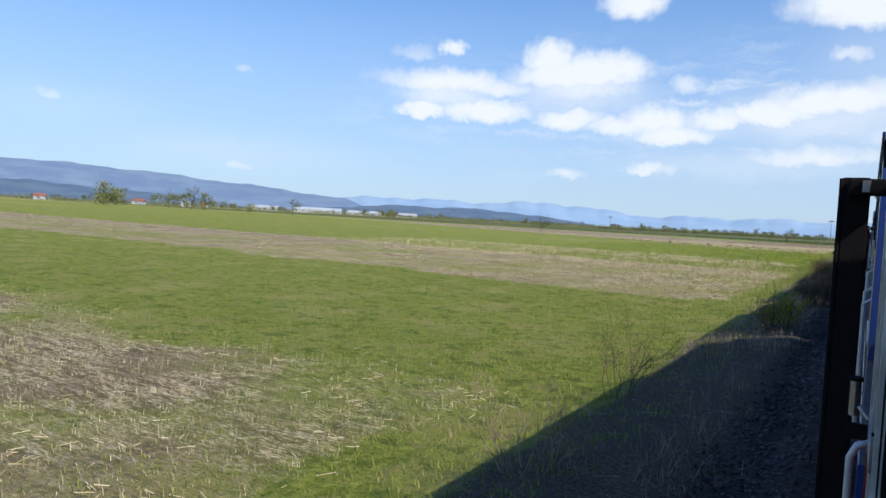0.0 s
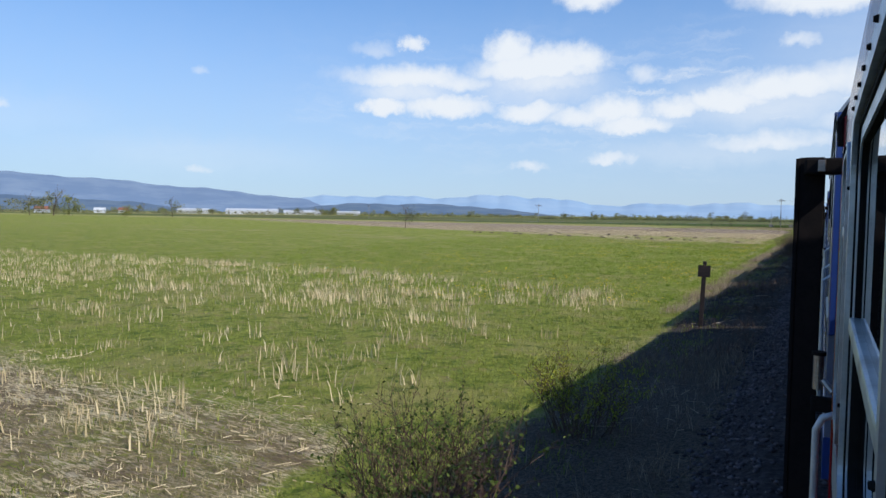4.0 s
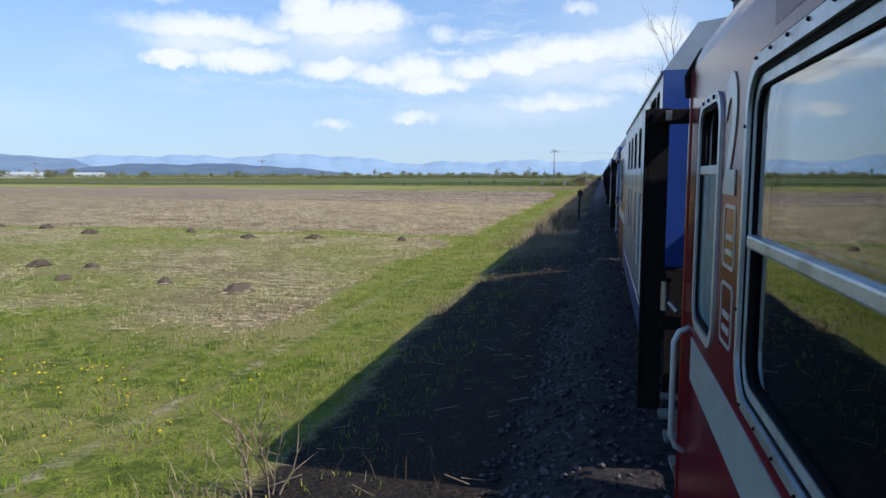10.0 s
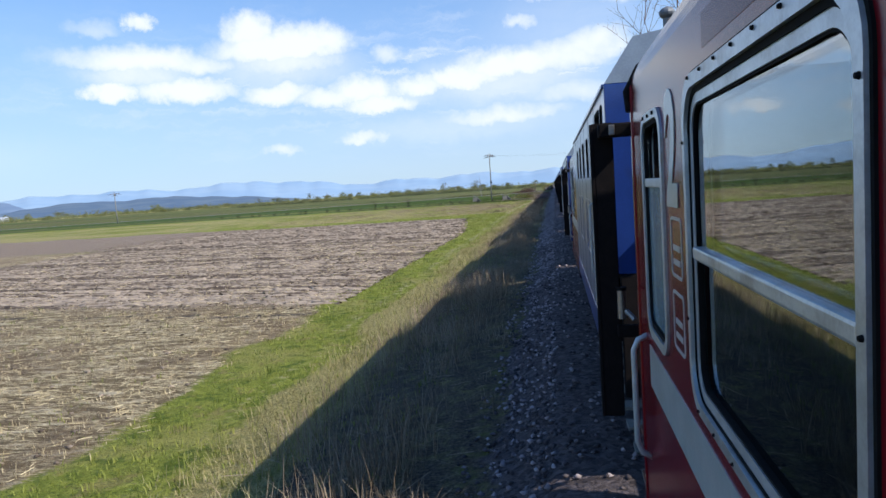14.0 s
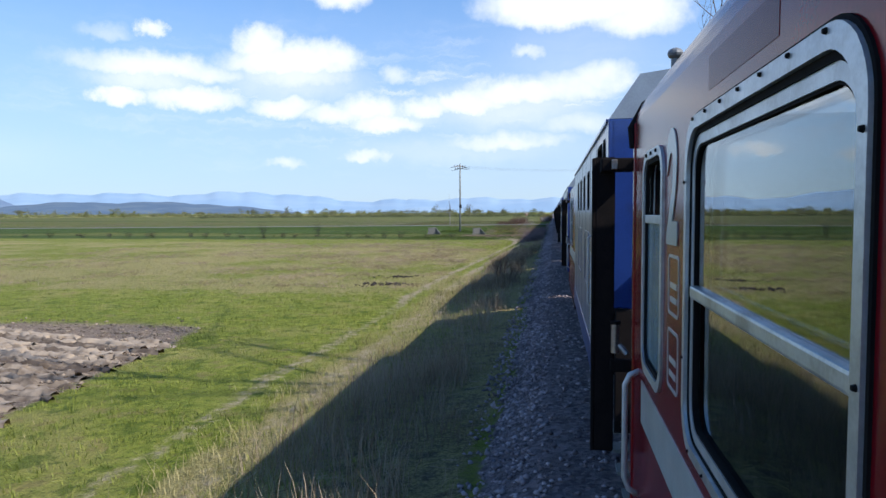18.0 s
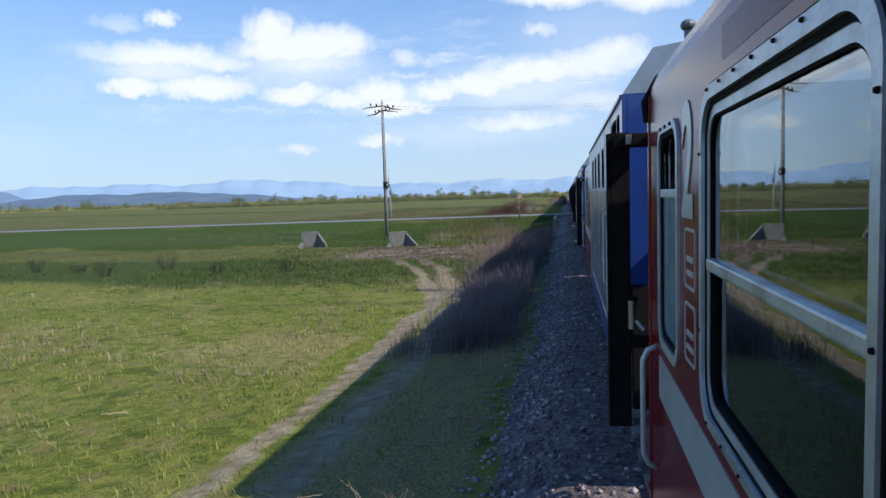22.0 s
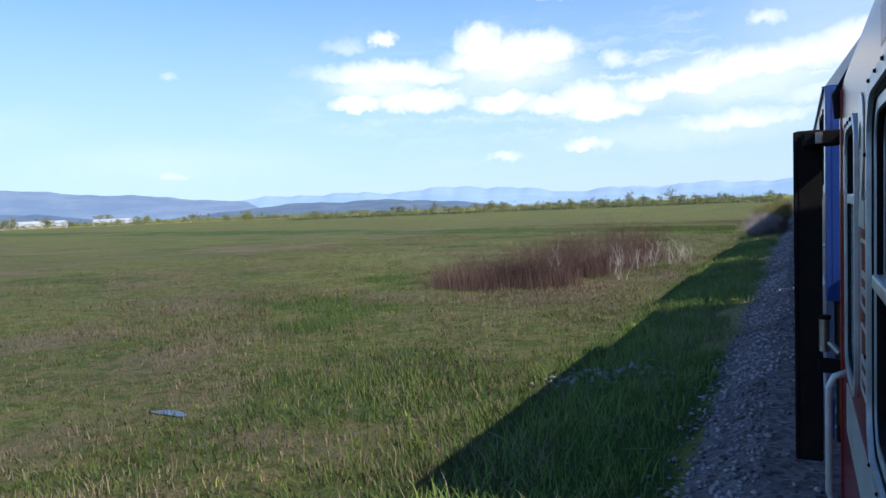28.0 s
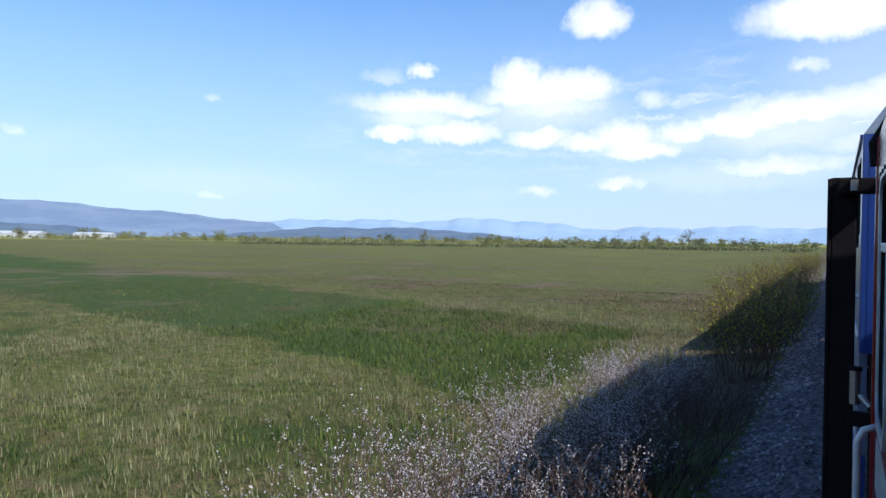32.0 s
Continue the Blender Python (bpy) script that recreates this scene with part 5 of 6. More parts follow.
def crossing_sign():
    p = tagged(new("crossing_sign"), "leaning grey post with faded red railway crossing boards", "road sign")
    part("post", tubed([(0, 0, -0.3), (-0.04, 0, 1.2), (-0.12, 0, 2.85)], 0.075, 12, 0.85), WOOD, p, "weathered grey round post", True)
    for a in (10, -27):
        m4 = Matrix.Translation((-0.11, -0.10, 2.42)) @ Matrix.Rotation(radians(a), 4, "Y")
        bm = boxed(-0.64, -0.012, -0.055, 0.64, 0.012, 0.055, bevel=0.004)
        bmesh.ops.transform(bm, matrix=m4, verts=bm.verts[:])
        b = part("cross_board", bm, SIGNRED, p, "faded red board with pale edges")
        for s in (-1, 1):
            bm = boxed(-0.66, -0.016, s * 0.055 - 0.014, 0.66, 0.016, s * 0.055 + 0.014)
            bmesh.ops.transform(bm, matrix=m4, verts=bm.verts[:])
            part("edge_strip", bm, SIGNWHITE, b)
    part("lamp_box", boxed(-0.26, 0.04, 2.02, 0.12, 0.16, 2.36, bevel=0.02), SIGNRED, p, "dark red board behind the post")
    bm = bmesh.new()
    bmesh.ops.create_cone(bm, cap_ends=True, segments=8, radius1=0.19, radius2=0.19, depth=0.02, matrix=Matrix.Translation((-0.06, 0.09, 1.22)) @ Matrix.Rotation(radians(90), 4, "X") @ Matrix.Rotation(radians(22.5), 4, "Z"))
    part("plate", bm, SIGNWHITE, p, "pale eight-sided plate")
    part("band", tubed([(-0.045, 0, 1.03), (-0.045, 0, 1.07)], 0.085, 12), BLACK, p)
    p.matrix_world = pose(-4.98, 396.3, float(height(-4.98, 396.3)), 0, 0, 68)


crossing_sign()


# ---------------------------------------------------------------- plants: helpers
def blades(pts, per, h, spread, width, lean, seed, up=0.0):
    """Blades of grass: one bent strip (two triangles and a tip) each. Returns vertices and triangles."""
    g = np.random.default_rng(seed)
    n = len(pts) * per
    base = np.repeat(pts, per, 0) + g.normal(0, spread, (n, 2))
    z = height(base[:, 0], base[:, 1]) - 0.01
    a = g.uniform(0, 2 * np.pi, n)
    hh = np.repeat(g.uniform(h[0], h[1], len(pts)), per) * g.uniform(0.6, 1.1, n)
    d = np.stack([np.cos(a), np.sin(a)], 1)
    side = np.stack([-d[:, 1], d[:, 0]], 1) * (width * g.uniform(0.6, 1.3, n))[:, None]
    ln = (lean * hh * g.uniform(0.2, 1.3, n))[:, None]
    b1, b2 = base - side, base + side
    m1, m2 = base - side * 0.7 + d * ln * 0.35, base + side * 0.7 + d * ln * 0.35
    tip = base + d * ln
    v = np.empty((n, 5, 3))
    for k, (p, f) in enumerate(((b1, 0), (b2, 0), (m1, 0.6), (m2, 0.6), (tip, 1.0))):
        v[:, k, :2], v[:, k, 2] = p, z + up + hh * f
    f = (np.arange(n) * 5)[:, None, None] + np.array([[0, 1, 3], [0, 3, 2], [2, 3, 4]])[None]
    return v.reshape(-1, 3), f.reshape(-1, 3)


def scatter(n, x0, x1, y0, y1, keep, seed, near=6.0):
    """Random places, thinning out with distance from the line, kept by a chance function."""
    g = np.random.default_rng(seed)
    d0, d1 = -x1, -x0
    u = g.random(n * 3)
    d = near * ((d1 + near) / (d0 + near)) ** u * (d0 + near) / near - near
    p = np.stack([-d, g.uniform(y0, y1, n * 3)], 1)
    p = p[g.random(n * 3) < keep(p[:, 0], p[:, 1])]
    return p[:n]


def zone(i):
    return lambda x, y: zones(x, y)[i]


def off_road(x, y):
    z = zones(x, y)
    free = (np.abs(y - 399.6) > 2.7) & (np.abs(y - 374) > 1.2)
    return free * (1 - z[5]) * (1 - 0.985 * z[2])


def green_chance(x, y):
    z = zones(x, y)
    return off_road(x, y) * (1 - z[0]) * (1 - z[1]) * (1 - 0.6 * z[3]) * np.where(y > 403, 0.12, np.where((y > 293) & (y <= 348) & (x < -6), 0.35, 1.0)) * np.where(y > 403, 1.0, np.where((y > 348) & (x < -3.5), 0.09, 1.0)) * np.clip(0.75 + 0.7 * wave(x, y, 1.5, 23), 0.15, 1)


tufts = scatter(95000, -45, -2.0, -4, 520, green_chance, 11)
fresh = (tufts[:, 1] > 86) & (tufts[:, 1] < 160) & (tufts[:, 0] < -5.0)
v, f = blades(tufts[~fresh], 4, (0.05, 0.15), 0.09, 0.008, 0.7, 12)
quick("meadow_grass", v, f, GRASS, "short spring grass of the meadow", "grass", "stuff")
v, f = blades(tufts[fresh], 5, (0.05, 0.14), 0.10, 0.009, 0.7, 121)
quick("meadow_grass", v, f, FRESH, "bright fresh green meadow grass", "grass", "stuff")
tufts = scatter(26000, -20, -1.0, 340, 520, lambda x, y: off_road(x, y) * zones(x, y)[4], 13)
v, f = blades(tufts[(tufts[:, 0] > -3.4) & (tufts[:, 1] > 398)], 6, (0.12, 0.34), 0.14, 0.008, 0.9, 141)
quick("bank_grass", v, f, LIFTGRASS, "long green bank grass, coloured lighter to offset the train shade", "grass", "stuff")
tufts = tufts[(tufts[:, 0] <= -3.4) | (tufts[:, 1] <= 398)]
v, f = blades(tufts, 6, (0.10, 0.28), 0.12, 0.008, 0.9, 14)
quick("lush_grass", v, f, LUSH, "long dark green grass on the bank", "grass", "stuff")
tufts = scatter(38000, -45, -2.5, 403, 520, lambda x, y: off_road(x, y) * np.clip(zones(x, y)[3] * 1.3 + 0.18, 0, 1) * np.clip(0.45 + 0.9 * wave(x, y, 2.8, 24), 0.04, 1), 151)
v, f = blades(tufts, 5, (0.05, 0.17), 0.15, 0.008, 1.0, 161)
quick("wet_meadow_grass", v, f, DULL, "dead grass of the wet meadow, brown dulled for cloud shade", "grass", "stuff")
tufts = scatter(40000, -45, -4.2, -4, 400, lambda x, y: off_road(x, y) * np.clip(zones(x, y)[3] * 1.2 + 0.02, 0, 1), 15)
v, f = blades(tufts, 5, (0.04, 0.17), 0.11, 0.006, 1.0, 16)
quick("dry_grass", v, f, HAY, "dry straw-coloured grass among the green", "grass", "stuff")
tufts = scatter(6500, -44, -6.0, 60, 91, lambda x, y: off_road(x, y) * np.clip(zones(x, y)[3] * 1.4, 0.02, 1) * (0.06 + np.clip(wave(x, y, 1.6, 8) + 0.3 * wave(x, y, 5, 3), 0, 1)) * (0.3 + 0.7 * smooth01((y - 74) / 10)), 17, 20)
v, f = blades(tufts, 7, (0.16, 0.52), 0.20, 0.012, 0.55, 18)
quick("pale_reeds", v, f, STRAW, "pale dead reeds standing in the meadow", "reeds", "stuff")
tufts = scatter(2200, -60, -14, 62, 92, lambda x, y: between(x, -60, -30, 4) * 0.4 + 0.05, 19, 20)
v, f = blades(tufts, 4, (0.15, 0.4), 0.14, 0.012, 0.3, 20)
quick("pale_reeds", v, f, STRAW, "pale dead grass at the meadow's edge", "reeds", "stuff")
# stubble: short upright stumps in rows, and straw lying about
stub_keep = lambda x, y: off_road(x, y) * np.clip(zones(x, y)[0] * 1.1 - 0.4 * zones(x, y)[1], 0, 1)
tufts = scatter(42000, -50, -5, -4, 300, stub_keep, 21, 9)
v, f = blades(tufts, 3, (0.04, 0.15), 0.06, 0.006, 0.5, 22)
quick("stubble", v, f, STRAW, "cut maize stubble and dry stalks", "stubble", "stuff")


def lying(pts, length, width, seed, lift=0.03):
    g = np.random.default_rng(seed)
    n = len(pts)
    a = g.normal(0.3, 0.9, n)
    L, w = g.uniform(*length, n) / 2, g.uniform(*width, n)
    d = np.stack([np.cos(a), np.sin(a)], 1) * L[:, None]
    s = np.stack([-np.sin(a), np.cos(a)], 1) * w[:, None]
    z = height(pts[:, 0], pts[:, 1]) + g.uniform(0.0, lift * 2, n)
    t = g.normal(0, 0.12, n) * L
    v = np.empty((n, 6, 3))
    for k, (p, dz) in enumerate(((pts - d - s, -t), (pts - d + s, -t), (pts + d - s, t), (pts + d + s, t))):
        v[:, k, :2], v[:, k, 2] = p, z + dz
    v[:, 4, :2], v[:, 4, 2] = pts - d, z - t + w * 1.6
    v[:, 5, :2], v[:, 5, 2] = pts + d, z + t + w * 1.6
    f = (np.arange(n) * 6)[:, None, None] + np.array([[0, 2, 5, 4], [1, 4, 5, 3]])[None]
    return v.reshape(-1, 3), f.reshape(-1, 4)


v, f = lying(scatter(60000, -45, -5, -4, 300, lambda x, y: stub_keep(x, y) * np.clip(0.35 + 0.9 * wave(x, y, 1.1, 25), 0.04, 1), 23, 9), (0.05, 0.27), (0.002, 0.007), 24, 0.04)
quick("fallen_straw", v, f, STRAW, "broken maize stalks lying on the stubble field", "straw", "stuff")
v, f = lying(scatter(4000, -3.9, -0.9, -4, 500, lambda x, y: off_road(x, y) * zones(x, y)[3], 25, 3), (0.08, 0.38), (0.002, 0.005), 26, 0.08)
quick("fallen_stalks", v, f, DRY, "tangled dead stalks on the railway bank", "dead stalks", "stuff")
# tall dead weeds along the bank
weed_keep = lambda x, y: off_road(x, y) * np.where((y > 300) & (y < 340), 0.35, 1.0) * np.clip(zones(x, y)[3] * 1.2, 0, 1) * np.clip(0.25 + 1.1 * wave(x, y, 2.2, 10), 0.03, 1)
tufts = scatter(13000, -3.9, -1.0, -4, 500, weed_keep, 27, 3)
# Shaded copy of the weeds: a darker colour inside the train's shadow.
in_shadow = (tufts[:, 1] > 75) & (tufts[:, 1] < 172) & (tufts[:, 0] > -3.45)
v, f = blades(tufts[~in_shadow], 7, (0.10, 0.45), 0.15, 0.004, 1.1, 28)
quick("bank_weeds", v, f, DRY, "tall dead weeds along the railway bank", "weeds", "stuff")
v, f = blades(tufts[in_shadow], 7, (0.10, 0.42), 0.15, 0.004, 1.1, 281)
quick("bank_weeds", v, f, TWIG, "dead weeds along the railway bank, darkened in colour as shade", "weeds", "stuff")
tufts = scatter(4600, -3.5, -1.2, 338, 371, lambda x, y: off_road(x, y) * np.clip(0.5 + wave(x, y, 5, 12), 0, 1), 29, 3)
v, f = blades(tufts, 6, (0.35, 1.05), 0.16, 0.005, 0.6, 30)
quick("bank_weeds", v, f, PURPLE, "greyish-purple leafless weeds massed before the ditch", "weeds", "stuff")
tufts = scatter(260, -11, -5.0, 375.5, 383, lambda x, y: np.clip(0.4 + wave(x, y, 3, 13), 0, 1), 31, 6)
v, f = blades(tufts, 4, (0.4, 1.3), 0.25, 0.005, 0.35, 32)
quick("ditch_reeds", v, f, DRY, "thin dry reeds along the ditch", "reeds", "stuff")
tufts = scatter(110, -10, -5.0, 375.0, 383, lambda x, y: np.clip(0.4 + wave(x, y, 3, 14), 0, 1), 33, 6)
v, f = blades(tufts, 6, (0.4, 1.1), 0.25, 0.006, 0.3, 34)
quick("ditch_willow_shoots", v, f, BUD, "yellow-green young willow shoots by the ditch", "shoots", "stuff")
# corn-like pale stubble by the end of the line
tufts = scatter(20000, -30, -3.6, 450, 507, lambda x, y: off_road(x, y) * np.clip(0.75 + 0.5 * wave(x, y, 6, 15) - zones(x, y)[4], 0, 1), 35, 7)
v, f = blades(tufts, 5, (0.08, 0.24), 0.10, 0.006, 0.45, 36)
quick("pale_stubble", v, f, PALEREED, "pale upright dead stems in the wet meadow", "stubble", "stuff")


# ---------------------------------------------------------------- stones and clods
def lumps(pts, size, seed, flat=0.7, sink=0.3):
    g = np.random.default_rng(seed)
    n = len(pts)
    t = np.array([(1, 0, 0), (-1, 0, 0), (0, 1, 0), (0, -1, 0), (0, 0, 1), (0, 0, -1)], float)
    s = g.uniform(*size, n)
    v = t[None] * s[:, None, None] * g.uniform(0.6, 1.25, (n, 6, 1)) + g.normal(0, 0.16, (n, 6, 3)) * s[:, None, None]
    v[:, :, 2] *= flat
    a = g.uniform(0, 6.28, n)
    c, sn = np.cos(a)[:, None], np.sin(a)[:, None]
    vx, vy = v[:, :, 0] * c - v[:, :, 1] * sn, v[:, :, 0] * sn + v[:, :, 1] * c
    v[:, :, 0], v[:, :, 1] = vx + pts[:, None, 0], vy + pts[:, None, 1]
    v[:, :, 2] += (height(pts[:, 0], pts[:, 1]) + s * flat * (1 - 2 * sink))[:, None]
    f = (np.arange(n) * 6)[:, None, None] + np.array([(0, 2, 4), (2, 1, 4), (1, 3, 4), (3, 0, 4), (2, 0, 5), (1, 2, 5), (3, 1, 5), (0, 3, 5)])[None]
    return v.reshape(-1, 3), f.reshape(-1, 3)


# sedge of the wet meadow
tufts = scatter(30000, -45, -2.5, 352, 520, lambda x, y: off_road(x, y) * np.clip(0.4 + 0.9 * wave(x, y, 2.4, 21), 0.03, 1) * (1 - zones(x, y)[0]), 171, 7)
v, f = blades(tufts, 5, (0.05, 0.15), 0.15, 0.010, 1.0, 172)
quick("wet_meadow_sedge", v, f, SEDGE, "olive sedge tufts of the wet meadow", "sedge", "stuff")
# tall pale weeds at the foot of the bank
tufts = scatter(5200, -3.7, -1.6, 176, 318, lambda x, y: np.clip(0.25 + 1.1 * wave(x, y, 2.5, 22), 0.03, 1), 173, 3)
v, f = blades(tufts, 6, (0.20, 0.75), 0.14, 0.005, 0.65, 174)
quick("bank_weeds", v, f, DRY, "tall pale dead stalks at the foot of the bank", "weeds", "stuff")
# brown tussocks of the wet meadow, and the pale rim of weeds beside the shaded bank
tufts = scatter(7000, -40, -3.4, 408, 470, lambda x, y: off_road(x, y) * np.clip(1.6 * wave(x, y, 3.2, 61) - 0.15, 0, 1), 62, 8)
v, f = blades(tufts, 8, (0.10, 0.30), 0.14, 0.007, 0.9, 63)
quick("tussocks", v, f, DULL, "brown dead tussocks standing in the wet meadow", "tussocks", "stuff")
tufts = scatter(2200, -4.5, -3.3, 84, 160, lambda x, y: np.clip(0.3 + 1.1 * wave(x, y, 2.0, 64), 0.04, 1), 65, 3)
v, f = blades(tufts, 7, (0.10, 0.42), 0.15, 0.005, 0.9, 66)
quick("bank_weeds", v, f, DRY, "pale pinkish-brown dead weeds along the bank's foot", "weeds", "stuff")
tufts = scatter(3600, -5.0, -3.2, 178, 302, lambda x, y: np.clip(0.35 + 1.1 * wave(x, y, 2.0, 67), 0.05, 1), 68, 3)
v, f = blades(tufts, 7, (0.10, 0.36), 0.15, 0.005, 0.9, 69)
quick("bank_weeds", v, f, HAY, "straw-coloured dead grass along the bank's foot", "weeds", "stuff")
tufts = scatter(8500, -42, -6.0, 296, 352, lambda x, y: off_road(x, y) * np.interp(y, [334, 344], [1.0, 0.35]) * np.clip(1.5 * wave(x, y, 2.6, 75) + 0.9 * wave(x, y, 9, 76) + 0.05, 0.02, 1), 77, 9)
v, f = blades(tufts, 7, (0.06, 0.26), 0.17, 0.006, 1.0, 78)
quick("field_weeds", v, f, DRY, "clumps of dead stalks in the rough field", "weeds", "stuff")
v, f = lying(scatter(4000, -42, -6.0, 296, 345, lambda x, y: off_road(x, y) * np.interp(y, [330, 342], [1.0, 0.15]) * np.clip(1.4 * wave(x, y, 2.6, 75), 0.02, 1), 79, 9), (0.08, 0.45), (0.003, 0.009), 80, 0.05)
quick("fallen_stalks", v, f, DRY, "bleached stalks lying in the rough field", "dead stalks", "stuff")
# dandelions
pts = scatter(4200, -30, -5.5, 84, 158, lambda x, y: off_road(x, y) * np.clip(wave(x, y, 3.5, 16) + 0.15, 0, 1), 37, 9)
v, f = lumps(pts, (0.02, 0.04), 38, 0.5, -1.2)
quick("dandelions", v, f, FLOWER, "yellow dandelions in the green meadow", "flowers", "stuff")

# Darker ballast stones for the first part of the line.
DARKSTONE = leafy("dark_ballast_stone", (0.034, 0.028, 0.031), (0.13, 0.108, 0.113), 3.0, 0.85, 0.0)
STONE = leafy("ballast_stone", (0.13, 0.105, 0.115), (0.42, 0.36, 0.37), 3.0, 0.85, 0.0)
MUD = leafy("broken_mud", (0.042, 0.029, 0.024), (0.15, 0.103, 0.082), 3.0, 0.95, 0.0)
EARTH = leafy("dark_earth", (0.045, 0.032, 0.024), (0.10, 0.075, 0.055), 3.0, 0.95, 0.0)
CLOD = leafy("earth_clod", (0.09, 0.066, 0.05), (0.36, 0.285, 0.215), 3.0, 0.95, 0.0)
pts = scatter(46000, -1.75, -0.02, -3, 500, lambda x, y: np.clip((x + 1.15 + 0.55 * between(y, 392, 414, 8)) * 2.2, 0, 1) * (np.abs(y - 399.6) > 2.3), 41, 3)
g = np.random.default_rng(43)
inner = np.stack([g.uniform(0.0, 1.05, 16000), g.uniform(-3, 500, 16000)], 1)
inner = inner[np.abs(inner[:, 1] - 399.6) > 2.3]
for places, size, where in ((pts, (0.022, 0.048), "beside the track"), (inner, (0.025, 0.045), "at the rails' edge")):
    first_stretch = places[:, 1] + 22 * g.normal(0, 1, len(places)) < 215
    for these, mat, look_ in ((places[first_stretch], DARKSTONE, "dark purple-grey"), (places[~first_stretch], STONE, "broken grey-purple")):
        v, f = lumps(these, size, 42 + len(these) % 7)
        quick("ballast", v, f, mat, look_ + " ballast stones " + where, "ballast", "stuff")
plough = lambda x, y: off_road(x, y) * np.clip(zones(x, y)[1] * 1.5 - 0.25, 0, 1)
pts = scatter(16000, -45, -6, 184, 300, plough, 45, 9)
pts[:, 1] = np.where(pts[:, 1] > 236, np.round(pts[:, 1] / 0.55) * 0.55 + g.normal(0, 0.07, len(pts)), pts[:, 1])
v, f = lumps(pts, (0.03, 0.085), 46, 0.5, 0.25)
quick("earth_clods", v, f, CLOD, "turned brown earth clods of the ploughed field", "clods", "stuff")
g_ = np.random.default_rng(47)
vr, fr = [], []
for k in range(-86, 122):
    xs_ = np.arange(-40, -6.9, 0.12)
    yc_ = 252.5 + 0.30 * k - 0.20 * (xs_ + 7) + 0.16 * wave(xs_, np.full_like(xs_, k * 7.0 + 900), 1.3, 41)
    keep_ = (yc_ < 282.6 - 0.14 * (xs_ + 9.5)) & (yc_ > 227.5 - 0.15 * (xs_ + 7)) & (xs_ < -6.9 - 0.13 * (yc_ - 260) - 1.2 * g_.random())
    hh_ = (1.0 if k > 8 else 0.55) * np.clip(0.065 + 0.085 * wave(xs_, np.full_like(xs_, k * 5.0 + 900), 0.5, 42) + g_.normal(0, 0.022, len(xs_)), 0.0, 0.18)
    zz_ = height(xs_, yc_)
    base_ = sum(len(q) for q in vr)
    n_ = len(xs_)
    jit = lambda a: g_.normal(0, a, n_)
    rows_ = [np.stack([xs_ + jit(0.05), yc_ + o + jit(0.045), zz_ + hh_ * q + jit(0.014)], 1) for o, q in ((-0.15, -0.5), (-0.07, 0.8), (0.03, 1.0), (0.16, -0.4))]
    vr += rows_
    for r_ in range(3):
        for i in range(n_ - 1):
            if keep_[i]:
                fr.append((base_ + r_ * n_ + i, base_ + r_ * n_ + i + 1, base_ + (r_ + 1) * n_ + i + 1, base_ + (r_ + 1) * n_ + i))
quick("plough_ridges", np.concatenate(vr), fr, CLOD, "rough turned ridges of grey-brown ploughed earth", "ploughed soil", "stuff")


pts = scatter(3200, -14, -3.0, 361, 371.5, lambda x, y: np.clip(zones(x, y)[2] * 1.2, 0, 1) * np.clip(0.4 + wave(x, y, 1.0, 51), 0.05, 1), 52, 6)
v, f = lumps(pts, (0.018, 0.075), 53, 0.5, 0.3)
quick("mud_clods", v, f, MUD, "dark broken mud and debris by the ditch", "mud", "stuff")
v, f = lying(pts[:260], (0.10, 0.5), (0.003, 0.008), 54, 0.05)
quick("ditch_debris", v, f, DRY, "broken dry stalks strewn on the mud", "dead stalks", "stuff")


def mound(x, y, r, h, seed):
    """A heap of earth as one bumpy mesh."""
    g_ = np.random.default_rng(seed)
    bm = bmesh.new()
    rings_ = []
    for q, zz in ((1.0, -0.05), (0.8, 0.35), (0.5, 0.75), (0.22, 1.0)):
        rings_.append([bm.verts.new((x + math.cos(t) * r * q * g_.uniform(0.75, 1.25), y + math.sin(t) * r * q * g_.uniform(0.75, 1.25), float(height(x, y)) + h * zz * g_.uniform(0.8, 1.15))) for t in np.linspace(0, 2 * math.pi, 13)[:-1]])
    for a_, b_ in zip(rings_, rings_[1:]):
        for i in range(12):
            bm.faces.new((a_[i], a_[(i + 1) % 12], b_[(i + 1) % 12], b_[i]))
    bm.faces.new(rings_[-1])
    return tagged(obj("molehill", bm, EARTH), "small dark mound of thrown-up earth on stubble", "mound", "mounds in the stubble")


for k in range(30):
    mound(-9.5 - 1.7 * k + r2.uniform(-1, 1), 166 + 0.3 * k + r2.uniform(-2, 2) + (13 if k % 3 == 0 else 0), r2.uniform(0.25, 0.5), r2.uniform(0.14, 0.28), 100 + k)
for x, y, n, sz in ((-8.0, 297.8, 60, 0.11), (-8.1, 301.4, 45, 0.09), (-2.9, 426.2, 80, 0.09), (-6.7, 416.0, 14, 0.16), (-1.9, 264.0, 10, 0.12), (-9.2, 380.8, 8, 0.14)):
    heap = np.array([(x, y)]) + np.random.default_rng(int(y)).normal(0, 1, (n, 2)) * (0.75, 0.35)
    v, f = lumps(heap, (sz * 0.5, sz), int(y) + 1, 0.7, 0.25)
    pale = y > 420 or 370 < y < 390
    quick("rubbish_heap" if not pale else "rubble_heap", v, f, CONCRETE if pale else PLATE, "pale broken rubble tipped on the bank" if pale else "dark burnt rubbish lying in the grass", "heap", "stuff")


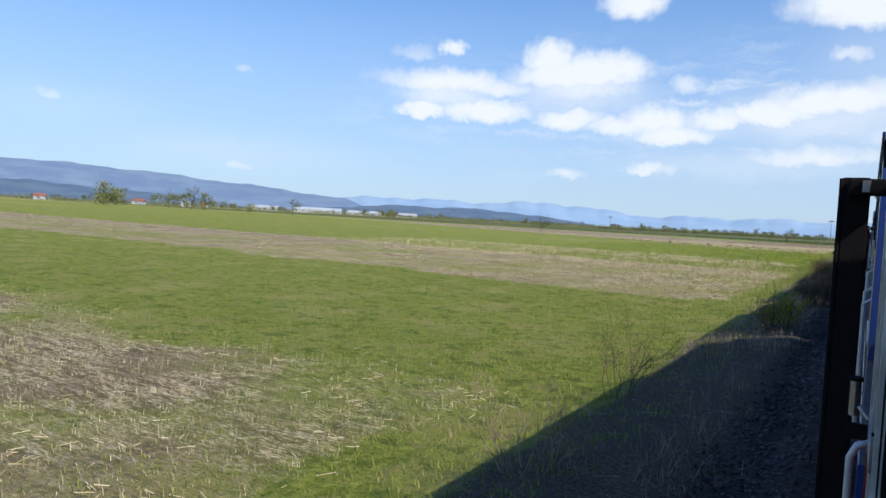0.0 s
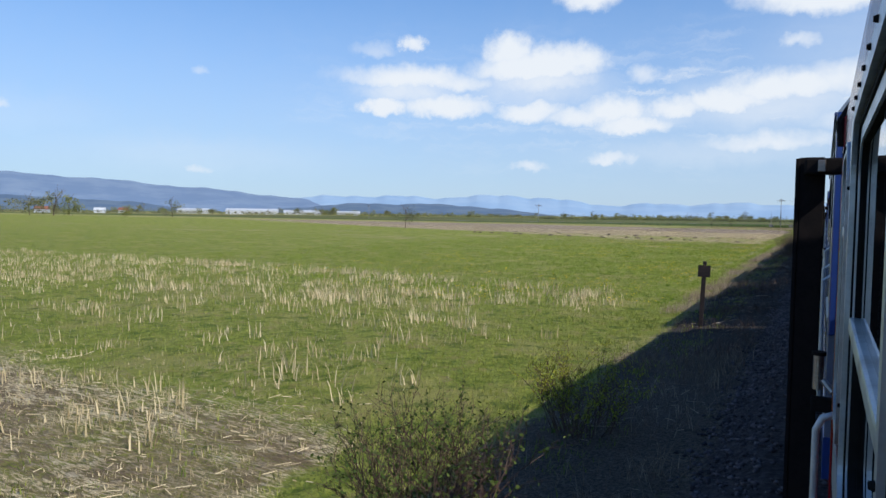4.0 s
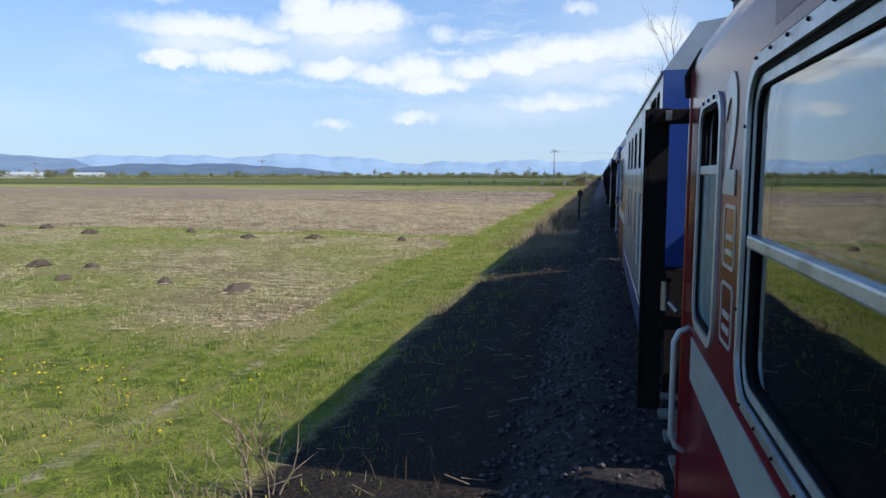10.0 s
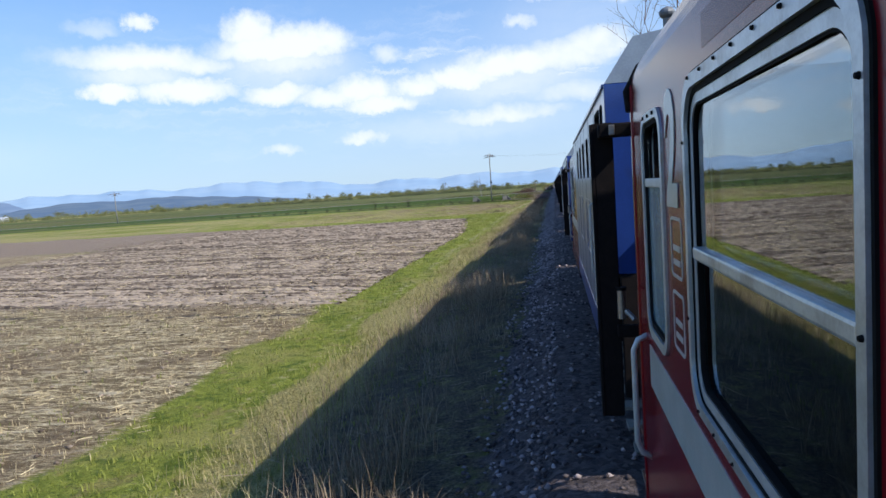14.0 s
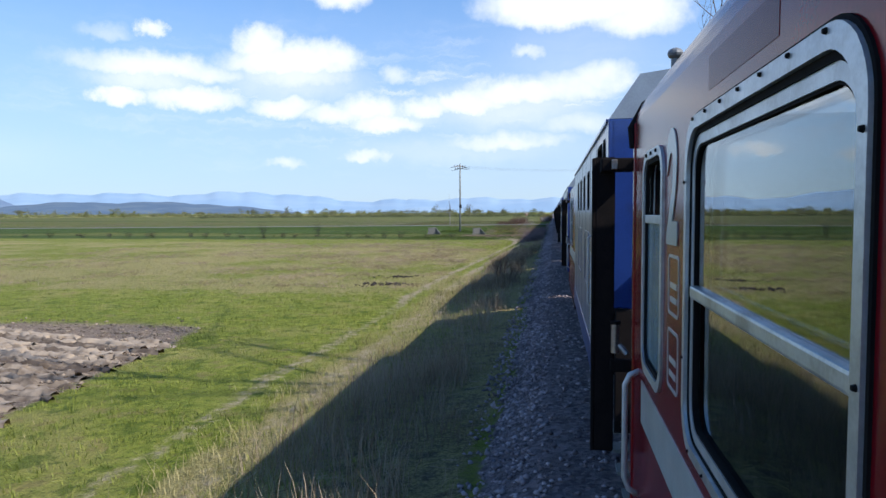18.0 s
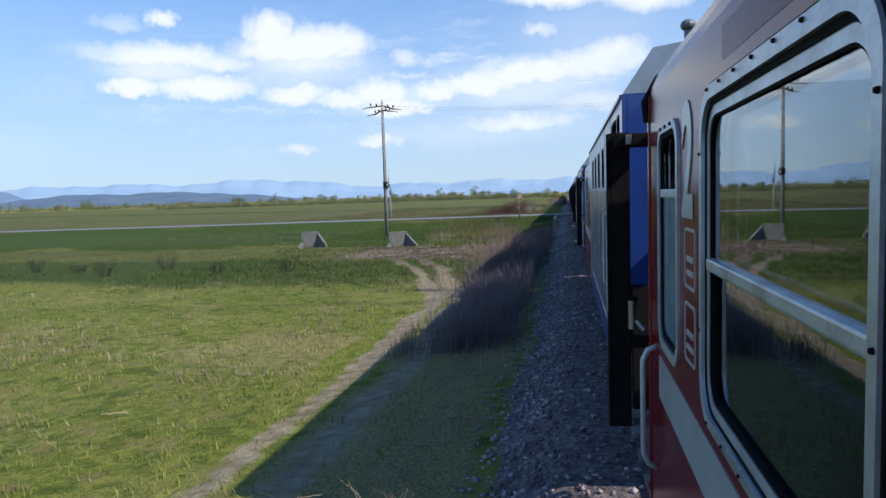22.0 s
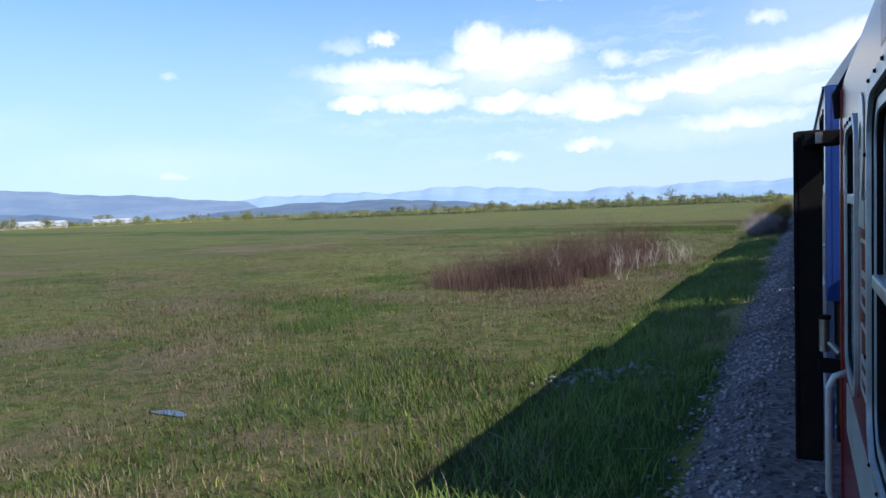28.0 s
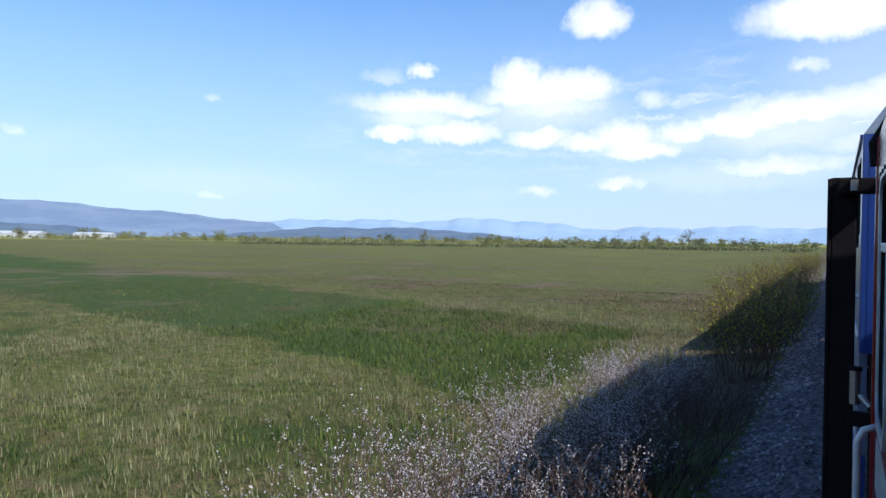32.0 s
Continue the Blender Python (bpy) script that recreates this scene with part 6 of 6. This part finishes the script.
# ---------------------------------------------------------------- bushes and trees
def sticks(rng_, start, direction, length, radius, depth, out, kids=5, curl=0.35, up=0.25):
    """Branching twigs as a list of (from, to, r0, r1)."""
    p, d = Vector(start), Vector(direction).normalized()
    seg = 4
    for k in range(seg):
        q = p + d * (length / seg)
        out.append((p.copy(), q.copy(), radius * (1 - k / seg * 0.7), radius * (1 - (k + 1) / seg * 0.7)))
        if depth > 0 and k > 0:
            for _ in range(max(1, kids // seg + rng_.randint(0, 1))):
                nd = (d + Vector((rng_.uniform(-1, 1), rng_.uniform(-1, 1), rng_.uniform(-0.4, 0.8))) * 0.9).normalized()
                sticks(rng_, q, nd, length * rng_.uniform(0.35, 0.6), radius * 0.5, depth - 1, out, kids, curl, up)
        d = (d + Vector((rng_.uniform(-1, 1), rng_.uniform(-1, 1), rng_.uniform(-0.5, 0.5) + up)) * curl).normalized()
        p = q
    return out


def stick_mesh(segs):
    n = len(segs)
    a, b = np.array([s[0] for s in segs]), np.array([s[1] for s in segs])
    ra, rb = np.array([s[2] for s in segs]), np.array([s[3] for s in segs])
    d = b - a
    d /= np.linalg.norm(d, axis=1, keepdims=True) + 1e-9
    u = np.cross(d, np.where(np.abs(d[:, 2:3]) < 0.9, [[0, 0, 1.0]], [[1.0, 0, 0]]))
    u /= np.linalg.norm(u, axis=1, keepdims=True) + 1e-9
    w = np.cross(d, u)
    v = np.empty((n, 6, 3))
    for k in range(3):
        t = 2 * math.pi * k / 3
        o = u * math.cos(t) + w * math.sin(t)
        v[:, k], v[:, 3 + k] = a + o * ra[:, None], b + o * rb[:, None]
    f = (np.arange(n) * 6)[:, None, None] + np.array([(0, 1, 4, 3), (1, 2, 5, 4), (2, 0, 3, 5)])[None]
    return v.reshape(-1, 3), f.reshape(-1, 4)


def leaf_mesh(pts, size, seed):
    g = np.random.default_rng(seed)
    n = len(pts)
    a = g.normal(0, 1, (n, 3))
    a /= np.linalg.norm(a, axis=1, keepdims=True)
    b = np.cross(a, g.normal(0, 1, (n, 3)))
    b /= np.linalg.norm(b, axis=1, keepdims=True) + 1e-9
    s = g.uniform(size[0], size[1], n)[:, None]
    p = np.asarray(pts)
    v = np.stack([p, p + a * s * 0.5 + b * s * 0.3, p + a * s, p + a * s * 0.5 - b * s * 0.3], 1)
    return v.reshape(-1, 3), np.arange(n * 4).reshape(n, 4)


def bush(x, y, h, r, stems, label, twig=TWIG, leaf=None, leaves=0, size=(0.02, 0.05), seed=1, depth=2, thick=0.012, kids=4, name="bush", category="bush", group=""):
    rr = random.Random(seed)
    segs = []
    h *= 1.25
    for _ in range(int(stems * 1.6)):
        a, q = rr.uniform(0, 6.283), r * math.sqrt(rr.random()) * 0.6
        out = r * 0.6 / max(h, 0.1)
        sticks(rr, (math.cos(a) * q, math.sin(a) * q, -0.05), (math.cos(a) * out + rr.uniform(-0.25, 0.25), math.sin(a) * out + rr.uniform(-0.25, 0.25), 1.0), h * rr.uniform(0.55, 0.95), thick * rr.uniform(0.6, 1.1), depth, segs, kids)
    top = tagged(new(name), label, category, group)
    v, f = stick_mesh(segs)
    b = quick("brushwood", v, f, twig, "", "", "stuff")
    b.parent = top
    if leaf is not None and leaves:
        pool = [s for s in segs if s[2] < thick * 0.75] or segs
        pts = [s[0].lerp(s[1], rr.random()) for s in rr.choices(pool, k=leaves)]
        v, f = leaf_mesh([tuple(p) for p in pts], size, seed + 5)
        lo = quick("foliage" if leaf is not BLOSSOM else "blossom", v, f, leaf)
        lo.parent = top
    top.matrix_world = pose(x, y, float(height(x, y)) - 0.02)
    return top


BANK = "bushes along the railway bank"
bush(-1.7, 22.2, 0.62, 0.55, 26, "low bush topped with bright yellow-green leaves", TWIG, BUD, 1300, (0.03, 0.06), 3, 2, group=BANK)
bush(-3.4, 12.8, 1.1, 0.5, 7, "thin sapling with a few young leaves", TWIG, BUD, 160, (0.03, 0.06), 4, group=BANK)
bush(-2.9, 7.9, 0.8, 0.8, 16, "pale dead weed clump with bare stalks", DRY, None, 0, seed=5, depth=1, group=BANK)
bush(-1.6, 22.6, 0.85, 0.4, 8, "upright shoots with bright yellow-green spring leaves", TWIG, BUD, 1800, (0.03, 0.06), 6, group=BANK)
bush(-1.2, 33.4, 1.0, 0.9, 70, "dense dark twiggy bush, nearly bare", TWIG, BUD, 350, (0.02, 0.05), 7, group=BANK)
bush(-1.5, 46.0, 1.2, 0.9, 40, "dark twiggy bush with a few leaves", TWIG, BUD, 300, (0.02, 0.05), 8, group=BANK)
bush(-2.7, 64.6, 1.0, 0.75, 46, "dense twiggy bush with fresh green shoots", TWIG, LUSH, 2600, (0.03, 0.06), 9, group=BANK)
bush(-2.6, 69.0, 0.8, 0.7, 26, "low bush with yellow-green leaves", TWIG, BUD, 2600, (0.03, 0.05), 10, group=BANK)
bush(-1.5, 121.2, 1.45, 1.3, 80, "broad olive-brown bush, half bare", TWIG, HEDGE, 5200, (0.02, 0.05), 11, group=BANK)
bush(-1.3, 124.8, 1.3, 1.0, 26, "brown weed thicket with pale tips", DRY, None, 0, seed=12, group=BANK)
bush(-3.3, 97.2, 0.8, 0.8, 14, "brown weed thicket with small green leaves", DRY, BUD, 300, (0.02, 0.04), 13, 1, group=BANK)
bush(-3.1, 129.6, 0.45, 0.6, 14, "tangle of thorny reddish stems", REDTWIG, None, 0, seed=14, group=BANK)
bush(-2.6, 141.5, 0.5, 0.7, 12, "tangle of thorny reddish stems", REDTWIG, None, 0, seed=15, group=BANK)
bush(-3.2, 153.5, 0.9, 0.4, 5, "pale dead branch leaning out of the weeds", DRY, None, 0, seed=16, depth=1, thick=0.02, group=BANK)
bush(-2.6, 183.4, 1.0, 0.5, 5, "pale bare branches among bank weeds", STRAW, None, 0, seed=17, depth=1, thick=0.014, group=BANK)
bush(-1.9, 185.0, 0.9, 0.7, 20, "cluster of upright dead weed stems", TWIG, None, 0, seed=18, depth=1, group=BANK)
bush(-1.7, 223.4, 0.8, 0.9, 18, "dry grey weed clump", DRY, None, 0, seed=19, depth=1, group=BANK)
bush(-2.4, 262.5, 0.75, 0.5, 9, "young dark shoots with small leaves", TWIG, LUSH, 250, (0.02, 0.05), 20, 1, group=BANK)
bush(-2.6, 257.0, 0.7, 0.9, 18, "pale tangle of dead stalks", DRY, None, 0, seed=21, depth=2, group=BANK)
bush(-2.0, 295.8, 1.0, 0.8, 16, "thin bare twigs rising from dry weeds", TWIG, None, 0, seed=22, depth=2, group=BANK)
bush(-1.6, 312.0, 0.8, 0.9, 16, "thin bare twigs rising from dry weeds", TWIG, None, 0, seed=23, depth=2, group=BANK)
for k in range(9):
    bush(-3.2 + r2.uniform(-1.2, 1.2), 349 + 2.3 * k, r2.uniform(0.7, 1.2), 1.1, 16, "greyish-purple leafless bramble clump", PURPLE if k % 2 else DRY, None, 0, seed=30 + k, depth=2, group=BANK)
for k in range(4):
    bush(-9.0 + 1.2 * k, 377.0 + r2.uniform(-0.5, 2.0), r2.uniform(0.9, 1.3), 0.9, 16, "willow scrub with yellow-green shoots by the ditch", REDTWIG, BUD, 350, (0.03, 0.06), 44 + k, group="scrub by the ditch")
scrub = []
for k in range(20):
    f_ = k / 19
    cx_ = np.interp(f_, [0, 0.3, 0.6, 1], [-11.6, -9.4, -7.8, -6.6])
    cy_ = np.interp(f_, [0, 0.3, 0.6, 1], [440.2, 440.6, 445.0, 454.5])
    scrub.append((cx_ - abs(r2.gauss(0, 1.1)), cy_ + r2.uniform(-1.2, 1.6)))
    bush(scrub[-1][0], scrub[-1][1], r2.uniform(0.8, 1.3) * (1.25 if f_ > 0.35 else 1.0), 1.2, 34, "dense reddish-brown leafless willow scrub", REDTWIG, None, 0, seed=60 + k, depth=2, thick=0.008, kids=4, group="willow scrub in the meadow")
whips = np.repeat(np.array(scrub), 260, 0) + np.random.default_rng(59).normal(0, 0.6, (5200, 2))
v, f = blades(whips, 5, (0.2, 1.2), 0.22, 0.005, 0.4, 58)
quick("willow_whips", v, f, REDTWIG, "reddish-brown willow whips massed in the scrub", "willow whips", "stuff")
for k in range(6):
    bush(-7.2 + 0.42 * k + r2.uniform(-0.2, 0.2), 448.6 + 0.75 * k, r2.uniform(0.8, 1.1), 0.35, 4, "bleached bare sapling before the scrub", BLEACHED, None, 0, seed=180 + k, depth=1, thick=0.015, group="bleached saplings")
for k in range(6):
    bush(-7.6 + r2.uniform(-1.6, 1.0), 441.5 + 2.2 * k, r2.uniform(0.7, 1.3), 0.4, 4, "bleached bare sapling at the scrub's edge", BLEACHED, None, 0, seed=80 + k, depth=1, thick=0.014, group="bleached saplings")
for k in range(15):
    a_ = k / 14
    bush(-2.0 - 0.7 * a_ + r2.uniform(-0.45, 0.35), 467.5 + 19 * a_ + r2.uniform(-0.8, 0.8), r2.uniform(0.75, 1.15), 0.9, 24, "blackthorn bush covered in small white blossom", TWIG, BLOSSOM, 7000, (0.010, 0.024), 90 + k, group="blossoming blackthorn")
for k in range(6):
    bush(-1.35 - 0.05 * k + r2.uniform(-0.2, 0.2), 468.5 + 3.2 * k, r2.uniform(0.7, 1.0), 0.9, 40, "dense purple-brown thicket of bare twigs", REDTWIG if k < 4 else TWIG, None, 0, seed=190 + k, depth=2, group=BANK)
for k in range(6):
    bush(-1.5 + r2.uniform(-0.5, 0.3), 489 + 3.0 * k, r2.uniform(0.9, 1.4), 1.0, 40, "dense dark bank bush with young green leaves", TWIG, BUD, 2400, (0.03, 0.06), 110 + k, group=BANK)
for k in range(12):
    bush(-3.0 + r2.uniform(-1.2, 1.0), 508 + 6.0 * k, r2.uniform(1.0, 1.7), 1.4, 26, "bank bush with young green leaves", TWIG, BUD, 700, (0.05, 0.09), 120 + k, group=BANK)
for k in range(22):
    bush(-14 - 3.0 * k + r2.uniform(-1, 1), 354 + r2.uniform(0, 4), r2.uniform(0.45, 0.75) if k not in (6, 9) else 1.7, 0.45, 14, "small dark shrub in the field row", PLATE, None, 0, (0.05, 0.10), 140 + k, 1, group="row of young shrubs")


def far_tree(name, h, crown, mat, seed, label, n=900, bare=False, leaf=(0.04, 0.12)):
    rr = random.Random(seed)
    segs = []
    sticks(rr, (0, 0, -0.2), (0, 0, 1), h * 0.8, min(h * 0.022, 0.20), 3 if bare else 2, segs, 6, 0.12, 0.4)
    t = tagged(new(name), label, "tree")
    v, f = stick_mesh(segs)
    tr = quick("trunk", v, f, TWIG)
    tr.parent = t
    g_ = np.random.default_rng(seed)
    if n:
        blobs = g_.normal(0, 1, (9, 3)) * (crown * 0.42, crown * 0.42, h * 0.15) + (0, 0, h * 0.62)
        pts = blobs[g_.integers(0, 9, n)] + g_.normal(0, 1, (n, 3)) * (crown * 0.22, crown * 0.22, h * 0.10)
        v, f = leaf_mesh(pts, (h * leaf[0], h * leaf[1]), seed + 1)
        c = quick("crown", v, f, mat)
        c.parent = t
    return t


kinds = [far_tree("tree", 8, 5.5, FARLEAF, 301, "far olive-green tree beyond the fields"), far_tree("tree", 7, 5.0, OLIVE, 302, "far tree in yellow-green spring leaf"),
         far_tree("tree", 9, 4.0, FARLEAF, 303, "far half-bare tree beyond the fields", 260), far_tree("shrub", 3.2, 5.5, FARLEAF, 304, "far dark hedge shrub", 420)]
spots = []
for k in range(190):
    b = radians(-80 + 80 * (k + r2.random()) / 190)
    rad = r2.uniform(620, 1150)
    spots.append((r2.choice((0, 0, 2, 3, 3, 3, 1)), math.sin(b) * rad, 260 + math.cos(b) * rad, r2.uniform(0.5, 1.15)))
for k in range(90):
    b = radians(-28 + 28 * (k + r2.random()) / 90)
    rad = r2.uniform(560, 800)
    spots.append((r2.choice((0, 1, 3, 3, 3)), math.sin(b) * rad, 360 + math.cos(b) * rad, r2.uniform(0.4, 0.9)))
spots += [(1, -398, 235, 1.7), (1, -405, 247, 1.4), (2, -351, 263, 1.5), (0, -420, 250, 1.4), (0, -372, 262, 1.3), (1, -345, 268, 1.2), (0, -380, 280, 0.7), (1, -330, 290, 0.7), (2, -292, 290, 1.0), (1, -675, 895, 1.5), (1, -660, 870, 1.3), (1, -640, 905, 1.2), (3, -300, 292, 1.2)]
for i, (kind, x, y, s) in enumerate(spots):
    copy_thing(kinds[kind], pose(x, y, float(height(x, y)) - 0.1, 0, 0, r2.uniform(0, 360)) @ Matrix.Diagonal((s, s, s * r2.uniform(0.85, 1.15), 1)))
for k_, t in enumerate(kinds):
    t.matrix_world = pose(-520 - 30 * k_, 700 + 20 * k_, 0)
def far_hedge(b0, b1, r0, r1, yc, h0, h1, n, mat, seed, label):
    """A ragged belt of bushes along the plain's edge, all leaf clumps in one mesh."""
    g_ = np.random.default_rng(seed)
    m_ = int(n / 22)
    bb, rr_ = np.radians(g_.uniform(b0, b1, m_)), g_.uniform(r0, r1, m_)
    hh = h0 + (h1 - h0) * g_.random(m_) ** 2.2
    cx_, cy_ = np.sin(bb) * rr_, yc + np.cos(bb) * rr_
    o = g_.normal(0, 1, (m_, 22, 3)) * np.stack([hh * 0.75, hh * 0.75, hh * 0.26], 1)[:, None]
    p_ = np.stack([cx_, cy_, hh * 0.42], 1)[:, None] + o
    p_[:, :, 2] = np.maximum(p_[:, :, 2], 0.0)
    v, f = leaf_mesh(p_.reshape(-1, 3), (h0 * 0.30, h0 * 0.75), seed + 1)
    quick("far_hedge", v, f, mat, label, "hedge", "stuff")


far_hedge(-85, -2, 700, 900, 250, 2.2, 8.0, 24000, FARLEAF, 401, "pale olive belt of bushes at the plain's far edge")
far_hedge(-34, -1, 430, 470, 330, 1.2, 3.6, 9000, HEDGE, 402, "dark green hedge belt beyond the fields")
far_hedge(-60, -1, 640, 700, 420, 1.8, 5.0, 12000, OLIVE, 403, "yellow-green belt of spring bushes on the horizon")
small = far_tree("tree", 5.2, 4.2, HEDGE, 311, "lone small half-bare tree in the field", 420, False, (0.03, 0.08))
small.matrix_world = pose(-88, 196, float(height(-88, 196)))
for x, y, h_, sd in ((13, 275, 25, 321), (17.5, 341, 31, 322)):
    p_ = far_tree("poplar", h_, 4, TWIG, sd, "tall bare poplar beyond the train", 0, True)
    p_.matrix_world = pose(x, y, 0)


# ---------------------------------------------------------------- far buildings
def hall(x, y, length, depth_, h, turn, label, wall=WALLW, roof=None):
    b = tagged(new("warehouse" if length > 30 else "house"), label, "building")
    part("wall", boxed(-length / 2, -depth_ / 2, -0.5, length / 2, depth_ / 2, h), wall, b)
    prof = [(-depth_ / 2 - 0.4, h), (0, h + depth_ * (0.10 if length > 30 else 0.4)), (depth_ / 2 + 0.4, h)]
    bm = extrude_y([(px, pz) for px, pz in prof], -length / 2 - 0.4, length / 2 + 0.4)
    bmesh.ops.transform(bm, matrix=Matrix.Rotation(radians(90), 4, "Z"), verts=bm.verts[:])
    part("roof", bm, roof or WALLW, b)
    for k in range(int(length // 9)):
        part("window", boxed(-length / 2 + 3 + k * 9, -depth_ / 2 - 0.05, h * 0.35, -length / 2 + 6 + k * 9, -depth_ / 2 + 0.02, h * 0.65), PLATE, b)
    b.matrix_world = pose(x, y, 0, 0, 0, turn)


hall(-700, 745, 70, 30, 5.0, 42, "long white warehouse at the edge of the plain")
hall(-655, 800, 55, 26, 4.2, 42, "white flat-roofed warehouse with a row of windows")
hall(-755, 690, 40, 22, 5.0, 42, "pale grey warehouse at the edge of the plain")
hall(-620, 860, 34, 18, 4.5, 40, "low white shed at the edge of the plain")
for k in range(5):
    x, y = -640 - r2.uniform(0, 160), 300 + 70 * k + r2.uniform(-15, 15)
    hall(x, y, r2.uniform(9, 14), 8, r2.uniform(2.5, 3.5), r2.uniform(20, 70), "small pale house with a clay roof, far off", WALLW, ROOFR if k % 3 else WALLW)

# ---------------------------------------------------------------- loose stones of the ballast that can be told apart
g_ = np.random.default_rng(71)
stone_meshes = []
for k in range(6):
    v, f = lumps(np.zeros((1, 2)), (0.05, 0.05), 72 + k, 0.75, 0.0)
    v = v - v.mean(0)
    me = bpy.data.meshes.new("stone")
    me.from_pydata([tuple(p) for p in v], [], [tuple(int(i) for i in q) for q in f])
    me.materials.append(STONE)
    stone_meshes.append(me)
for k in range(300):
    x, y = float(g_.uniform(-1.05, -0.05)), float(g_.uniform(276, 300))
    st = new("stone", stone_meshes[k % 6])
    st.parent = ground
    q = float(g_.uniform(0.7, 1.25))
    st.matrix_world = pose(x, y, float(height(x, y)) + 0.03, *[float(a) for a in g_.uniform(0, 360, 3)]) @ Matrix.Diagonal((q, q, q * 0.8, 1))
